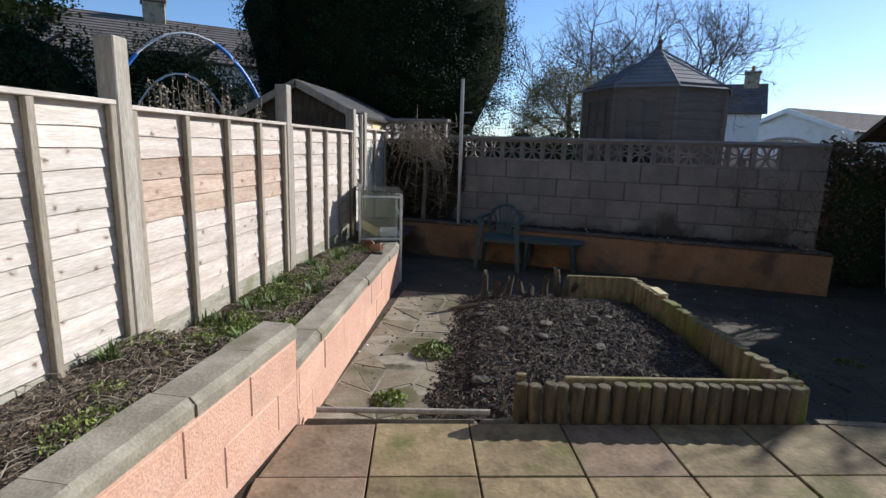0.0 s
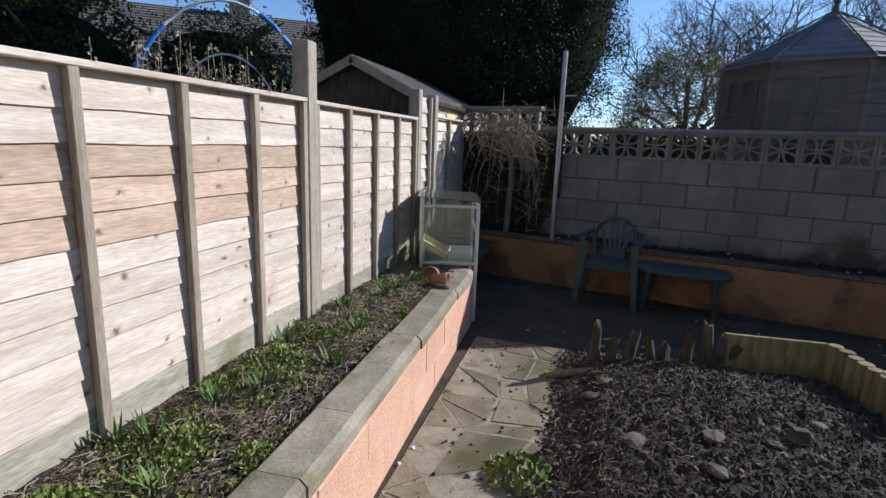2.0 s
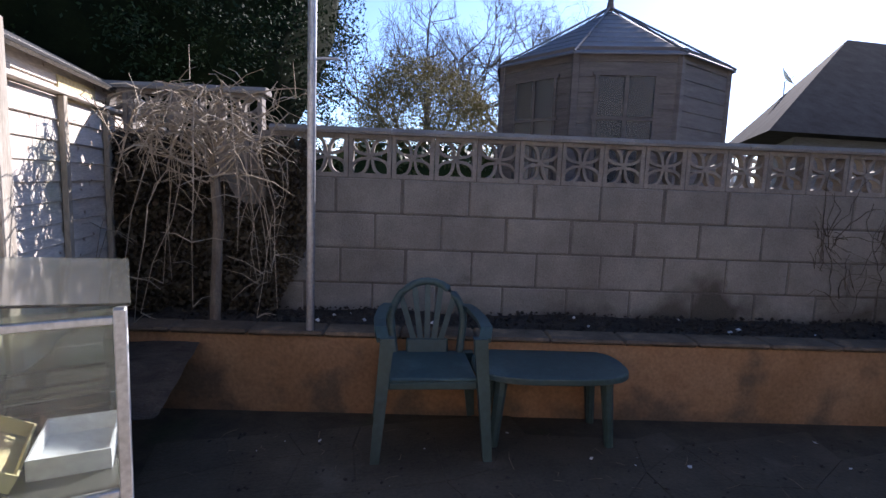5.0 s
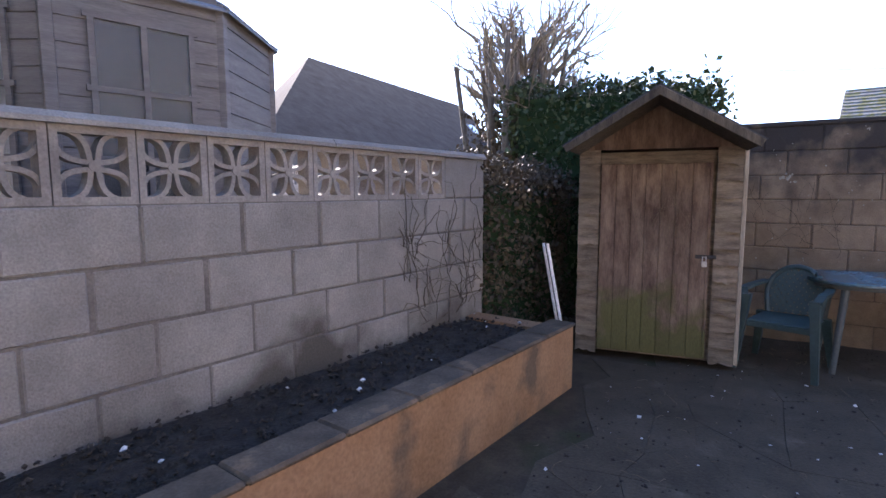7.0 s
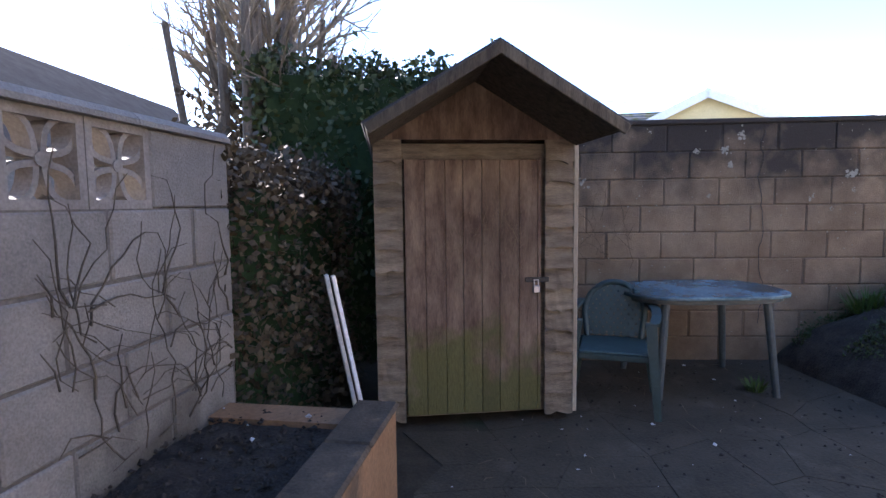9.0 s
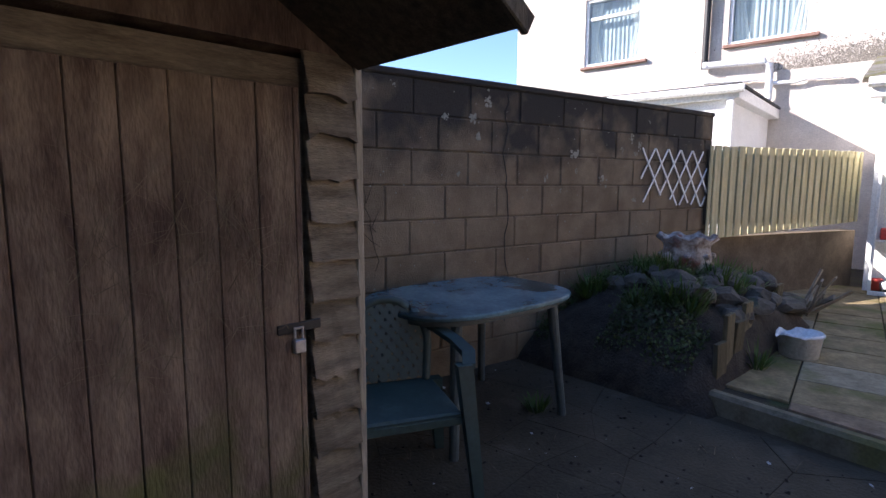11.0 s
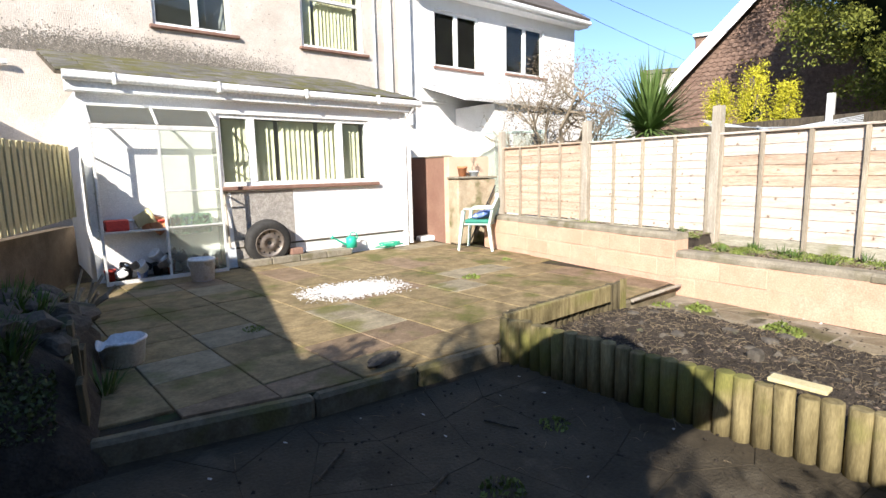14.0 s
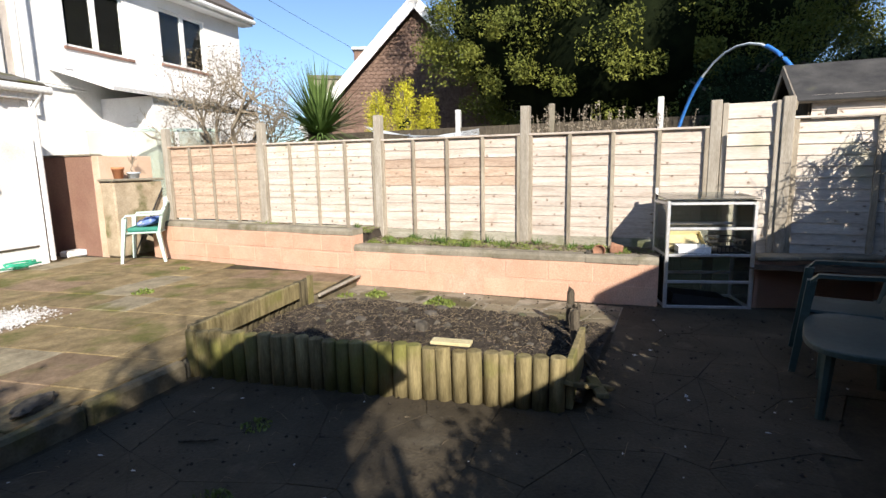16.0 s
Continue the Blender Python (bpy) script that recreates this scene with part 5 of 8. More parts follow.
def bungalow():
    h = thing("bungalow", Matrix.Identity(4), "brown tiled bungalow with a long sloping roof and a skylight", "house")
    a, b, c, d = Vector((23.6, 25.0, 8.6)), Vector((42.0, 23.6, 8.6)), Vector((35.0, 16.8, 3.3)), Vector((12.9, 18.5, 3.3))
    bm = bmesh.new()
    back = Vector((5.5, 8.0, 0))
    v = [bm.verts.new(p) for p in (a, b, c, d, d + back, c + back)]
    for f in ((0, 3, 2, 1), (0, 1, 5, 4), (0, 4, 3), (1, 2, 5), (3, 4, 5, 2)):
        bm.faces.new([v[i] for i in f])
    part("roof", bm, M_DARKROOF, h)
    n = (b - a).cross(d - a).normalized()
    n = n if n.z > 0 else -n
    bm = bmesh.new()
    w = [bm.verts.new(p) for p in ((14.9, 19.4, -0.03), (34.0, 17.9, -0.03), (37.0, 23.0, -0.03), (19.0, 24.5, -0.03))]
    up = [bm.verts.new((p.co.x, p.co.y, 3.35)) for p in w]
    for i in range(4):
        bm.faces.new((w[i], w[(i + 1) % 4], up[(i + 1) % 4], up[i]))
    part("wall", bm, M_SUMMER, h)
    sk = a.lerp(d, 0.45).lerp(b.lerp(c, 0.45), 0.86)
    u, s = (b - a).normalized(), (d - a).lerp(c - b, 0.8).normalized()
    bm = bmesh.new()
    w = [bm.verts.new(sk + u * x + s * y + n * 0.09) for x, y in ((0, 0), (1.1, 0), (1.1, 1.6), (0, 1.6))]
    bm.faces.new(w)
    f = bmesh.ops.extrude_face_region(bm, geom=bm.faces[:])
    bmesh.ops.translate(bm, vec=-n * 0.08, verts=[g for g in f["geom"] if isinstance(g, bmesh.types.BMVert)])
    part("skylight", bm, M_ALU, h, "small pale metal-framed skylight")


bungalow()
gable_house("distant_house", line_frame(14.2, 39.5, -0.35, -0.93), 5, 1.9, 4.0, 5.7, M_WHITEWALL, M_ROOFTILE, "distant white house with chimney", (2.5, 1.3))
gable_house("distant_house", line_frame(17.7, 46.6, 0.5, -0.93), 9, 24, 3.2, 4.8, M_WHITEWALL, M_ROOFTILE, "low distant house with brown tiled roof")
gable_house("yellow_house", line_frame(22.0, -4.1, -0.45, -0.89) @ Matrix.Translation((-3.0, 0, 0)), 8, 10, 3.8, 5.65, M_YELLOWREN, M_ROOFTILE, "house with pale yellow gable and white bargeboards")
gable_house("grey_roof_house", line_frame(28.5, -0.4, -0.96, 0.27), 6, 5.5, 3.5, 5.25, M_WHITEWALL, M_SLATE, "house with grey tiled roof")

ob = thing("low_outbuilding", Matrix.Translation((4.9, 14.3, -0.03)) @ Matrix.Rotation(-0.3, 4, "Z"), "low outbuilding with a pale brown bowed sheet roof", "outbuilding")
part("wall", boxbm((0, 0, 0), (2.1, 1.6, 1.5)), M_SUMMER, ob)
bm = bmesh.new()
g = [[bm.verts.new((-0.1 + 2.3 * i / 12, y, 1.55 + 0.36 * math.sin(math.pi * i / 12) ** 0.6)) for y in (-0.15, 1.7)] for i in range(13)]
for p, q in zip(g, g[1:]):
    bm.faces.new((p[0], q[0], q[1], p[1]))
f = bmesh.ops.extrude_face_region(bm, geom=bm.faces[:])
bmesh.ops.translate(bm, vec=(0, 0, -0.05), verts=[v for v in f["geom"] if isinstance(v, bmesh.types.BMVert)])
part("roof", bm, M_POST, ob)

# ---- soil, log bed and planting ----
def soil_grid(name, m, lx, ly, nx, ny, zf, material, label=""):
    vs, fs = [], []
    for j in range(ny + 1):
        for i in range(nx + 1):
            x, y = lx * i / nx, ly * j / ny
            vs.append((x, y, zf(x, y)))
    for j in range(ny):
        for i in range(nx):
            a = j * (nx + 1) + i
            fs.append((a, a + 1, a + nx + 2, a + nx + 1))
    ob = pymesh(name, vs, fs, material, kind="structure")
    ob.matrix_basis = m
    return ob


def clods(name, pts, size, material, seed, flat=0.7, label="", parent=None):
    """Small uneven lumps, one at each point."""
    rng = np.random.default_rng(seed)
    p = np.asarray(pts, float)
    n = len(p)
    s = size * rng.uniform(0.4, 1.6, (n, 1)) ** 1.5
    o = np.array([(1, 0, 0), (0, 1, 0), (-1, 0, 0), (0, -1, 0), (0, 0, flat), (0, 0, -flat)])
    th = rng.uniform(0, 6.28, n)
    j = rng.uniform(0.6, 1.3, (n, 6, 1))
    q = o[None] * j
    c, si = np.cos(th)[:, None], np.sin(th)[:, None]
    x = q[:, :, 0] * c - q[:, :, 1] * si
    y = q[:, :, 0] * si + q[:, :, 1] * c
    z = q[:, :, 2] + x * rng.uniform(-0.5, 0.5, (n, 1))
    v = (np.stack([x, y, z], 2) * s[:, None] + p[:, None]).reshape(-1, 3)
    f = np.array([(0, 1, 4), (1, 2, 4), (2, 3, 4), (3, 0, 4), (1, 0, 5), (2, 1, 5), (3, 2, 5), (0, 3, 5)])
    fs = (f[None] + 6 * np.arange(n)[:, None, None]).reshape(-1, 3)
    return pymesh(name, v.tolist(), fs.tolist(), material, parent, label, "stuff")


def straws(name, pts, length, material, seed, w=0.002):
    rng = np.random.default_rng(seed)
    p = np.asarray(pts, float)
    n = len(p)
    th = rng.uniform(0, 6.28, n)
    L = length * rng.uniform(0.3, 1.4, n)
    d = np.stack([np.cos(th), np.sin(th), rng.uniform(-0.1, 0.5, n)], 1) * L[:, None]
    s = np.stack([-np.sin(th), np.cos(th), np.zeros(n)], 1) * w
    u = np.zeros((n, 3))
    u[:, 2] = w
    mid = p + d * 0.5 + np.stack([rng.normal(size=n) * 0.01, rng.normal(size=n) * 0.01, np.zeros(n) + 0.006], 1)
    v = np.stack([p - s, p + s, p + u, mid - s, mid + s, mid + u, p + d - s * 0.5, p + d + s * 0.5, p + d + u * 0.5], 1).reshape(-1, 3)
    f = np.array([(0, 1, 4, 3), (1, 2, 5, 4), (2, 0, 3, 5), (3, 4, 7, 6), (4, 5, 8, 7), (5, 3, 6, 8)])
    fs = (f[None] + 9 * np.arange(n)[:, None, None]).reshape(-1, 4)
    return pymesh(name, v.tolist(), fs.tolist(), material, kind="stuff")


def nz(x, y, s=3.0, seed=0.0):
    return noise.noise(Vector((x * s, y * s, seed)))


def west_z(x, y):
    return (0.55 if y < 3.42 else 0.435) + 0.03 * nz(x, y, 2.5) + 0.012 * nz(x, y, 14, 3) + 0.03 * (-1.3 - x)


soil_grid("soil_west_bed", Matrix.Identity(4), 1, 1, 90, 240, lambda u, v: 0, M_SOIL)
sw = bpy.data.objects["soil_west_bed"]
for v in sw.data.vertices:
    x, y = -2.12 + v.co.x * 0.86, -0.5 + v.co.y * 7.3
    lim = -1.38 - 0.0 if y < 3.5 else -1.34 - 0.035 * (y - 3.5)
    x = min(x, lim + 0.03)
    v.co = Vector((x, y, west_z(x, y)))
rng = np.random.default_rng(11)


def spread(n, x0, x1, y0, y1, zf, seed, keep=None):
    r = np.random.default_rng(seed)
    xs, ys = r.uniform(x0, x1, n), r.uniform(y0, y1, n)
    out = [(float(x), float(y), zf(float(x), float(y))) for x, y in zip(xs, ys) if keep is None or keep(x, y)]
    return np.array(out)


clods("soil_crumbs", spread(9000, -1.98, -1.36, 0.2, 6.8, west_z, 1), 0.009, M_SOIL, 1)
straws("bed_litter", spread(13000, -1.98, -1.36, 0.8, 6.8, west_z, 2), 0.034, M_STRAW, 2)
straws("bed_twigs", spread(1500, -1.98, -1.36, 0.8, 6.8, lambda x, y: west_z(x, y) + 0.004, 22), 0.08, M_TWIG, 23, 0.0025)
clods("bark_chips", spread(6500, -1.98, -1.36, 0.5, 6.8, west_z, 24), 0.011, M_CHIP, 25, 0.3)
leafy("bed_seedlings", spread(5200, -1.97, -1.38, 0.9, 6.75, lambda x, y: west_z(x, y) + 0.012, 26, lambda x, y: nz(x, y, 3.2, 7) > (0.3 if y < 3.4 else 0.02)), 0.011, M_WEED, None, 27, 0.55, kind="stuff", up=1.2)


def bed_x(y):
    """East edge of the log bed."""
    return 1.49 - 0.36 * (y - 3.9) / 2.5


def mound(x, y):
    c = max(0.0, 1 - abs((x - 0.55) / 1.15) ** 2.2) * max(0.0, 1 - abs((y - 5.0) / 1.55) ** 3)
    edge = min(1.0, max(0.0, (x + 0.62) / 0.35))
    return -0.008 + edge * (0.02 + 0.17 * c) + 0.02 * nz(x, y, 4) * edge + 0.012 * nz(x, y, 13, 2) * edge


soil_grid("soil_log_bed", Matrix.Identity(4), 1, 1, 150, 190, lambda u, v: 0, M_SOIL)
sl = bpy.data.objects["soil_log_bed"]
for v in sl.data.vertices:
    y = 3.76 + v.co.y * 2.72
    x0 = -0.62 + 0.10 * nz(0, y, 1.5)
    x = x0 + v.co.x * (bed_x(y) - 0.03 - x0)
    v.co = Vector((x, y, mound(x, y)))
clods("soil_lumps", spread(16000, -0.6, 1.45, 3.8, 6.45, mound, 3, lambda x, y: x < bed_x(y) - 0.04), 0.011, M_SOIL, 3)
clods("pale_stones", spread(160, -0.5, 1.4, 3.85, 6.3, mound, 4, lambda x, y: x < bed_x(y) - 0.05), 0.02, M_ROCK, 4)
clods("bed_chips", spread(1800, -0.6, 1.4, 3.8, 6.4, mound, 33, lambda x, y: x < bed_x(y) - 0.05), 0.012, M_CHIP, 34, 0.3)
straws("bed_straw", spread(3000, -0.6, 1.4, 3.8, 6.4, mound, 5, lambda x, y: x < bed_x(y) - 0.05), 0.06, M_STRAW, 5)


def back_z(x, y):
    return 0.43 + 0.03 * nz(x, y, 2) + 0.01 * nz(x, y, 13)


sb = soil_grid("soil_back_bed", BED, 5.6, -1.05, 110, 24, lambda x, y: 0.43 + 0.03 * nz(x, y, 2) + 0.012 * nz(x, y, 13), M_SOIL)
clods("bed_debris", [BED @ Vector((a, -b, 0.45 + 0.02 * nz(a, -b, 2))) for a, b in np.random.default_rng(6).uniform((0.1, 0.22), (5.4, 0.95), (2500, 2))], 0.010, M_SOIL, 6)
clods("white_bits", [BED @ Vector((a, -b, 0.46)) for a, b in np.random.default_rng(7).uniform((0.1, 0.22), (5.4, 0.9), (30, 2))], 0.011, M_ASH, 7)
sc = soil_grid("soil_corner", Matrix.Translation((-2.15, 7.55, 0)), 0.75, 1.8, 20, 30, lambda x, y: 0.40 + 0.03 * nz(x, y, 4), M_SOIL)
corner_low = part("wall_corner_low", boxbm((0, -0.18, -0.03), (1.15, 0.0, 0.44)), M_CORAL, kind="structure")
corner_low.matrix_basis = line_frame(-1.6, 7.62, -0.33, 1.0) @ Matrix.Scale(1, 4) @ Matrix.Translation((0, 0.18, 0))
for i in range(3):
    ob = part("coping", boxbm((0.003 + 0.38 * i, -0.2, 0.44), (0.377 + 0.38 * i, 0.02, 0.48), 0.01), M_COPING, corner_low)

# log roll edging
edging = thing("log_edging", Matrix.Translation((0, 0, 0)), "upright round log edging, yellow-green with algae, round a raised soil bed", "garden edging")
rngl = random.Random(4)


def log(p, top, r, m=M_LOG):
    bm = bmesh.new()
    bmesh.ops.create_cone(bm, cap_ends=True, segments=12, radius1=r, radius2=r, depth=1)
    for v in bm.verts:
        v.co.z = (v.co.z + 0.5) * (top + 0.06)
    es = [e for e in bm.edges if all(abs(v.co.z - (top + 0.06)) < 1e-5 for v in e.verts)]
    bmesh.ops.bevel(bm, geom=es, offset=0.006, segments=1, affect="EDGES")
    o = part("log", bm, m, edging)
    smooth_sides(o)
    o.matrix_basis = Matrix.Translation((p[0], p[1], -0.06)) @ Matrix.Rotation(rngl.uniform(-0.02, 0.02), 4, "X") @ Matrix.Rotation(rngl.uniform(-0.02, 0.02), 4, "Y") @ Matrix.Rotation(rngl.uniform(0, 6), 4, "Z")


def smooth_sides(o):
    for p in o.data.polygons:
        p.use_smooth = abs(p.normal.z) < 0.3


for i in range(27):
    t = (i + 0.5) / 27
    log((1.53 - 0.37 * t, 3.92 + 2.48 * t), 0.315 + rngl.uniform(-0.008, 0.012), 0.046)
# Log row turned from the sun: its shade is put into the colour.
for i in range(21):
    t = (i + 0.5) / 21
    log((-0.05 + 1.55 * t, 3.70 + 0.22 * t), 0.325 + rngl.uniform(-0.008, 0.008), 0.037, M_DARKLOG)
bd = part("edge_board", boxbm((0, 0, 0), (1.33, 0.035, 0.15), 0.006), M_LOG, edging, "mossy plank along the logs")
bd.matrix_basis = line_frame(0.22, 3.78, 1.55, 0.22, 0.19)
pg = part("peg", boxbm((-0.025, -0.02, -0.1), (0.025, 0.02, 0.36), 0.004), M_LOG, edging)
pg.matrix_basis = Matrix.Translation((-0.02, 3.75, 0))
pg = part("edge_pipe", rod(bmesh.new(), (0, 0, 0.125), (0.95, 0, 0.125), 0.016, n=10), M_POST, edging, "thin brown pipe lying at the path end")
pg.matrix_basis = line_frame(-1.12, 3.60, 1, 0.14, 0.0)
bd = part("end_board", boxbm((0, -0.02, 0), (0.62, 0.02, 0.30), 0.006), M_LOG, edging, "board closing the far end of the bed")
bd.matrix_basis = line_frame(1.14, 6.42, -1, -0.05, 0.0)
stumps = thing("broken_stakes", Matrix.Translation((0, 0, -0.02)), "dark rotten broken log stakes at the end of the bed", "wood stakes")
for i, (x, y, h, a, b) in enumerate([(-0.31, 6.16, 0.36, 0.0, 0.02), (-0.2, 6.2, 0.27, 0.15, 0.1), (-0.08, 6.24, 0.3, -0.12, 0.2), (0.06, 6.26, 0.26, 0.2, -0.2), (0.42, 6.33, 0.40, 0.1, -0.1),
                                     (0.5, 6.36, 0.30, -0.3, 0.2), (0.3, 6.33, 0.33, 0.25, 0.05), (0.56, 6.42, 0.24, 0.5, 0.35), (0.15, 6.3, 0.2, -0.4, 0.1)]):
    bm = bmesh.new()
    bmesh.ops.create_cone(bm, cap_ends=True, segments=8, radius1=0.042, radius2=0.03, depth=h)
    for v in bm.verts:
        v.co += Vector((noise.noise(v.co * 30 + Vector((i, 0, 0))) * 0.015, noise.noise(v.co * 30) * 0.015, (noise.noise(v.co * 60 + Vector((0, i, 0))) * 0.09 if v.co.z > 0 else 0)))
    s = part("stake", bm, M_DARKWOOD, stumps)
    s.matrix_basis = Matrix.Translation((x, y, h / 2)) @ Matrix.Rotation(a, 4, "X") @ Matrix.Rotation(b, 4, "Y")
for nm, p, q, lab in (("plank", (-0.62, 5.95, 0.03), (-0.12, 6.1, 0.09), ""), ("plank", (0.6, 6.45, 0.03), (1.12, 6.6, 0.12), ""), ("plank", (0.75, 6.6, 0.02), (1.2, 6.42, 0.2), "")):
    d = Vector(q) - Vector(p)
    bm = bx(bmesh.new(), (0, -0.035, -0.012), (d.length, 0.035, 0.012), Matrix.Translation(p) @ d.to_track_quat("X", "Z").to_matrix().to_4x4(), 0.004)
    part(nm, bm, M_LOG, stumps, "loose split plank")
st = part("garden_stone", boxbm((0.56, 5.2, 0.15), (0.66, 5.28, 0.24), 0.02), M_ROCK)
tagged(st, "small pale brown stone lying on the soil", "stone")
off = part("wood_offcut", bx(bmesh.new(), (-0.12, -0.04, 0), (0.12, 0.04, 0.02), Matrix.Translation((1.24, 5.75, 0.338)) @ Matrix.Rotation(1.7, 4, "Z"), 0.003), M_CREAMFENCE)
tagged(off, "pale sawn wood offcut lying on the log edging", "wood offcut")


# ---- weeds and grass ----
def tuft(name, x, y, z, n, r, h, material, seed, label, cat="plant", blade=0.006, group=""):
    rng = random.Random(seed)
    t = thing(name, Matrix.Translation((x, y, z)), label, cat, group)
    vs, fs = [], []
    for i in range(n):
        a, b = rng.uniform(0, 6.28), rng.uniform(0, 1) ** 0.5 * r
        p = Vector((math.cos(a) * b, math.sin(a) * b, 0))
        d = Vector((math.cos(a) * rng.uniform(0.2, 1.0), math.sin(a) * rng.uniform(0.2, 1.0), rng.uniform(0.5, 1.4))).normalized()
        L = h * rng.uniform(0.5, 1.2)
        s = Vector((-d.y, d.x, 0)).normalized() * blade
        k = len(vs)
        q1, q2 = p + d * L * 0.55, p + d * L + Vector((0, 0, -0.35 * L * (1 - d.z)))
        vs += [tuple(p - s * 0.6), tuple(p + s * 0.6), tuple(q1 + s), tuple(q1 - s), tuple(q2)]
        fs += [(k, k + 1, k + 2, k + 3), (k + 3, k + 2, k + 4)]
    pymesh("leaves", vs, fs, material, t, kind="stuff")
    return t


def weed(x, y, z, r, seed, n=160, leaf=0.016, h=0.06, group="weeds between the paving"):
    rg = np.random.default_rng(seed)
    t = thing("weed", Matrix.Translation((x, y, z)), "low bright green leafy weed growing in the soil", "plant", group)
    a, b = rg.uniform(0, 6.28, n), np.sqrt(rg.uniform(0, 1, n)) * r
    c = np.stack([np.cos(a) * b, np.sin(a) * b, rg.uniform(0.2, 1, n) * h * (1.2 - b / r)], 1)
    leafy("leaves", c, leaf, M_WEED, t, seed, 0.55, kind="stuff", up=1.5)
    return t


weed(-0.64, 4.82, 0.0, 0.16, 1, 260, 0.02, 0.09)
weed(-0.80, 4.0, 0.0, 0.12, 2, 160, 0.018, 0.06)
weed(-0.66, 3.72, 0.0, 0.1, 3, 90, 0.014, 0.04)
weed(0.35, 1.9, 0.12, 0.1, 4, 120, 0.016, 0.05)
weed(-0.75, 1.2, 0.12, 0.08, 5, 80, 0.014, 0.04)
weed(2.55, 5.2, 0.0, 0.1, 6, 90, 0.014, 0.04)
weed(1.95, 4.9, 0.0, 0.08, 7, 70, 0.013, 0.04)
weed(2.95, 2.5, 0.12, 0.09, 8, 70, 0.013, 0.03)
rg = random.Random(9)
for i in range(120):
    y = rg.uniform(1.3, 6.6)
    if y > 3.4:
        y = rg.uniform(3.5, 6.5)
    x = rg.uniform(-1.95, -1.42)
    if rg.random() < (0.8 if y < 3.5 else 0.45):
        continue
    weed(x, y, west_z(x, y) - 0.005, rg.uniform(0.07, 0.15), 100 + i, rg.randint(160, 330), rg.uniform(0.007, 0.012), rg.uniform(0.035, 0.08), "weeds in the raised bed")
for i, (x, y) in enumerate([(-1.86, 3.98), (-1.93, 3.9), (-1.75, 5.9), (-1.9, 4.9), (-1.7, 4.4), (-1.8, 4.25), (-1.62, 5.2), (-1.85, 5.5), (-1.55, 4.75), (-1.7, 6.1), (-1.9, 3.1), (-1.6, 3.75)]):
    tuft("grass_tuft", x, y, west_z(x, y), 40, 0.05, 0.10, M_GRASS, 200 + i, "tuft of green grass in the raised bed", "grass", 0.004, "grass tufts in the raised bed")

# dry stalks and dark shrubs over the fence
def stalks(x, y, n, r, h, seed):
    rng = random.Random(seed)
    t = thing("dried_stalks", Matrix.Translation((x, y, -0.03)), "clump of dry pale brown seed stalks behind the fence", "plant", "dry stalks behind the fence")
    vs, fs = [], []
    c = []
    for i in range(n):
        p = Vector((rng.gauss(0, r), rng.gauss(0, r * 1.5), 0))
        e = p + Vector((rng.gauss(0, 0.12), rng.gauss(0, 0.12), h * rng.uniform(0.75, 1.05)))
        tube(vs, fs, [p, (p + e) / 2 + Vector((rng.gauss(0, 0.03), rng.gauss(0, 0.03), 0)), e], 0.005, 0.002, 4)
        for k in range(44):
            q = p.lerp(e, rng.uniform(0.74, 1.0))
            c.append((q.x + rng.gauss(0, 0.016), q.y + rng.gauss(0, 0.016), q.z))
    pymesh("stem_clump", vs, fs, M_TWIG, t, kind="stuff")
    leafy("seed_haze", c, 0.014, M_TWIG, t, seed, 0.6, kind="stuff")


stalks(-3.1, 5.75, 60, 0.2, 2.05, 1)
stalks(-3.15, 6.45, 50, 0.2, 2.0, 2)
leafy_tree("dark_shrub", -5.9, 9.6, 0.3, 1.35, 1.4, 3.25, 24000, 0.026, M_IVY, 31, "dark evergreen shrub with sunlit top behind the fence", trunk_r=0.06)
leafy_tree("dark_shrub", -6.9, 7.9, 0.3, 1.0, 1.2, 3.2, 7000, 0.035, M_CONIFER, 32, "dark evergreen shrub behind the fence", trunk_r=0.06)


# blue hoops
def hoop(cx, cy, hw, top, ang, mats, seed):
    t = thing("pipe_hoop", Matrix.Translation((cx, cy, -0.03)) @ Matrix.Rotation(ang, 4, "Z"), "bent pale plastic hoop with torn blue pipe over it", "hoop", "garden hoops behind the fence")
    for a0, a1, r, m, lab in mats:
        pts = [Vector((hw * math.cos(a), 0, top * math.sin(a) ** 0.8)) for a in np.linspace(a0, a1, 22)]
        vs, fs = [], []
        tube(vs, fs, pts, r, r, 8)
        smooth(pymesh("pipe", vs, fs, m, t, lab))


hoop(-4.2, 7.62, 1.2, 2.88, 0.83, [(0.05, 3.09, 0.016, M_PALEPIPE, ""), (0.35, 1.3, 0.026, M_BLUEPIPE, "blue pipe sleeve"), (2.1, 3.05, 0.024, M_BLUEPIPE, "blue pipe sleeve")], 1)
hoop(-4.9, 8.5, 0.9, 2.5, 0.83, [(0.05, 3.09, 0.014, M_PALEPIPE, "")], 2)


rst = random.Random(44)
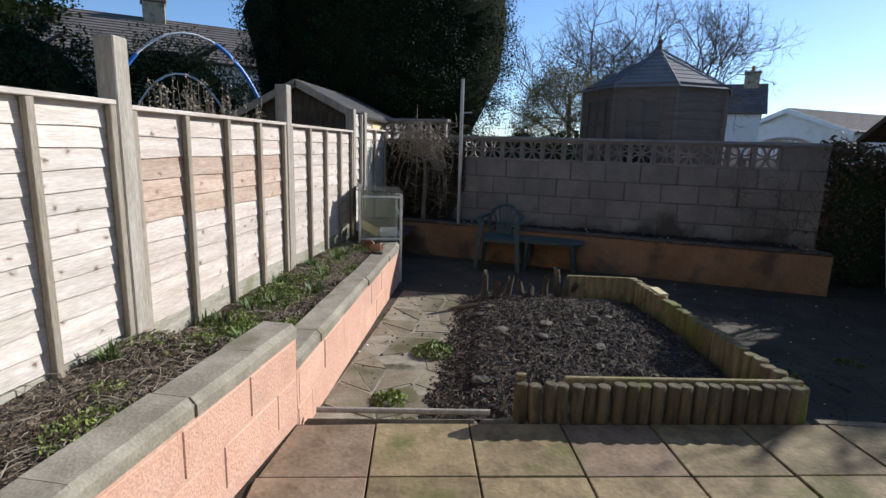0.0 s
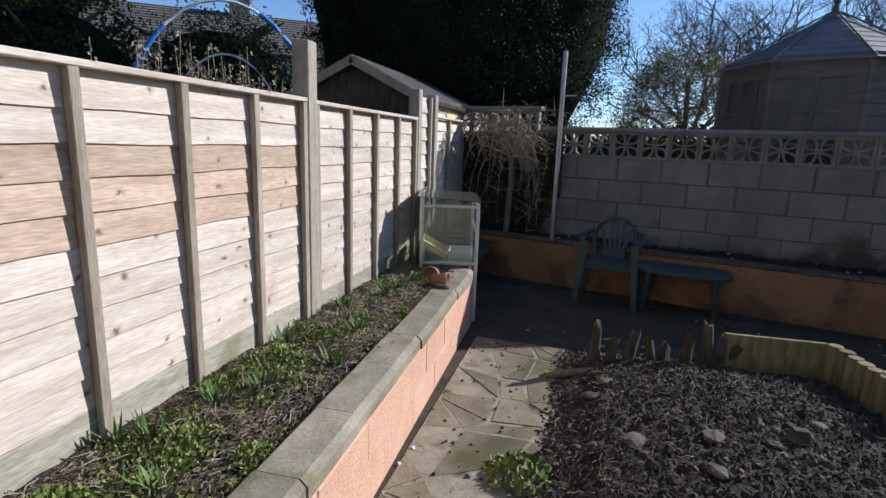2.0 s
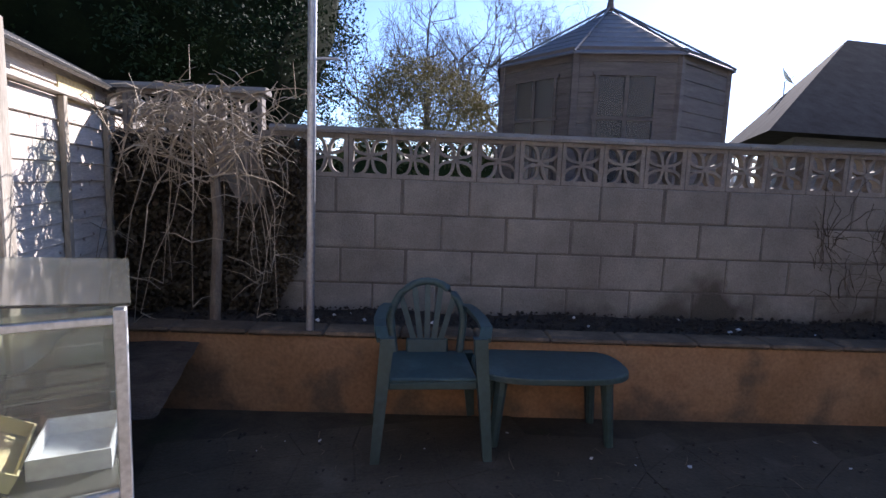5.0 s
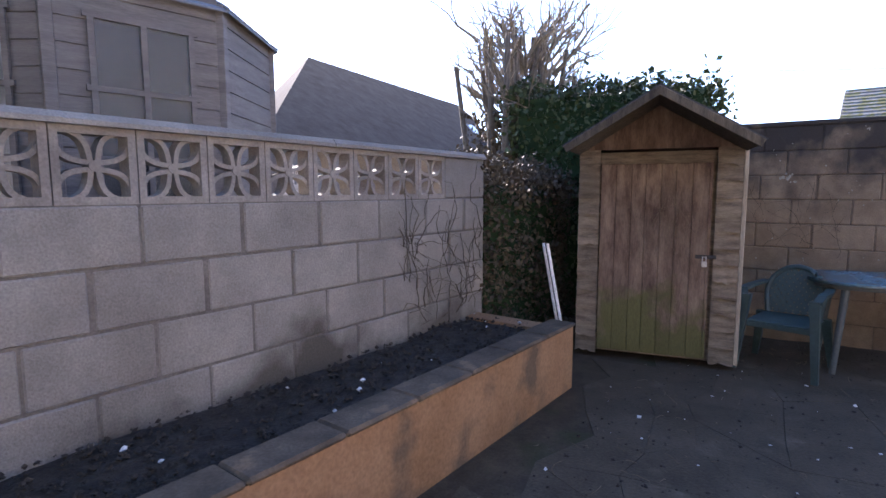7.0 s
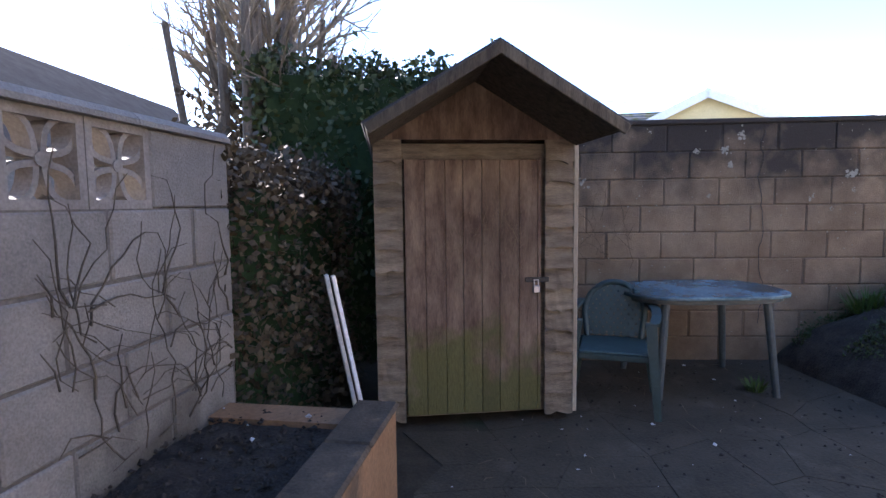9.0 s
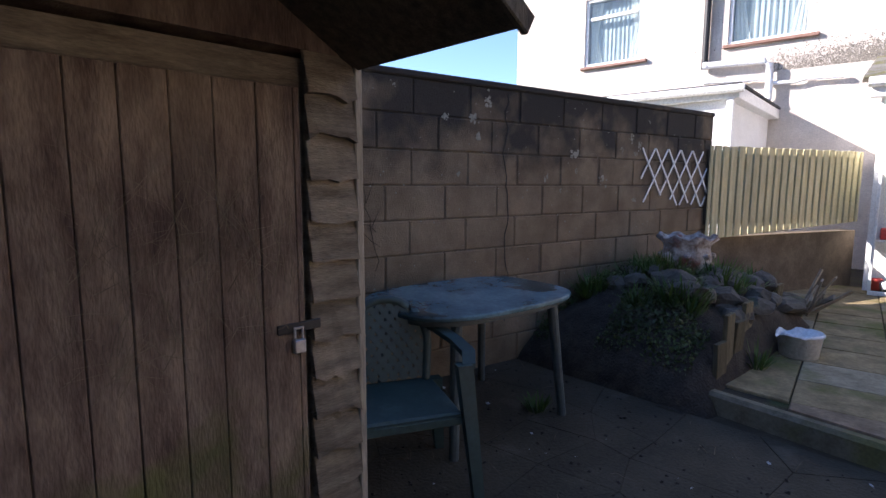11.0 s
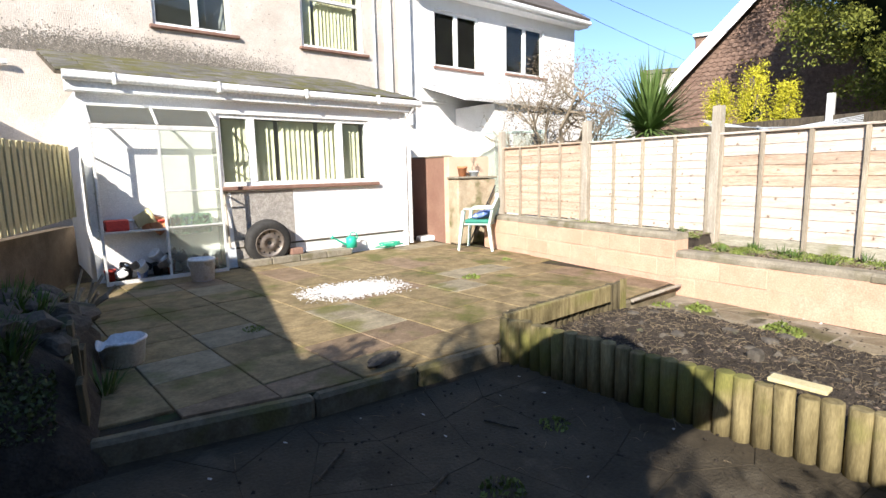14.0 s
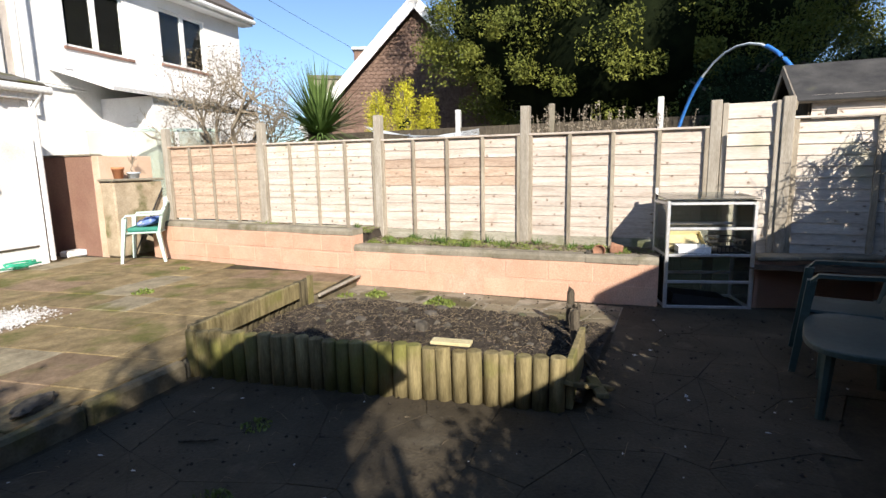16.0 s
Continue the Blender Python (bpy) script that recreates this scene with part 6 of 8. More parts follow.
for i in range(16):
    x, y = rst.uniform(-0.35, 1.05), rst.uniform(4.0, 6.1)
    bm = bmesh.new()
    bmesh.ops.create_icosphere(bm, subdivisions=2, radius=1)
    k = rst.uniform(0.022, 0.05)
    for v in bm.verts:
        f = 1 + 0.4 * noise.noise(v.co * 1.5 + Vector((0, i, 0)))
        v.co = Vector((v.co.x * k * 1.3 * f, v.co.y * k * f, v.co.z * k * 0.45 * f))
    o = part("bed_stone", bm, M_ROCK)
    o.matrix_basis = Matrix.Translation((x, y, mound(x, y) + k * 0.25)) @ Matrix.Rotation(rst.uniform(0, 6), 4, "Z")
    tagged(o, "grey-brown stone half sunk in the dark bed soil", "stone", "stones in the log bed")


# weeping bare shrub in the corner
def weeper():
    rng = random.Random(17)
    t = thing("weeping_shrub", Matrix.Translation((-1.36, 8.78, 0.36)), "bare weeping shrub with arching pale twigs before the block wall", "shrub")
    vs, fs = [], []
    tube(vs, fs, [Vector((0, 0, 0)), Vector((0.03, 0.02, 0.7)), Vector((0, 0, 1.35))], 0.035, 0.025, 8)
    pymesh("trunk", vs, fs, M_BARK, t)
    vs, fs = [], []
    for i in range(62):
        a = rng.uniform(0, 6.28)
        out = rng.uniform(0.25, 0.68)
        z0 = rng.uniform(0.95, 1.35)
        pk = rng.uniform(0.05, 0.32)
        end = rng.uniform(0.65, 1.35) if i % 3 else rng.uniform(-0.1, 0.3)
        pts = []
        wx, wy = rng.gauss(0, 0.05), rng.gauss(0, 0.05)
        for k in range(9):
            u = k / 8
            z = z0 + pk * math.sin(min(u * 2.2, 1.57)) - (z0 - end) * max(0, u - 0.35) ** 1.6 * 1.9
            rr = out * (1 - (1 - u) ** 1.7)
            pts.append(Vector((math.cos(a) * rr + wx * math.sin(u * 7) + rng.gauss(0, 0.012), math.sin(a) * rr * 0.62 + wy * math.sin(u * 6) + rng.gauss(0, 0.012), max(z, 0.02))))
        tube(vs, fs, pts, 0.007, 0.002, 4)
        for k in range(7):
            j = rng.randint(2, 8)
            d = Vector((rng.gauss(0, 1), rng.gauss(0, 0.7), rng.gauss(-0.3, 0.8))).normalized() * rng.uniform(0.06, 0.26)
            tube(vs, fs, [pts[j], pts[j] + d * 0.5 + Vector((0, 0, 0.02)), pts[j] + d], 0.004, 0.002, 3)
    pymesh("branch_crown", vs, fs, M_TWIG, t, kind="stuff")


weeper()
ri = np.random.default_rng(90)
ivx, ivz = ri.uniform(-1.0, 0.3, 14000), ri.uniform(0.42, 1.62, 14000)
ivy = thing("wall_ivy", BACK, "dark dead-looking ivy matted over the corner of the block wall", "creeper")
leafy("leaves", [(a, -0.03 - abs(d), b) for a, b, d in zip(ivx, ivz, ri.normal(0, 0.07, 14000)) if nz(a, b, 2.0, 9) > -0.28 + 0.5 * max(0, a - 0.1) + 0.35 * max(0, b - 1.1)], 0.02, M_CREEPER, ivy, 91, 0.6, kind="stuff")
pole = thing("clothes_pole", Matrix.Translation((-0.81, 8.45, -0.02)), "tall slim grey metal clothes pole standing by the ochre wall", "pole")
part("shaft", rod(bmesh.new(), (0.02, 0, 0), (0.02, -0.1, 2.46), 0.024, n=14), M_STEEL, pole)
part("hook", rod(bmesh.new(), (0.0, -0.08, 2.02), (0.16, -0.08, 2.03), 0.008, n=6), M_STEEL, pole)

# ---- rockery ----
def rock_z(x, y):
    u, v = (x - 4.74) / 0.78, (y - 2.85) / 1.25
    c = max(0.0, 1 - abs(u) ** 3) * max(0.0, 1 - abs(v) ** 2.6)
    return -0.02 + 0.62 * c ** 0.6 + 0.05 * nz(x, y, 3)


mz = soil_grid("soil_rockery", Matrix.Translation((3.96, 1.45, 0)), 1.5, 2.7, 40, 70, lambda x, y: rock_z(x + 3.96, y + 1.45), M_SOIL)
rr = random.Random(12)
for i in range(95):
    x, y = 4.12 + 0.9 * rr.random() ** 1.6, rr.uniform(1.6, 3.4)
    s = rr.uniform(0.05, 0.14)
    z = rock_z(x, y)
    if z < 0.02:
        continue
    bm = bmesh.new()
    bmesh.ops.create_icosphere(bm, subdivisions=2, radius=1)
    sx, sy, sz = s * rr.uniform(0.8, 1.4), s * rr.uniform(0.7, 1.2), s * rr.uniform(0.45, 0.8)
    for v in bm.verts:
        k = 1 + 0.35 * noise.noise(v.co * 1.6 + Vector((i, 0, 0)))
        v.co = Vector((v.co.x * sx * k, v.co.y * sy * k, v.co.z * sz * k))
    o = part("rock", bm, M_ROCK)
    o.matrix_basis = Matrix.Translation((x, y, z + sz * 0.4)) @ Matrix.Rotation(rr.uniform(0, 6), 4, "Z")
    tagged(o, "rough grey-brown rock bedded in the rockery soil", "rock", "rocks of the rockery")
for i in range(64):
    x, y = rr.uniform(4.3, 5.25), rr.uniform(1.6, 3.6)
    z = rock_z(x, y)
    if z > 0.25:
        tuft("grass_tuft", x, y, z - 0.01, 50, 0.09, rr.uniform(0.12, 0.24), M_GRASS, 300 + i, "tuft of long green grass on the rockery", "grass", 0.006, "grass tufts on the rockery")
rk = np.random.default_rng(71)
cx, cy = rk.uniform(4.15, 5.35, 9000), rk.uniform(2.9, 4.0, 9000)
dark = thing("trailing_creeper", Matrix.Identity(4), "dark trailing creeper hanging over the end of the rockery", "creeper")
leafy("leaves", [(a, b, rock_z(a, b) + abs(d)) for a, b, d in zip(cx, cy, rk.normal(0, 0.05, 9000)) if rock_z(a, b) > 0.08 and nz(a, b, 2.5, 4) > -0.05], 0.013, M_IVY, dark, 72, 0.6, kind="stuff")
for i in range(13):
    t = i / 12
    x, y = 4.04 + 0.2 * t, 3.78 - 1.9 * t
    h = (0.50 if i % 3 else 0.38) + 0.04 * math.sin(i * 2.1)
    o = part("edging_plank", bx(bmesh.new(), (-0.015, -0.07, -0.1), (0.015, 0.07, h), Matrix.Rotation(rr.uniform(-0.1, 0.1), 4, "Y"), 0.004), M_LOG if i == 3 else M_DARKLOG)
    o.matrix_basis = Matrix.Translation((x, y, 0)) @ Matrix.Rotation(rr.uniform(-0.1, 0.1), 4, "Z")
    tagged(o, "upright weathered plank holding back the rockery soil", "edging plank", "planks edging the rockery")
for i in range(9):
    bm = bx(bmesh.new(), (-0.008, -0.03, 0), (0.008, 0.03, rr.uniform(0.3, 0.5)), Matrix.Rotation(rr.uniform(-0.9, 0.9), 4, "X") @ Matrix.Rotation(-rr.uniform(0.2, 0.8), 4, "Y"), 0.002)
    o = part("split_wood", bm, M_TWIG)
    o.matrix_basis = Matrix.Translation((4.22 + rr.uniform(-0.08, 0.05), 1.2 + rr.uniform(-0.1, 0.15), 0.11))
    tagged(o, "pale split wood stick in a heap by the rockery", "wood stick", "heap of split wood")

urn = thing("stone_planter", Matrix.Translation((4.72, 2.75, 0.60)) @ Matrix.Diagonal((1.2, 1.2, 1.0, 1)), "weathered cast stone planter with a wavy rim and lichen", "planter")
bm = bmesh.new()
prof = [(0.0, 0), (0.10, 0.0), (0.12, 0.02), (0.15, 0.09), (0.165, 0.16), (0.15, 0.23), (0.15, 0.26), (0.20, 0.33), (0.185, 0.335), (0.13, 0.27), (0.0, 0.27)]
lathe(bm, prof, 28)
for v in bm.verts:
    a = math.atan2(v.co.y, v.co.x)
    if v.co.z > 0.3:
        v.co.z += 0.022 * math.cos(8 * a)
    k = 1 + 0.06 * math.cos(8 * a) * (0.05 < v.co.z < 0.3) + 0.05 * noise.noise(v.co * 25)
    v.co.x, v.co.y = v.co.x * k, v.co.y * k
smooth(part("body", bm, M_URN, urn))
for a in (0.4, 1.2, 2.0, 2.8, 3.6, 4.4, 5.2, 6.0):
    bm = bmesh.new()
    bmesh.ops.create_icosphere(bm, subdivisions=2, radius=0.022, matrix=Matrix.Translation((0.165 * math.cos(a), 0.165 * math.sin(a), 0.18)))
    for v in bm.verts:
        v.co += Vector((0, 0, 0.02 * noise.noise(v.co * 40)))
    part("ornament", bm, M_URN, urn)

# white expanding trellis on the wall
tre = thing("wall_trellis", WA @ Matrix.Translation((4.22, -0.02, 1.12)), "small white expanding diamond trellis hung on the block wall", "trellis")
for k in range(-2, 7):
    for sg in (1, -1):
        x0 = 0.2 * k
        pts = []
        for s in np.linspace(0, 1, 30):
            x = x0 + sg * s * 0.40
            z = s * 0.56
            if 0.0 <= x <= 1.14 and z > 0.18 * (1 - x) * (1 if k % 3 else 0.4):
                pts.append((x, z))
        if len(pts) > 4:
            (xa, za), (xb, zb) = pts[0], pts[-1]
            d = Vector((xb - xa, 0, zb - za))
            if d.length < 0.12:
                continue
            m = Matrix.Translation((xa, 0.004 * sg, za)) @ Matrix.Rotation(-math.atan2(zb - za, xb - xa), 4, "Y")
            part("lath", bx(bmesh.new(), (0, -0.004, -0.008), (d.length, 0.003, 0.008), m), M_UPVC, tre)

# crack in the east wall
rc = random.Random(2)
pts = [Vector((2.62 + 0.02 * math.sin(k * 0.65) + rc.uniform(-0.025, 0.025) + (0.03 * k / 16), -0.0035, 2.0 - k * 0.06)) for k in range(29)]
vs, fs = [], []
tube(vs, fs, pts, 0.004, 0.0025, 4)
crack = pymesh("crack", vs, fs, M_BLACKPL, wall_east, "dark crack running down the blocks")


# lichen, stains and creepers on the walls
rl = np.random.default_rng(61)


def flecks(name, m, centres, sizes, material, seed, thick=0.003):
    """Flat uneven spots lying on a wall whose front is local y = 0."""
    r = np.random.default_rng(seed)
    vs, fs = [], []
    for (x, z), s in zip(centres, sizes):
        k = len(vs)
        n = 9
        rad = s * r.uniform(0.6, 1.15, n)
        vs += [(x + rad[i] * math.cos(6.283 * i / n), -thick, z + rad[i] * math.sin(6.283 * i / n)) for i in range(n)]
        vs.append((x, -thick * 1.5, z))
        fs += [(k + i, k + (i + 1) % n, k + n) for i in range(n)]
    o = pymesh(name, vs, fs, material, kind="stuff")
    o.matrix_basis = m
    return o


c, s = [], []
for i in range(18):
    cx, cz, k = rl.uniform(0.8, 4.9), rl.uniform(1.2, 1.98), rl.uniform(0.01, 0.045)
    for j in range(12):
        c.append((cx + rl.normal() * k * 0.6, cz + rl.normal() * k * 0.6))
        s.append(k * rl.uniform(0.15, 0.5))
for i in range(260):
    c.append((rl.uniform(0.2, 5.2), rl.uniform(0.2, 2.02)))
    s.append(rl.uniform(0.003, 0.008))
flecks("wall_lichen", WA, c, s, M_LICHEN, 1)
n = 17000
xs, zs = rl.normal(7.3, 1.3, n), 3.20 + np.abs(rl.normal(0, 0.15, n))
keep = (xs > 4.9) & (xs < 10.2) & (zs < 3.62)
flecks("render_stain", HOU, list(zip(xs[keep], zs[keep])), rl.uniform(0.004, 0.011, int(keep.sum())), M_STAIN, 2, 0.004)
n = 900
xs, zs = rl.uniform(0.1, 12.5, n), rl.uniform(3.2, 5.7, n)
flecks("render_specks", HOU, list(zip(xs, zs)), rl.uniform(0.004, 0.012, n), M_STAIN, 3, 0.004)


def creeper(name, m, x0, x1, z0, z1, n, seed, label, material, r=0.004, y=-0.012):
    rg2 = random.Random(seed)
    t = thing(name, m, label, "creeper")
    vs, fs = [], []
    for i in range(n):
        x, z = rg2.uniform(x0, x1), rg2.uniform(z0, z0 + 0.5 * (z1 - z0))
        a = rg2.uniform(0.5, 2.6)
        pts = []
        for k in range(rg2.randint(5, 11)):
            pts.append(Vector((x, y + rg2.uniform(-0.02, 0.005), z)))
            a += rg2.gauss(0, 0.45)
            x, z = x + 0.07 * math.cos(a), z + 0.07 * math.sin(a)
            if not (x0 < x < x1 and z0 < z < z1):
                break
        if len(pts) > 2:
            tube(vs, fs, pts, r * rg2.uniform(0.5, 1.2), r * 0.4, 4)
    pymesh("stem_net", vs, fs, material, t, kind="stuff")


creeper("wall_creeper", BACK, 3.9, 4.92, 0.5, 1.7, 60, 5, "dead creeper stems on the end of the block wall", M_DARKWOOD)
creeper("shed_creeper", line_frame(4.375, 7.45, 0.03, -1.23, 0.05) @ Matrix.Translation((0, -0.025, 0)), 0.35, 1.0, 0.75, 1.6, 90, 6, "thin pale dead creeper stems on the shed door", M_STRAW, 0.0012, -0.004)
creeper("wall_creeper", WA, 0.5, 1.6, 0.8, 2.0, 26, 8, "thin dead creeper hanging on the stained block wall", M_CREEPER, 0.003)

# litter on the lower paving
def floor_keep(x, y):
    return y < 8.0 - 0.25 * x and y > 4.1 + (0.1 if x > 3 else 0) and not (x < bed_x(y) + 0.08 and y < 6.5 and x > -0.65) and x > -1.3 and x < 5.4


clods("floor_crumbs", spread(2600, -1.3, 5.4, 3.6, 8.2, lambda x, y: 0.002, 21, floor_keep), 0.007, M_SOIL, 22)
clods("floor_chips", spread(170, -1.3, 5.4, 3.6, 8.2, lambda x, y: 0.003, 23, floor_keep), 0.009, M_ASH, 24, 0.35)
straws("floor_straw", spread(420, -1.3, 5.4, 3.6, 8.2, lambda x, y: 0.003, 25, floor_keep), 0.07, M_STRAW, 26)
for i, (x, y, a, L) in enumerate([(2.75, 5.0, 0.4, 0.16), (2.2, 4.75, 1.9, 0.2), (3.1, 4.6, 0.7, 0.3), (1.95, 7.0, 0.5, 0.18)]):
    o = part("fallen_stick", rod(bmesh.new(), (-L / 2, 0, 0.01), (L / 2, 0.02, 0.014), 0.007, 0.005, 6), M_DARKWOOD)
    o.matrix_basis = Matrix.Translation((x, y, 0)) @ Matrix.Rotation(a, 4, "Z")
    tagged(o, "short dark broken stick lying on the paving", "stick", "sticks on the paving")
bm = bmesh.new()
bmesh.ops.create_icosphere(bm, subdivisions=3, radius=1)
for v in bm.verts:
    v.co = Vector((v.co.x * 0.15, v.co.y * 0.07, v.co.z * 0.035)) * (1 + 0.3 * noise.noise(v.co * 2.2))
o = part("flat_stone", bm, M_ROCK)
o.matrix_basis = Matrix.Translation((2.42, 3.8, 0.14)) @ Matrix.Rotation(0.5, 4, "Z")
tagged(o, "flat brown broken stone lying on the patio edge", "stone")
tuft("grass_tuft", 4.72, 4.75, 0.0, 60, 0.05, 0.11, M_GRASS, 777, "small green weed tuft by the table leg", "grass", 0.006)
tuft("grass_tuft", 3.98, 3.3, 0.115, 60, 0.06, 0.2, M_GRASS, 778, "tuft of green grass beside the rockery boards", "grass", 0.005)

# ---- plastic garden furniture ----
def chair(m, material, label, back="slats", cushion=False):
    """A one-piece plastic armchair; it faces local -y."""
    c = thing("garden_chair", m, label, "garden chair")
    w, d, hs, hb = 0.50, 0.44, 0.42, 0.80
    bm = bmesh.new()
    bx(bm, (-w / 2 + 0.03, -d / 2, hs - 0.025), (w / 2 - 0.03, d / 2, hs), None, 0.01)
    bx(bm, (-w / 2 + 0.03, -d / 2, hs - 0.06), (w / 2 - 0.03, -d / 2 + 0.02, hs - 0.02), None, 0.006)
    part("seat", bm, material, c)
    for sx in (-1, 1):
        for sy in (-1, 1):
            bm = bmesh.new()
            x0, y0 = sx * (w / 2 - 0.02), sy * (d / 2 - 0.02)
            x1, y1 = sx * (w / 2 + 0.03), sy * (d / 2 + 0.05)
            n = 6
            rows = []
            for k in range(n + 1):
                u = k / n
                z = (hs + (0.2 if sy < 0 else 0.0)) * (1 - u)
                cx, cy = x0 + (x1 - x0) * u, y0 + (y1 - y0) * u
                h = 0.034 - 0.012 * u
                rows.append([bm.verts.new((cx + a * h, cy + b * h * 0.8, z)) for a, b in ((-1, -1), (1, -1), (1, 1), (-1, 1))])
            for p, q in zip(rows, rows[1:]):
                for j in range(4):
                    bm.faces.new((p[j], p[(j + 1) % 4], q[(j + 1) % 4], q[j]))
            bm.faces.new(rows[0]), bm.faces.new(rows[-1])
            bmesh.ops.recalc_face_normals(bm, faces=bm.faces)
            part("leg", bm, material, c)
    for sx in (-1, 1):
        bm = bmesh.new()
        pts = [Vector((sx * (w / 2 + 0.0), -d / 2 + 0.01, hs + 0.19)), Vector((sx * (w / 2 + 0.015), -d / 2 + 0.05, hs + 0.235)), Vector((sx * (w / 2 + 0.02), 0, hs + 0.24)), Vector((sx * (w / 2 + 0.0), d / 2 - 0.02, hs + 0.245)), Vector((sx * (w / 2 - 0.03), d / 2 + 0.06, hs + 0.25))]
        rows = []
        for p in pts:
            rows.append([bm.verts.new(p + Vector((a * 0.03, 0, b * 0.012))) for a, b in ((-1, -1), (1, -1), (1, 1), (-1, 1))])
        for p, q in zip(rows, rows[1:]):
            for j in range(4):
                bm.faces.new((p[j], p[(j + 1) % 4], q[(j + 1) % 4], q[j]))
        bm.faces.new(rows[0]), bm.faces.new(rows[-1])
        bmesh.ops.recalc_face_normals(bm, faces=bm.faces)
        part("armrest", bm, material, c)
    tilt = Matrix.Translation((0, d / 2 - 0.02, hs)) @ Matrix.Rotation(-0.24, 4, "X")
    H, hw = hb - hs + 0.02, w / 2 - 0.02
    vs, fs = [], []
    arch = [Vector((hw * 0.92 * math.cos(a) if 0 < a < math.pi else hw * 0.9 * (1 if a <= 0 else -1), 0, 0.16 + (H - 0.16) * math.sin(a))) for a in np.linspace(0, math.pi, 17)]
    arch = [Vector((hw * 0.8, 0, -0.02))] + arch + [Vector((-hw * 0.8, 0, -0.02))]
    tube(vs, fs, arch, 0.022, 0.022, 8)
    fr = pymesh("back_frame", [tuple(tilt @ Vector(v)) for v in vs], fs, material, c)
    smooth(fr)
    if back == "slats":
        bm = bmesh.new()
        for k in range(5):
            u = (k - 2) / 2
            x0, x1 = u * 0.075, u * 0.155
            top = 0.16 + (H - 0.17) * math.sqrt(max(0.0, 1 - (x1 / (hw * 0.92)) ** 2))
            a = math.atan2(x1 - x0, top - 0.06)
            L = math.hypot(x1 - x0, top - 0.06)
            bx(bm, (-0.016, -0.006, 0), (0.016, 0.006, L), tilt @ Matrix.Translation((x0, 0, 0.06)) @ Matrix.Rotation(a, 4, "Y"))
        part("back_slats", bm, material, c, kind="stuff")
        bm = bx(bmesh.new(), (-0.12, -0.012, -0.03), (0.12, 0.012, 0.075), tilt, 0.01)
        part("back_panel", bm, material, c)
    else:
        bm = bmesh.new()
        for k in range(-9, 10):
            for sg in (1, -1):
                pts = []
                for s in np.linspace(-0.3, 0.5, 60):
                    x, z = k * 0.05 + sg * s * 0.75, s
                    inside = z > 0.0 and z < H - 0.01 and abs(x) < hw * 0.88 * (1 if z < 0.16 else math.sqrt(max(0.0, 1 - ((z - 0.16) / (H - 0.16)) ** 2)))
                    if inside:
                        pts.append((x, z))
                if len(pts) > 3:
                    (xa, za), (xb, zb) = pts[0], pts[-1]
                    L = math.hypot(xb - xa, zb - za)
                    bx(bm, (0, -0.004, -0.0145), (L, 0.004, 0.0145), tilt @ Matrix.Translation((xa, 0.001 * sg, za)) @ Matrix.Rotation(-math.atan2(zb - za, xb - xa), 4, "Y"))
        part("lattice_back", bm, material, c)
    return c


def rotz(a):
    return Matrix.Rotation(a, 4, "Z")


chair(Matrix.Translation((-0.18, 7.97, -0.012)) @ rotz(-0.16), M_TEAL, "faded dark green plastic armchair with fan slats by the ochre wall")
chair(Matrix.Translation((4.66, 5.84, -0.012)) @ rotz(-1.98), M_TEAL, "faded green plastic armchair with lattice back beside the table", "lattice")
ch3 = chair(Matrix.Translation((-1.12, 0.08, 0.12)) @ rotz(0.68), M_PALEGREEN, "pale green plastic armchair with cushions on the patio", "lattice")
cu = part("seat_cushion", bx(bmesh.new(), (-0.2, -0.2, 0), (0.2, 0.2, 0.06), Matrix.Translation((-1.12, 0.08, 0.542)) @ rotz(0.68), 0.02), M_GREENFAB)
tagged(cu, "dark green flat cushion on the pale chair", "cushion")
bm = bmesh.new()
bmesh.ops.create_icosphere(bm, subdivisions=3, radius=1)
for v in bm.verts:
    v.co = Vector((v.co.x * 0.21, v.co.y * 0.16, v.co.z * 0.055 + 0.03 * noise.noise(v.co * 2)))
bm.transform(Matrix.Translation((-1.14, 0.12, 0.67)) @ rotz(0.68) @ Matrix.Rotation(0.3, 4, "X"))
cu = smooth(part("cushion", bm, M_BLUEFAB))
tagged(cu, "crumpled blue and white cushion resting on the green one", "cushion")

stool = thing("plastic_side_table", Matrix.Translation((0.46, 7.88, -0.012)) @ rotz(-0.20), "low dark green plastic side table beside the chair", "side table")
bm = rounded_slab(0.42, 0.255, 0.385, 0.42, 3.0, 48, 0.01, 0.0)
part("tabletop", bm, M_TEAL, stool)
for x, y in ((-0.27, -0.13), (0.29, -0.13), (-0.27, 0.14), (0.29, 0.14)):
    part("leg", rod(bmesh.new(), (x, y, 0.39), (x * 1.12, y * 1.12, 0.0), 0.035, 0.024, 8), M_TEAL, stool)

tb = thing("garden_table", Matrix.Translation((4.97, 5.07, -0.012)) @ rotz(1.50), "rounded dark green plastic garden table with sky sheen coloured into its top by the wall", "garden table")




bm = rounded_slab(0.60, 0.42, 0.715, 0.742)
part("tabletop", bm, M_TABLETOP, tb)
bm = rounded_slab(0.56, 0.38, 0.68, 0.7145)
part("apron", bm, M_LEGGREY, tb)
for x in (-0.36, 0.36):
    for y in (-0.30, 0.30):
        part("leg", rod(bmesh.new(), (x, y, 0.68), (x * 1.16, y * 1.18, 0.0), 0.03, 0.024, 10), M_LEGGREY, tb)

# ---- cold frame ----
CF = line_frame(-1.29, 6.85, -0.21, 0.75)
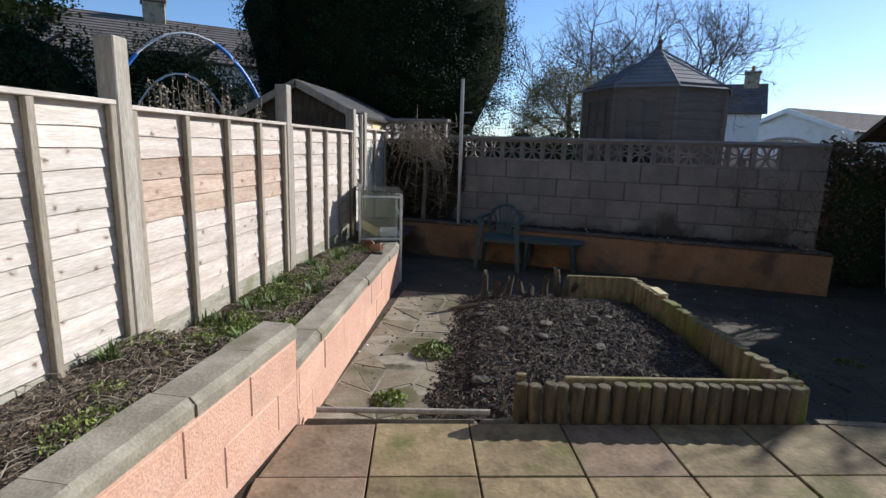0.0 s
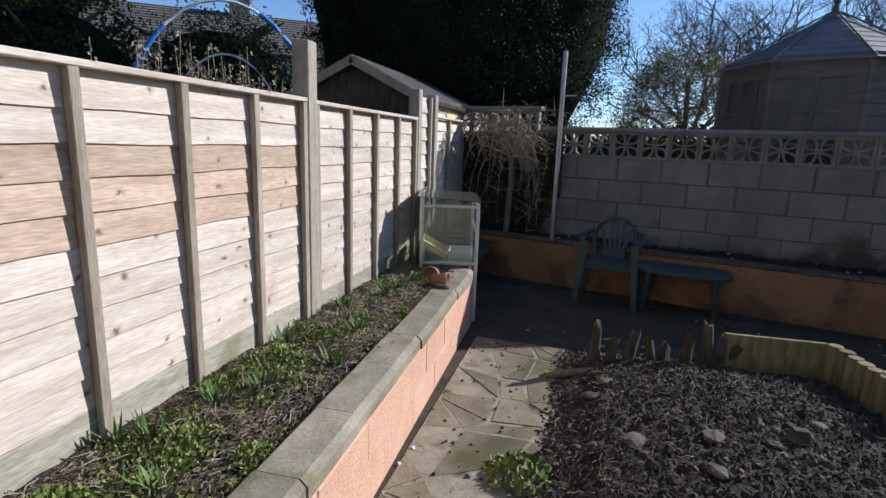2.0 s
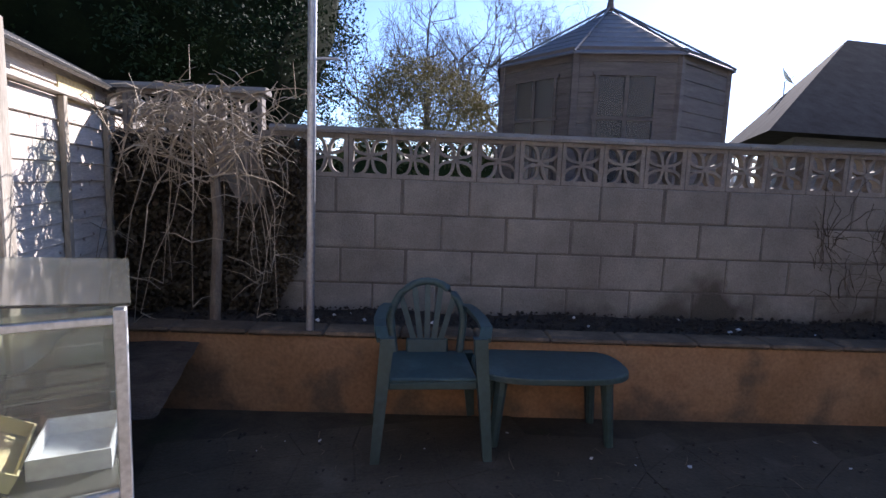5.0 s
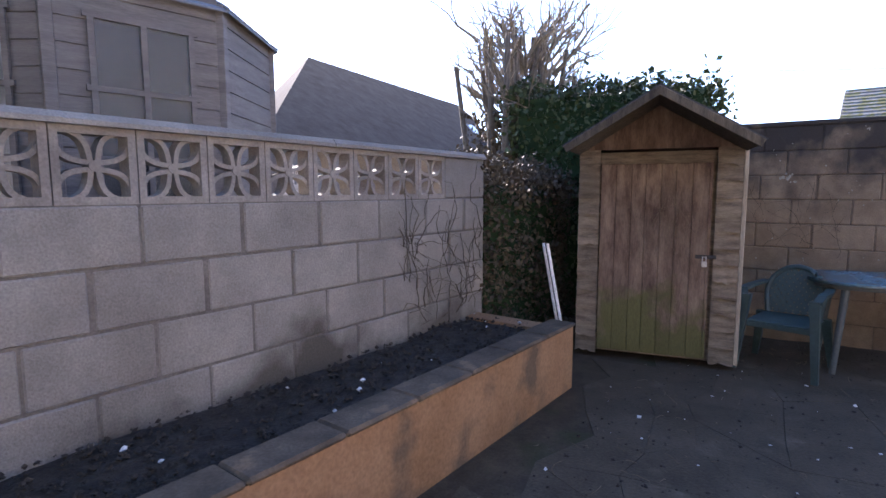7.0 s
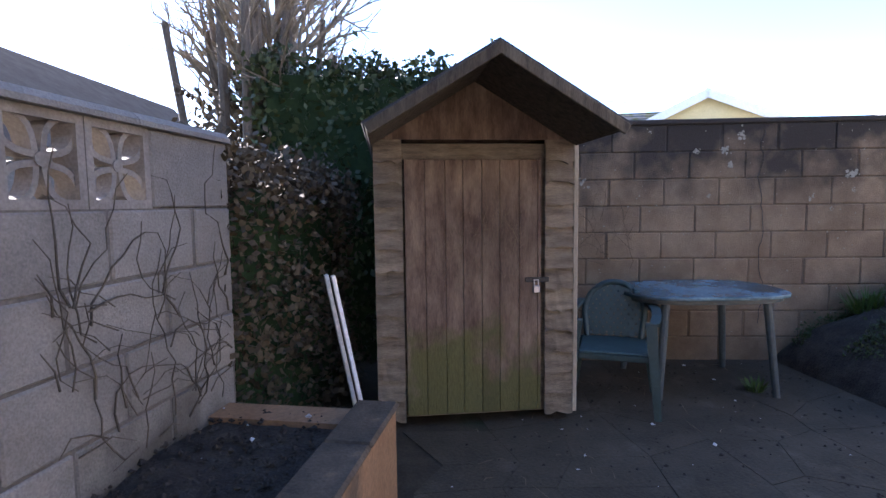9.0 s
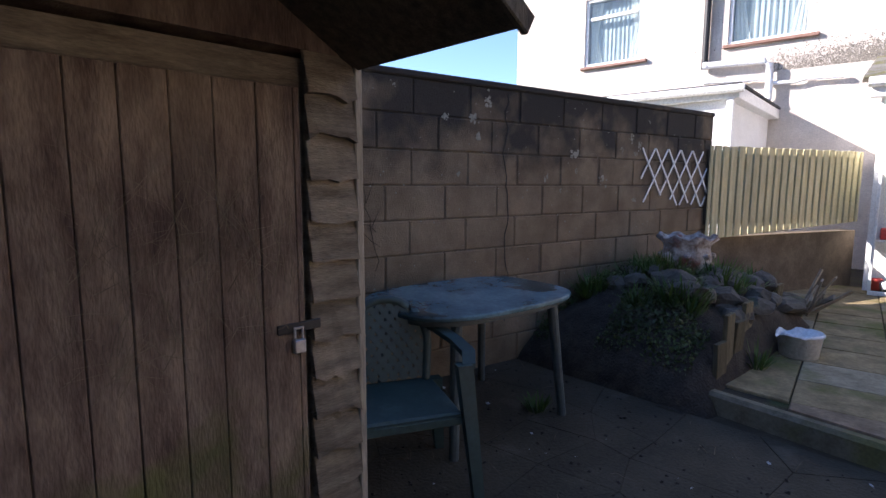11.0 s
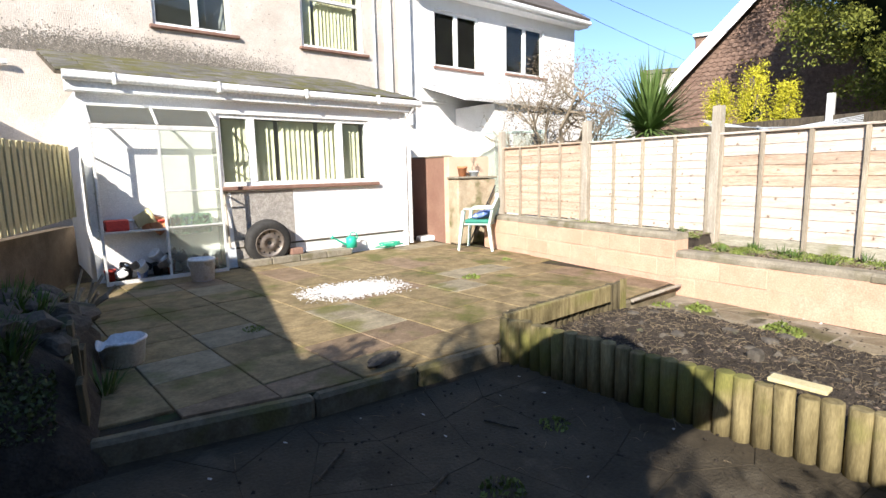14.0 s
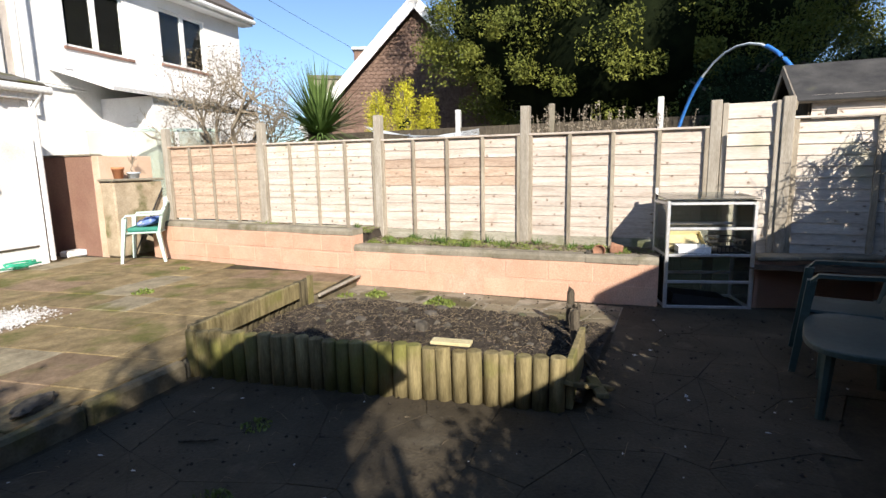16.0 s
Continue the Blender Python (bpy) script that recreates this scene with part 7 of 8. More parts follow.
cf = thing("cold_frame", CF, "aluminium plant house with open front, shelves and clouded side panels", "cold frame")
W, D, H = 0.78, 0.46, 1.03
for x, y, nm, h in ((0, 0, 1, H - 0.02), (W - 0.03, 0, 1, H - 0.06), (0, D, 1, H + 0.08), (W - 0.03, D, 1, H + 0.04)):
    part("upright", boxbm((x, y, -0.012), (x + 0.03, y + 0.03, h), 0.003), M_ALU, cf)
for z in (0.0, 0.24, 0.49, 0.74, H - 0.06):
    part("front_bar", boxbm((0.03, 0, z), (W - 0.03, 0.025, z + 0.025), 0.003), M_ALU, cf)
    part("back_bar", boxbm((0.03, D, z), (W - 0.03, D + 0.025, z + 0.025), 0.003), M_ALU, cf)
for x in (0.0, W - 0.03):
    for z in (0.0, 0.49, H - 0.06):
        part("side_bar", boxbm((x, 0.03, z), (x + 0.025, D, z + 0.022), 0.003), M_ALU, cf)
part("side_panel", boxbm((0.008, 0.03, 0.03), (0.014, D, H - 0.02)), M_OLDGLASS, cf, "clouded clear side panel")
part("side_panel", boxbm((W - 0.016, 0.03, 0.03), (W - 0.01, D, H - 0.02)), M_OLDGLASS, cf, "clouded clear side panel")
part("back_panel", boxbm((0.03, D + 0.03, 0.03), (W - 0.03, D + 0.035, H + 0.02)), M_OLDGLASS, cf, "clouded clear back panel")
part("lid", bx(bmesh.new(), (-0.01, -0.01, 0), (W + 0.01, D + 0.06, 0.008), Matrix.Translation((0, 0, H - 0.01)) @ Matrix.Rotation(0.06, 4, "X")), M_OLDGLASS, cf, "clear sloping lid")
part("shelf", boxbm((0.03, 0.03, 0.51), (W - 0.03, D - 0.01, 0.516)), M_OLDGLASS, cf)


def tray(name, m, w, d, h, material, label, mesh=False):
    t = thing(name, m, label, "tray")
    bm = bmesh.new()
    bx(bm, (0, 0, 0), (w, d, 0.006))
    if mesh:
        for z in (0.0, h * 0.45, h - 0.012):
            bx(bm, (0, 0, z), (w, 0.006, z + 0.012))
            bx(bm, (0, d - 0.006, z), (w, d, z + 0.012))
            bx(bm, (0, 0.006, z), (0.006, d - 0.006, z + 0.012))
            bx(bm, (w - 0.006, 0.006, z), (w, d - 0.006, z + 0.012))
        n = 7
        for k in range(n + 1):
            x = (w - 0.008) * k / n
            bx(bm, (x, -0.002, 0), (x + 0.008, 0.0, h))
            bx(bm, (x, d, 0), (x + 0.008, d + 0.002, h))
    else:
        bx(bm, (0, 0, 0.006), (w, 0.006, h))
        bx(bm, (0, d - 0.006, 0.006), (w, d, h))
        bx(bm, (0, 0.006, 0.006), (0.006, d - 0.006, h))
        bx(bm, (w - 0.006, 0.006, 0.006), (w, d - 0.006, h))
    part("body", bm, material, t)
    return t


tray("plastic_crate", CF @ Matrix.Translation((0.47, 0.06, 0.517)) @ rotz(0.05), 0.26, 0.3, 0.13, M_BLACKPL, "black open-sided plastic crate on the shelf", True)
tray("seed_tray", CF @ Matrix.Translation((0.13, 0.05, 0.517)) @ rotz(-0.08), 0.28, 0.2, 0.06, M_WHITEPL, "white shallow seed tray on the shelf")
tray("seed_tray", CF @ Matrix.Translation((0.1, 0.28, 0.517)) @ Matrix.Rotation(0.5, 4, "X"), 0.34, 0.24, 0.05, M_CREAMFENCE, "cream seed tray propped on the shelf")
tray("black_tray", CF @ Matrix.Translation((0.1, 0.08, 0.03)) @ Matrix.Rotation(0.1, 4, "Y"), 0.5, 0.3, 0.09, M_BLACKPL, "black tray with wire on the base")
clods("frame_soil", [CF @ Vector((a, b, 0.0)) for a, b in np.random.default_rng(5).uniform((0.05, 0.05), (0.72, 0.42), (400, 2))], 0.02, M_SOIL, 9)


def pot(name, m, r, h, material, label, tilt=None, soil=True):
    p = thing(name, m, label, "plant pot")
    bm = bmesh.new()
    lathe(bm, [(0, 0), (r * 0.7, 0), (r * 0.92, h * 0.78), (r, h * 0.78), (r * 1.03, h), (r * 0.9, h), (r * 0.82, h * 0.75), (0.0, h * 0.72)], 20)
    smooth(part("body", bm, material, p))
    return p


pot("plant_pot", Matrix.Translation((-1.55, 6.45, 0.495)) @ Matrix.Rotation(1.45, 4, "X") @ rotz(0.3), 0.062, 0.12, M_OLDTERRA, "terracotta plant pot lying on its side by the fence")
pot("plant_pot", Matrix.Translation((-1.50, 6.24, 0.495)) @ Matrix.Rotation(1.5, 4, "Y"), 0.06, 0.12, M_OLDTERRA, "terracotta plant pot lying on its side by the fence")
for i, (x, y, s) in enumerate([(-1.45, 6.1, 0.07), (-1.5, 6.6, 0.05)]):
    o = part("garden_stone", boxbm((x, y, 0.44), (x + s * 1.5, y + s, 0.44 + s * 0.8), 0.015), M_ROCK)
    tagged(o, "small pale stone lying in the raised bed", "stone")
# angled drain channel leaning by the shed
for k, dx in enumerate((0.0, 0.045)):
    a, b = Vector((4.32 + dx, 7.52 + dx, 0.02)), Vector((4.26 + dx, 7.69 + dx, 0.98))
    d = b - a
    bm = bx(bmesh.new(), (-0.016, -0.012, 0), (0.016, 0.012, d.length), Matrix.Translation(a) @ d.to_track_quat("Z", "Y").to_matrix().to_4x4(), 0.003)
    o = part("plastic_rail", bm, M_UPVC)
    tagged(o, "white plastic rail leaning against the hedge beside the shed", "rail", "white plastic rails")

# ---- lean-to greenhouse ----
GH = line_frame(3.95, -0.30, -1, -0.12, 0.12)
g = thing("lean_to_greenhouse", GH, "small white-framed lean-to greenhouse with one sliding door open", "greenhouse")
GW, GD = 1.38, 0.32


def bar(a, b, t=0.028, nm="frame_bar"):
    part(nm, boxbm(a, b, 0.003), M_ALUWHITE, g)


HE = 1.80
for x in (0, GW / 2 - 0.014, GW - 0.028):
    bar((x, -0.0, 0.045), (x + 0.028, 0.03, HE))
for z in (0.0, HE):
    bar((0, -0.004, z), (GW, 0.036, z + 0.045))
for x in (0, GW - 0.028):
    bar((x, GD - 0.03, 0.045), (x + 0.028, GD, HE + 0.25))
for z in (0.62, 1.06, 1.5):
    if z < 1.2:
        bar((GW / 2 + 0.014, 0.005, z), (GW - 0.028, 0.022, z + 0.02))
    bar((0.004, 0.03, z), (0.024, GD - 0.03, z + 0.02))
    bar((GW - 0.024, 0.03, z), (GW - 0.004, GD - 0.03, z + 0.02))
ra = math.atan2(0.25, GD)
for x in (0, GW / 2 - 0.014, GW - 0.028):
    part("roof_bar", bx(bmesh.new(), (x, 0, 0), (x + 0.028, 0.40, 0.025), Matrix.Translation((0, 0.0, HE + 0.045)) @ Matrix.Rotation(ra, 4, "X"), 0.003), M_ALUWHITE, g)
part("ridge_bar", boxbm((0, GD - 0.02, HE + 0.29), (GW, GD + 0.01, HE + 0.32), 0.003), M_ALUWHITE, g)
for nm, a, b in (("door_pane", (GW / 2 + 0.014, 0.012, 0.05), (GW - 0.028, 0.015, HE)), ("side_pane", (0.012, 0.03, 0.05), (0.015, GD - 0.03, HE)), ("side_pane", (GW - 0.015, 0.03, 0.05), (GW - 0.012, GD - 0.03, HE))):
    o = part(nm, boxbm(a, b), M_OLDGLASS, g, "dusty glass pane")
    o.visible_shadow = False
o = part("roof_pane", bx(bmesh.new(), (0.02, 0.0, 0.012), (GW - 0.02, 0.39, 0.015), Matrix.Translation((0, 0.0, HE + 0.045)) @ Matrix.Rotation(ra, 4, "X")), M_OLDGLASS, g, "dusty glass pane")
o.visible_shadow = False
part("shelf", boxbm((0.03, 0.04, 0.60), (GW - 0.03, GD - 0.02, 0.625), 0.003), M_ALUWHITE, g)
part("base_board", boxbm((0.03, 0.04, 0.0), (GW - 0.03, GD - 0.01, 0.04), 0.003), M_DARKWOOD, g)
rp = random.Random(3)
POTM = [(M_REDPL, "red plastic pot"), (M_TERRA, "terracotta pot"), (M_BLACKPL, "black plastic pot"), (M_WHITEPL, "white plastic tub"), (M_BLUEFAB, "blue plastic tub"), (M_TERRA, "terracotta pot"), (M_BLACKPL, "black plastic pot")]
for i in range(15):
    mt, lb = POTM[i % 7]
    shelf = i % 2
    x = 0.07 + 0.083 * i + rp.uniform(-0.01, 0.01)
    r = rp.uniform(0.05, 0.075)
    pot("plant_pot", GH @ Matrix.Translation((min(x, 1.28), 0.15 + rp.uniform(-0.03, 0.03), 0.626 if shelf else 0.041)) @ Matrix.Rotation(rp.choice((0, 0, 0.0)), 4, "X"), r, rp.uniform(0.1, 0.17), mt, lb + " standing in the lean-to greenhouse")

tub = thing("storage_tub", GH @ Matrix.Translation((0.06, 0.06, 0.626)), "red plastic storage tub on the greenhouse shelf", "tub")
part("body", boxbm((0, 0, 0), (0.24, 0.18, 0.13), 0.012), M_REDPL, tub)
pot("plant_pot", GH @ Matrix.Translation((0.52, 0.16, 0.73)) @ Matrix.Rotation(2.1, 4, "Y"), 0.11, 0.2, M_TERRA, "large tan clay pot tipped over on the greenhouse shelf")
pot("plant_pot", GH @ Matrix.Translation((0.38, 0.14, 0.71)) @ Matrix.Rotation(1.2, 4, "Y"), 0.10, 0.2, M_CREAMFENCE, "large buff pot tipped over on the greenhouse shelf")
for i in range(16):
    mt, lb = ((M_WHITEPL, "white plastic pot"), (M_BLACKPL, "black plastic pot"), (M_RIM, "grey plastic pot"), (M_WHITEPL, "white plastic pot"))[i % 4]
    pot("plant_pot", GH @ Matrix.Translation((0.12 + 0.074 * i, 0.08 + 0.12 * (i % 2), 0.09 + 0.16 * rp.random())) @ Matrix.Rotation(rp.uniform(-1.6, 1.6), 4, "Y") @ Matrix.Rotation(rp.uniform(-0.6, 0.6), 4, "X"),
        rp.uniform(0.05, 0.085), rp.uniform(0.08, 0.15), mt, lb + " lying in the heap of pots under the shelf")
netting = thing("green_netting", GH @ Matrix.Translation((1.02, 0.17, 0.56)), "crumpled heap of green garden netting on the greenhouse shelf", "netting")
rn = np.random.default_rng(55)
leafy("folds", np.clip(rn.normal(size=(1500, 3)), -1.6, 1.6) * np.array((0.13, 0.05, 0.07)) + np.array((0, 0, 0.09)), 0.03, M_NETTING, netting, 56, 0.35, kind="stuff")

# ---- wheel, buckets, can and hose ----
wh = thing("car_wheel", Matrix.Translation((2.0, -0.70, 0.432)) @ rotz(0.12) @ Matrix.Rotation(-0.16, 4, "X"), "car wheel with black tyre and rusty steel rim against the wall", "wheel")
bm = bmesh.new()
prof = [(0.205, -0.085), (0.26, -0.10), (0.30, -0.085), (0.315, -0.06), (0.315, 0.06), (0.30, 0.085), (0.26, 0.10), (0.205, 0.085), (0.205, -0.085)]
lathe(bm, prof, 40, Matrix.Rotation(radians(90), 4, "X"))
smooth(part("tyre", bm, M_RUBBER, wh))
bm = bmesh.new()
prof = [(0.0, 0.055), (0.05, 0.055), (0.055, 0.07), (0.10, 0.075), (0.12, 0.055), (0.175, 0.05), (0.185, 0.08), (0.207, 0.09), (0.207, 0.075), (0.19, 0.0), (0.19, -0.08)]
lathe(bm, prof, 32, Matrix.Rotation(radians(-90), 4, "X"))
rim = smooth(part("rim", bm, M_RIM, wh))
for k in range(12):
    a = k * math.pi / 6
    bm = rod(bmesh.new(), (0.15 * math.cos(a), 0.045, 0.15 * math.sin(a)), (0.15 * math.cos(a), 0.0565, 0.15 * math.sin(a)), 0.014, n=8)
    part("vent_hole", bm, M_BLACKPL, rim)
part("hub_hole", rod(bmesh.new(), (0, 0.05, 0), (0, 0.058, 0), 0.03, n=14), M_BLACKPL, rim)
for k in range(4):
    a = k * math.pi / 2 + 0.4
    part("bolt_hole", rod(bmesh.new(), (0.07 * math.cos(a), 0.07, 0.07 * math.sin(a)), (0.07 * math.cos(a), 0.0745, 0.07 * math.sin(a)), 0.008, n=8), M_BLACKPL, rim)


def bucket(m, r, h, material, label, handle=True, broken=0.0):
    b = thing("bucket", m, label, "bucket")
    bm = bmesh.new()
    lathe(bm, [(0, 0.0), (r * 0.84, 0.0), (r * 0.98, h * 0.9), (r * 1.05, h * 0.9), (r * 1.05, h * 0.96), (r, h), (r * 0.95, h), (r * 0.82, 0.012), (0, 0.012)], 28)
    if broken:
        for v in bm.verts:
            if v.co.z > h * 0.5:
                v.co.z -= broken * max(0.0, noise.noise(v.co * 9))
    smooth(part("body", bm, material, b))
    if handle:
        vs, fs = [], []
        tube(vs, fs, [Vector((r * 1.05 * math.cos(a), -0.1 * math.sin(a) - 0.02, h * 0.92 - 0.13 * math.sin(a))) for a in np.linspace(0, math.pi, 14)], 0.004, 0.004, 5)
        pymesh("handle", vs, fs, M_WHITEPL, b)
    return b


bucket(Matrix.Translation((2.96, -0.03, 0.12)) @ rotz(2.6), 0.15, 0.27, M_WHITEPL, "scuffed white plastic bucket with handle on the paving")
pb = bucket(Matrix.Translation((3.86, 2.78, 0.12)), 0.145, 0.18, M_WHITEPL, "broken white plastic tub of soil by the rockery", False, 0.12)
clods("tub_soil", [(3.86 + 0.10 * math.cos(a) * b, 2.78 + 0.10 * math.sin(a) * b, 0.21) for a, b in np.random.default_rng(8).uniform((0, 0), (6.28, 1), (120, 2))], 0.018, M_SOIL, 10)

st = thing("low_step", EXT @ Matrix.Translation((1.62, -0.26, 0.118)), "low line of grey concrete blocks at the foot of the wall", "step")
for k in range(4):
    part("block", boxbm((k * 0.42, 0, 0), (k * 0.42 + 0.41, 0.24, 0.10), 0.012), M_COPING, st)
br = part("brick_pair", boxbm((1.72, -0.36, 0.219), (1.9, -0.22, 0.31), 0.008), M_SILL)
br.matrix_basis = EXT @ Matrix.Translation((0.62, 0.14, 0))
tagged(br, "brown brick resting on the low step behind the wheel", "brick")
can = thing("watering_can", EXT @ Matrix.Translation((3.33, -0.18, 0.22)), "bright green plastic watering can on the step", "watering can")
bm = bmesh.new()
lathe(bm, [(0, 0), (0.085, 0), (0.085, 0.14), (0.06, 0.17), (0.0, 0.175)], 20)
smooth(part("body", bm, M_GREENCAN, can))
part("spout", rod(bmesh.new(), (-0.07, 0, 0.04), (-0.30, -0.02, 0.17), 0.018, 0.011, 8), M_GREENCAN, can)
part("rose", rod(bmesh.new(), (-0.30, -0.02, 0.17), (-0.335, -0.02, 0.19), 0.015, 0.03, 10), M_GREENCAN, can)
vs, fs = [], []
tube(vs, fs, [Vector((0.07 * math.cos(a) + 0.04, 0, 0.15 + 0.085 * math.sin(a))) for a in np.linspace(-0.4, 3.0, 12)], 0.009, 0.009, 6)
pymesh("handle", vs, fs, M_GREENCAN, can)
hs = thing("garden_hose", EXT @ Matrix.Translation((3.95, -0.2, 0.125)), "loose tangle of bright green garden hose by the wall", "hose")
rh = random.Random(6)
vs, fs = [], []
pts = []
for k in range(150):
    a = k * 0.27
    pts.append(Vector((0.17 * math.cos(a) + 0.08 * math.sin(a * 0.31) + 0.001 * k, 0.07 * math.sin(a) - 0.0, 0.012 + 0.09 * abs(math.sin(a * 0.23)))))
tube(vs, fs, pts, 0.009, 0.009, 6)
smooth(pymesh("coil", vs, fs, M_HOSE, hs))
sp = thing("spade", EXT @ Matrix.Translation((1.53, -0.1, 0.118)), "old spade with blue blade leaning on the wall", "spade")
part("shaft", rod(bmesh.new(), (0, 0, 0.28), (0, 0.08, 1.02), 0.015, n=8), M_POST, sp)
part("blade", bx(bmesh.new(), (-0.08, -0.006, 0), (0.08, 0.006, 0.28), Matrix.Rotation(-0.1, 4, "X"), 0.004), M_PALEPIPE, sp)
part("grip", rod(bmesh.new(), (-0.05, 0.08, 1.02), (0.05, 0.08, 1.02), 0.014, n=8), M_POST, sp)
pt = bmesh.new()
ash = [(x, y, 0.122 + 0.02 * abs(nz(x, y, 5))) for x, y in zip(np.random.default_rng(3).normal(1.72, 0.25, 7000), np.random.default_rng(4).normal(1.62, 0.17, 7000)) if abs(x - 1.72) < 0.62 and abs(y - 1.62) < 0.46]
clods("ash_rubble", ash, 0.009, M_ASH, 12, 0.5)

# ---- wall end, pier and pots by the neighbour ----
M_PIERW = M_PEACH
wn1 = part("wall_north_west", boxbm((-1.98, -0.95, -0.03), (-1.12, -0.80, 1.60), 0.008), M_PEACH, kind="structure")
# Passage wall: its shade is put into a darker brown colour.
wn2 = part("wall_passage", boxbm((-1.27, -4.0, -0.03), (-1.12, -0.953, 1.60), 0.008), M_PASSAGESHADE, kind="structure")
part("coping", boxbm((-1.29, -4.0, 1.602), (-1.10, -0.94, 1.63), 0.006), M_COPING, wn2)
pier = thing("stone_pier", Matrix.Translation((-1.9, -0.80, 0.118)), "mossy rendered pier with flat top beside the fence", "pier")
bm = boxbm((0.0, 0.003, 0), (0.80, 0.30, 1.10), 0.02)
bmesh.ops.subdivide_edges(bm, edges=bm.edges[:], cuts=4, use_grid_fill=True)
for v in bm.verts:
    v.co += Vector((0, 0.015, 0.006)) * noise.noise(v.co * 6)
part("body", bm, M_STONEWALL, pier)
part("cap", boxbm((-0.02, 0.004, 1.108), (0.83, 0.33, 1.145), 0.01), M_COPING, pier)
pot("plant_pot", Matrix.Translation((-1.28, -0.62, 1.263)), 0.085, 0.17, M_TERRA, "terracotta flowerpot standing on the pier")
p2 = pot("plant_pot", Matrix.Translation((-1.52, -0.62, 1.263)), 0.095, 0.09, M_PALEPIPE, "pale blue bowl pot with a bare plant on the pier")
bt = bare_tree(-1.52, -0.62, 0.3, 0.5, 41, "small bare plant growing in the blue bowl", depth=2, r=0.012, material=M_TWIG, name="potted_plant")
bt.matrix_basis = Matrix.Translation((-1.52, -0.62, 1.34))
bt.scale = (0.8, 0.8, 1.2)
bs = part("white_basin", bx(bmesh.new(), (-0.15, -0.1, 0), (0.15, 0.1, 0.1), Matrix.Translation((-0.98, -1.4, 0.107)), 0.02), M_WHITEPL)
tagged(bs, "upturned white plastic basin in the passage", "basin")
part_grate = part("metal_rake", rod(bmesh.new(), (-1.25, -0.42, 0.118), (-1.86, -0.46, 1.1), 0.012, n=8), M_BLACKPL)
tagged(part_grate, "thin dark garden rod leaning on the pier", "garden rod")

# neighbour's side: white porch, glass and roof edge
part_n = thing("neighbour_porch", HOU @ Matrix.Translation((13.3, -1.35, -0.03)), "white neighbour porch with grey lean-to roof and glass panels", "porch")
part("wall", boxbm((0.9, 0, 0), (4.2, 1.33, 2.85)), M_WHITEWALL, part_n)
part("roof", bx(bmesh.new(), (-0.1, -0.1, 0), (4.4, 1.5, 0.07), Matrix.Translation((0, -0.05, 2.86)) @ Matrix.Rotation(0.30, 4, "X")), M_UPVC, part_n)
gl = thing("glass_screen", Matrix.Translation((-2.05, -2.9, -0.03)), "row of white-framed glass panels beyond the wall", "glass screen")
for k in range(4):
    part("post", boxbm((-0.3 - k * 0.55, k * 0.5 - 0.03, 0), (-0.25 - k * 0.55, k * 0.5 + 0.03, 2.2), 0.005), M_UPVC, gl)
    if k < 3:
        a, b = Vector((-0.27 - k * 0.55, k * 0.5, 0)), Vector((-0.27 - (k + 1) * 0.55, (k + 1) * 0.5, 0))
        m = line_frame(a.x, a.y, b.x - a.x, b.y - a.y)
        L = (b - a).length
        part("pane", bx(bmesh.new(), (0.03, -0.003, 0.9), (L - 0.03, 0.003, 2.12), m), M_OLDGLASS, gl)
        part("rail", bx(bmesh.new(), (0, -0.03, 2.13), (L, 0.03, 2.19), m, 0.004), M_HOSE if k == 9 else M_PALEGREEN, gl)
        part("lower_panel", bx(bmesh.new(), (0.03, -0.02, 0), (L - 0.03, 0.02, 0.9), m), M_WHITEWALL, gl)
lampn = thing("security_lamp", HOU @ Matrix.Translation((13.42, -0.2, 3.22)), "small grey floodlight on the white house wall", "lamp")
part("housing", boxbm((-0.09, -0.06, -0.06), (0.09, 0.06, 0.06), 0.01), M_STEEL, lampn)
part("arm", rod(bmesh.new(), (0, 0.05, 0), (0, 0.18, 0.05), 0.015, n=8), M_STEEL, lampn)
for z in (2.95, 3.0):
    o = part("wall_pipe", rod(bmesh.new(), (12.9, -0.07, z), (13.9, -0.07, z - 0.02), 0.018, n=8), M_UPVC)
    o.matrix_basis = HOU
    tagged(o, "thin white pipe along the white house wall", "pipe", "pipes on the white house")

flat_block = thing("far_building", line_frame(-22.9, -13.6, -0.58, 0.81), "distant flat-roofed grey building beyond the houses", "building")
part("wall", boxbm((0, 0, 0), (2.6, 4, 6.6)), M_COPING, flat_block)
part("roof", boxbm((-0.1, -0.1, 6.602), (2.7, 4.1, 6.85), 0.02), M_SLATE, flat_block)

# the other neighbour's flat extension and pipes
fx = thing("neighbour_extension", HOU @ Matrix.Translation((1.5, -2.75, -0.03)), "white flat-roofed neighbour extension beyond the block wall", "house extension")
part("wall", boxbm((0, 0, 0), (3.45, 2.73, 2.45)), M_WHITEWALL, fx)
part("fascia", boxbm((-0.1, -0.1, 2.452), (3.6, 2.73, 2.60), 0.008), M_UPVC, fx)
part("roof", boxbm((-0.12, -0.12, 2.602), (3.62, 2.73, 2.64), 0.006), M_FELT, fx)
part("gutter", rod(bmesh.new(), (-0.1, -0.16, 2.58), (3.66, -0.16, 2.56), 0.05, n=10), M_UPVC, fx)
part("corner_post", boxbm((3.46, -0.1, 0), (3.54, 0.0, 2.45), 0.006), M_UPVC, fx)


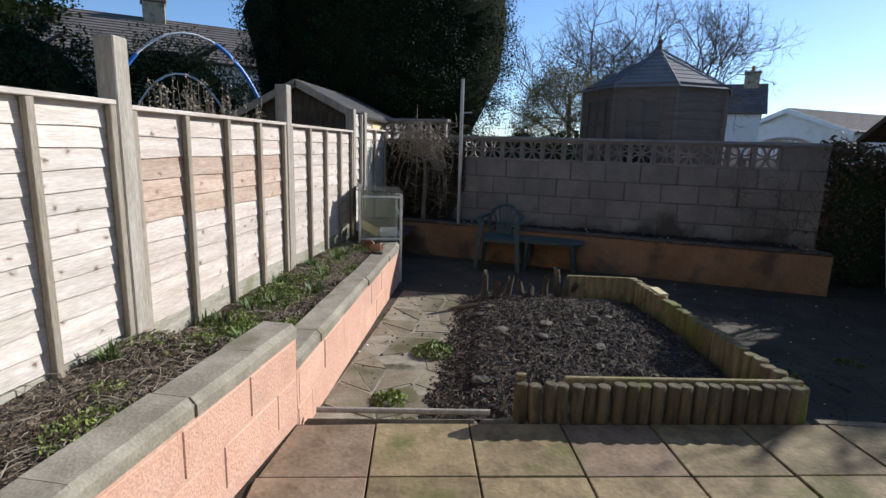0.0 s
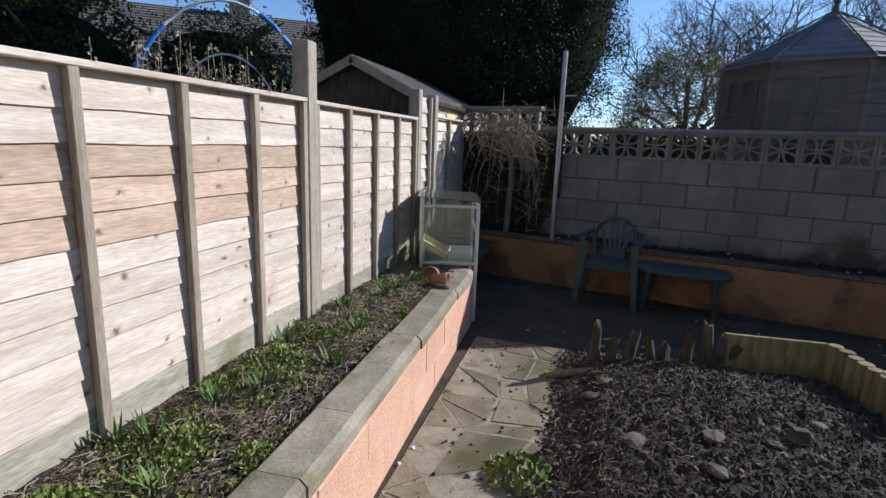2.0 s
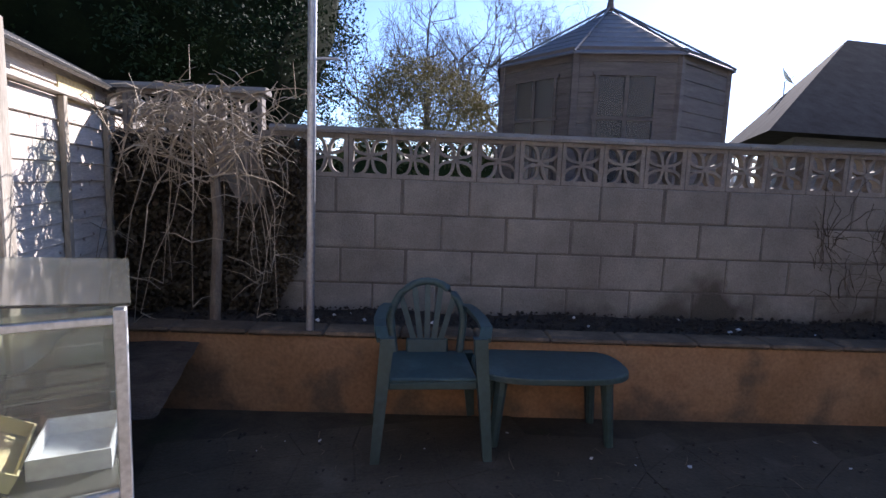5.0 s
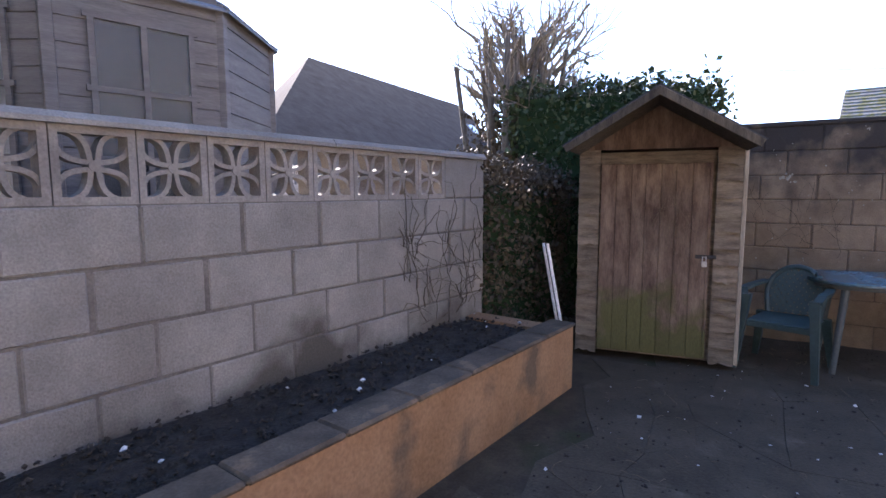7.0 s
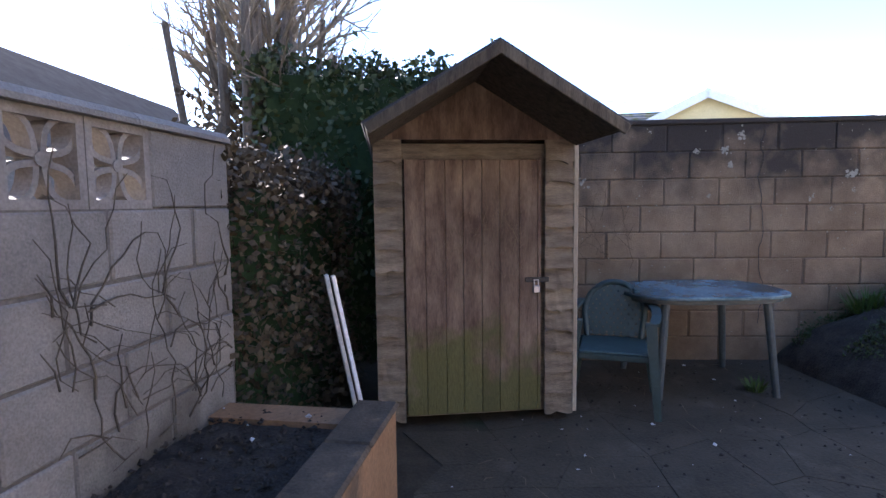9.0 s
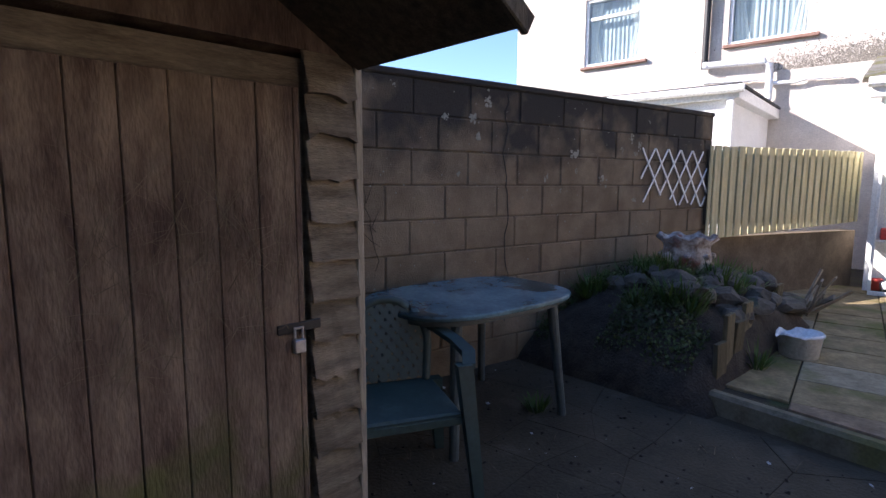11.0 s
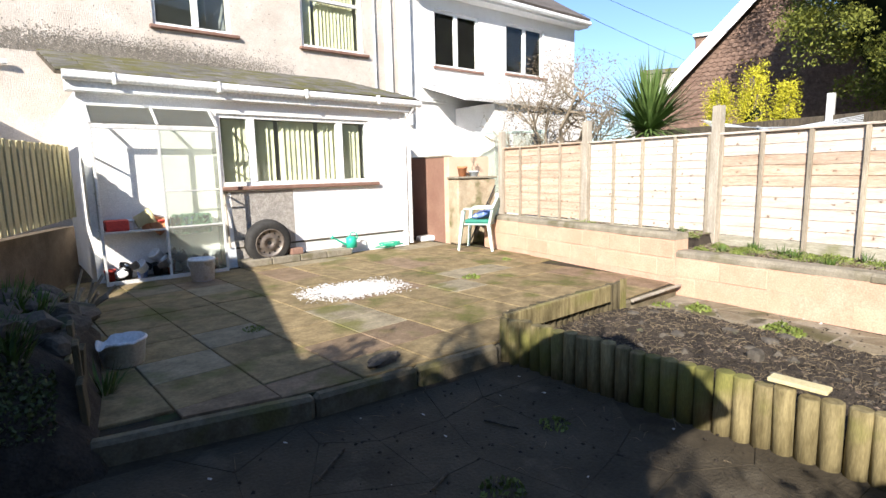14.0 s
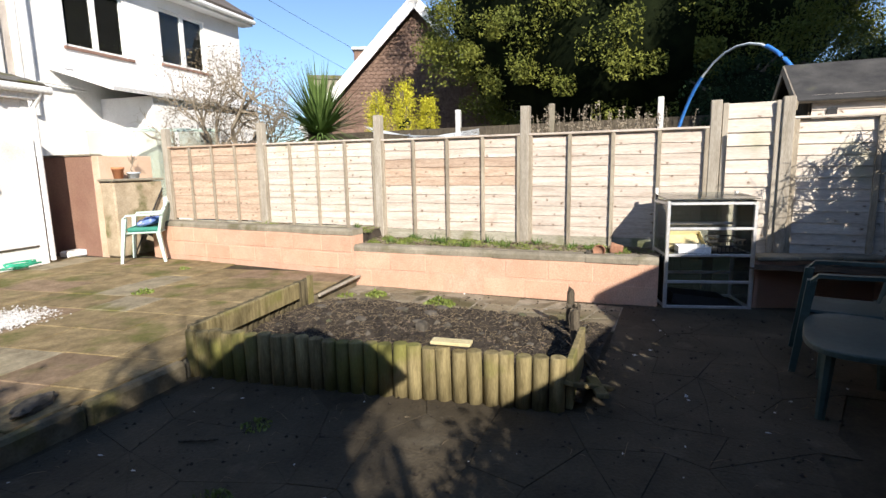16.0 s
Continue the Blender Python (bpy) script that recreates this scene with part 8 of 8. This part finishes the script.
def pipe_run(pts, r, material, label):
    t = thing("wall_pipe", HOU, label, "pipe", "pipes on the house wall")
    vs, fs = [], []
    tube(vs, fs, [Vector(p) for p in pts], r, r, 12)
    smooth(pymesh("pipe", vs, fs, material, t))
    for p in (pts[0], pts[-1], pts[len(pts) // 2]):
        part("collar", rod(bmesh.new(), (p[0] - 0.03, p[1], p[2]), (p[0] + 0.03, p[1], p[2]), r * 1.25, n=12), material, t)


pipe_run([(3.95, -0.12, 3.40), (4.6, -0.12, 3.38), (4.85, -0.12, 3.37), (4.93, -0.12, 3.3), (4.94, -0.12, 3.1), (4.94, -0.12, 2.75), (4.90, -0.14, 2.6), (4.78, -0.16, 2.45), (4.76, -0.16, 2.3), (4.76, -0.16, 0.2)], 0.055, M_WHITEPL, "thick white plastic waste pipe on the house wall")
pipe_run([(4.95, -0.08, 3.0), (5.3, -0.08, 2.98), (5.42, -0.08, 3.02), (5.9, -0.08, 3.0)], 0.03, M_WHITEPL, "thin white overflow pipe on the house wall")
pipe_run([(3.98, -0.1, 3.12), (4.6, -0.1, 3.09), (4.92, -0.1, 3.08)], 0.035, M_WHITEPL, "white plastic waste pipe on the house wall")

# washing line, wires, dish, aerials, arches
def wire(name, a, b, sag, r, label, material=M_BLACKPL):
    a, b = Vector(a), Vector(b)
    vs, fs = [], []
    tube(vs, fs, [a.lerp(b, u) - Vector((0, 0, sag * 4 * u * (1 - u))) for u in np.linspace(0, 1, 16)], r, r, 4)
    tagged(pymesh(name, vs, fs, material), label, "cable")


wire("overhead_cable", (-8.0, -4.3, 6.4), (-40, -6.0, 5.2), 0.6, 0.006, "thin black overhead cable to the white house")
wire("overhead_cable", (-8.0, -4.3, 5.7), (-40, -9.0, 4.9), 0.6, 0.006, "thin black overhead cable to the white house")
wire("overhead_cable", (11, 12, 4.2), (24, -6, 5.6), 0.2, 0.008, "thin grey overhead cable beyond the gardens")
dish = thing("satellite_dish", Matrix.Translation((22.0, 26.6, -0.03)), "pale satellite dish on a thin pole by the bungalow", "satellite dish")
part("pole", rod(bmesh.new(), (0, 0, 0), (0, 0, 6.9), 0.03, n=8), M_STEEL, dish)
bm = lathe(bmesh.new(), [(0.0, 0.0), (0.2, 0.03), (0.42, 0.13), (0.44, 0.14), (0.42, 0.12), (0.0, -0.02)], 24, Matrix.Translation((0, 0, 7.05)) @ Matrix.Scale(1.2, 4) @ Matrix.Rotation(0.9, 4, "X") @ Matrix.Rotation(0.5, 4, "Y"))
smooth(part("reflector", bm, M_ALUWHITE, dish))
part("arm", rod(bmesh.new(), (0, 0, 6.9), (0.1, -0.45, 7.1), 0.02, n=6), M_STEEL, dish)
for k, (x, r) in enumerate(((3.55, 0.42), (4.75, 0.62))):
    a = thing("arched_trellis", Matrix.Translation((x, 11.2, -0.03)), "pale brown arched lattice fence top beyond the wall", "trellis", "arched trellis panels")
    vs, fs = [], []
    tube(vs, fs, [Vector((r * math.cos(t), 0, 1.55 + r * 0.55 * math.sin(t))) for t in np.linspace(0, math.pi, 16)], 0.03, 0.03, 6)
    pymesh("arch", vs, fs, M_FENCE, a)
    part("panel", boxbm((-r, -0.02, 0), (r, 0.02, 1.55)), M_FENCE, a)
    for j in range(-6, 7):
        x0 = j * r / 6.5
        hgt = r * 0.55 * math.sqrt(max(0.02, 1 - (x0 / r) ** 2))
        part("lath", bx(bmesh.new(), (-0.012, -0.008, 0), (0.012, 0.008, hgt), Matrix.Translation((x0, 0, 1.55))), M_FENCE, a)
spin = thing("rotary_airer", Matrix.Translation((-4.4, 2.6, -0.03)), "folded rotary airer with pale lines behind the fence", "clothes airer")
part("pole", rod(bmesh.new(), (0, 0, 0), (0, 0, 1.95), 0.02, n=8), M_STEEL, spin)
vs, fs = [], []
for k in range(7):
    tube(vs, fs, [Vector((0, -0.9 + 0.03 * k, 2.12 - 0.02 * k)), Vector((0.02 * k, 0.2, 1.86 + 0.008 * k)), Vector((0, 1.3, 1.98 - 0.022 * k))], 0.005, 0.005, 4)
pymesh("lines", vs, fs, M_PALEPIPE, spin, kind="stuff")


# ---- kerbs and paving pieces, last ----
def kerb(pts, w, z1, name, label, seg=0.9):
    k = thing(name, Matrix.Identity(4), label, "kerb", kind="structure")
    for a, b in zip(pts, pts[1:]):
        a, b = Vector((*a, 0)), Vector((*b, 0))
        L = (b - a).length
        n = max(1, round(L / seg))
        m = line_frame(a.x, a.y, b.x - a.x, b.y - a.y)
        for i in range(n):
            part("kerbstone", bx(bmesh.new(), (L * i / n + 0.004, -w / 2, -0.04), (L * (i + 1) / n - 0.002, w / 2, z1), m, 0.022), M_KERB, k)


kerb([(-1.16, 3.51), (1.6, 3.95)], 0.05, 0.117, "kerb_bed", "narrow mossy concrete kerb along the soil bed")
kerb([(1.6, 3.95), (2.97, 4.03), (4.05, 3.93), (4.3, 3.7)], 0.09, 0.122, "kerb_patio", "mossy concrete kerb along the raised patio edge")


def paving_piece(pts, z0, z1, material, parent, name="slab", inset=0.004, bev=0.006):
    c = Vector((sum(p[0] for p in pts) / len(pts), sum(p[1] for p in pts) / len(pts)))
    q = [Vector(p) + (c - Vector(p)).normalized() * inset for p in map(Vector, pts)]
    bm = bmesh.new()
    lo = [bm.verts.new((p.x - c.x, p.y - c.y, z0)) for p in q]
    md = [bm.verts.new((p.x - c.x, p.y - c.y, z1 - bev)) for p in q]
    up = [bm.verts.new((p.x * 1.0 - c.x + (c.x - p.x) * bev * 3, p.y - c.y + (c.y - p.y) * bev * 3, z1)) for p in q]
    n = len(q)
    for i in range(n):
        bm.faces.new((lo[i], lo[(i + 1) % n], md[(i + 1) % n], md[i]))
        bm.faces.new((md[i], md[(i + 1) % n], up[(i + 1) % n], up[i]))
    bm.faces.new(up)
    o = part(name, bm, material, parent)
    o.matrix_basis = Matrix.Translation((c.x, c.y, 0))
    return o


rs = random.Random(31)
INV = PATIO.inverted()
for i in range(-2, 13):
    for j in range(-1, 11):
        x0, x1 = -0.08 + 0.49 * i, 0.41 + 0.49 * i
        y1, y0 = -0.035 - 0.46 * j, -0.035 - 0.46 * (j + 1)
        la, lb = (min(y1, float(np.interp(x, (2.8, 4.18, 5.23, 5.5), (-0.035, -0.205, -0.485, -0.8)))) for x in (x0, x1))
        if la - y0 < 0.05 or lb - y0 < 0.05:
            continue
        w = [PATIO @ Vector((x, y, 0)) for x, y in ((x0, y0), (x1, y0), (x1, lb), (x0, la))]
        cx, cy = sum(p.x for p in w) / 4, sum(p.y for p in w) / 4
        wallx = -1.16 - 0.05 * (3.5 - cy) * (cy > -0.4)
        if cx < wallx + 0.1 or cx > 5.0 or cy < (-1.15 + 0.12 * (cx + 0.44)) - 0.0 and cx > -0.5:
            continue
        if cx < -0.5 and cy < -2.4:
            continue
        pts = [(max(p.x, wallx), p.y) for p in w]
        dz = rs.uniform(-0.004, 0.004)
        paving_piece(pts, 0.07, 0.121 + dz, rs.choice((M_SLAB, M_SLAB, M_SLAB, M_SLAB, M_SLABRED, M_SLABGREY)), patio, "slab", 0.0055)


def crazy(x0, x1, y0, y1, cell, material, keep, parent, z, seed, jit=0.36, inset=0.0022, step=0.0015, ease=0.0012):
    rng = random.Random(seed)
    nx, ny = max(1, round((x1 - x0) / cell)), max(1, round((y1 - y0) / cell))
    P = {}
    for i in range(nx + 1):
        for j in range(ny + 1):
            jx = 0 if i in (0, nx) else rng.uniform(-jit, jit) * cell
            jy = 0 if j in (0, ny) else rng.uniform(-jit, jit) * cell
            P[i, j] = (x0 + (x1 - x0) * i / nx + jx, y0 + (y1 - y0) * j / ny + jy)
    for i in range(nx):
        for j in range(ny):
            q = [P[i, j], P[i + 1, j], P[i + 1, j + 1], P[i, j + 1]]
            c = (sum(p[0] for p in q) / 4, sum(p[1] for p in q) / 4)
            if not keep(*c):
                continue
            if rng.random() < 0.35:
                k = rng.choice((0, 1))
                for tri in ((q[k], q[k + 1], q[(k + 2) % 4]), (q[(k + 2) % 4], q[(k + 3) % 4], q[k])):
                    paving_piece(list(tri), -0.03, z + rng.uniform(-step, step), material, parent, "flagstone", inset, ease)
            else:
                paving_piece(q, -0.03, z + rng.uniform(-step, step), material, parent, "flagstone", inset, ease)


crazy(-1.2, -0.38, 3.56, 6.5, 0.30, M_PATHFLAG, lambda x, y: True, lower, 0.0, 5, 0.40, 0.019, 0.004, 0.003)
path_bed = poly_slab("path_joints", [(-1.2, 3.52), (-0.36, 3.62), (-0.36, 6.5), (-1.2, 6.5)], -0.02, -0.0025, M_PATHJOINT)
# Lower floor flags are much darker than the path flags.
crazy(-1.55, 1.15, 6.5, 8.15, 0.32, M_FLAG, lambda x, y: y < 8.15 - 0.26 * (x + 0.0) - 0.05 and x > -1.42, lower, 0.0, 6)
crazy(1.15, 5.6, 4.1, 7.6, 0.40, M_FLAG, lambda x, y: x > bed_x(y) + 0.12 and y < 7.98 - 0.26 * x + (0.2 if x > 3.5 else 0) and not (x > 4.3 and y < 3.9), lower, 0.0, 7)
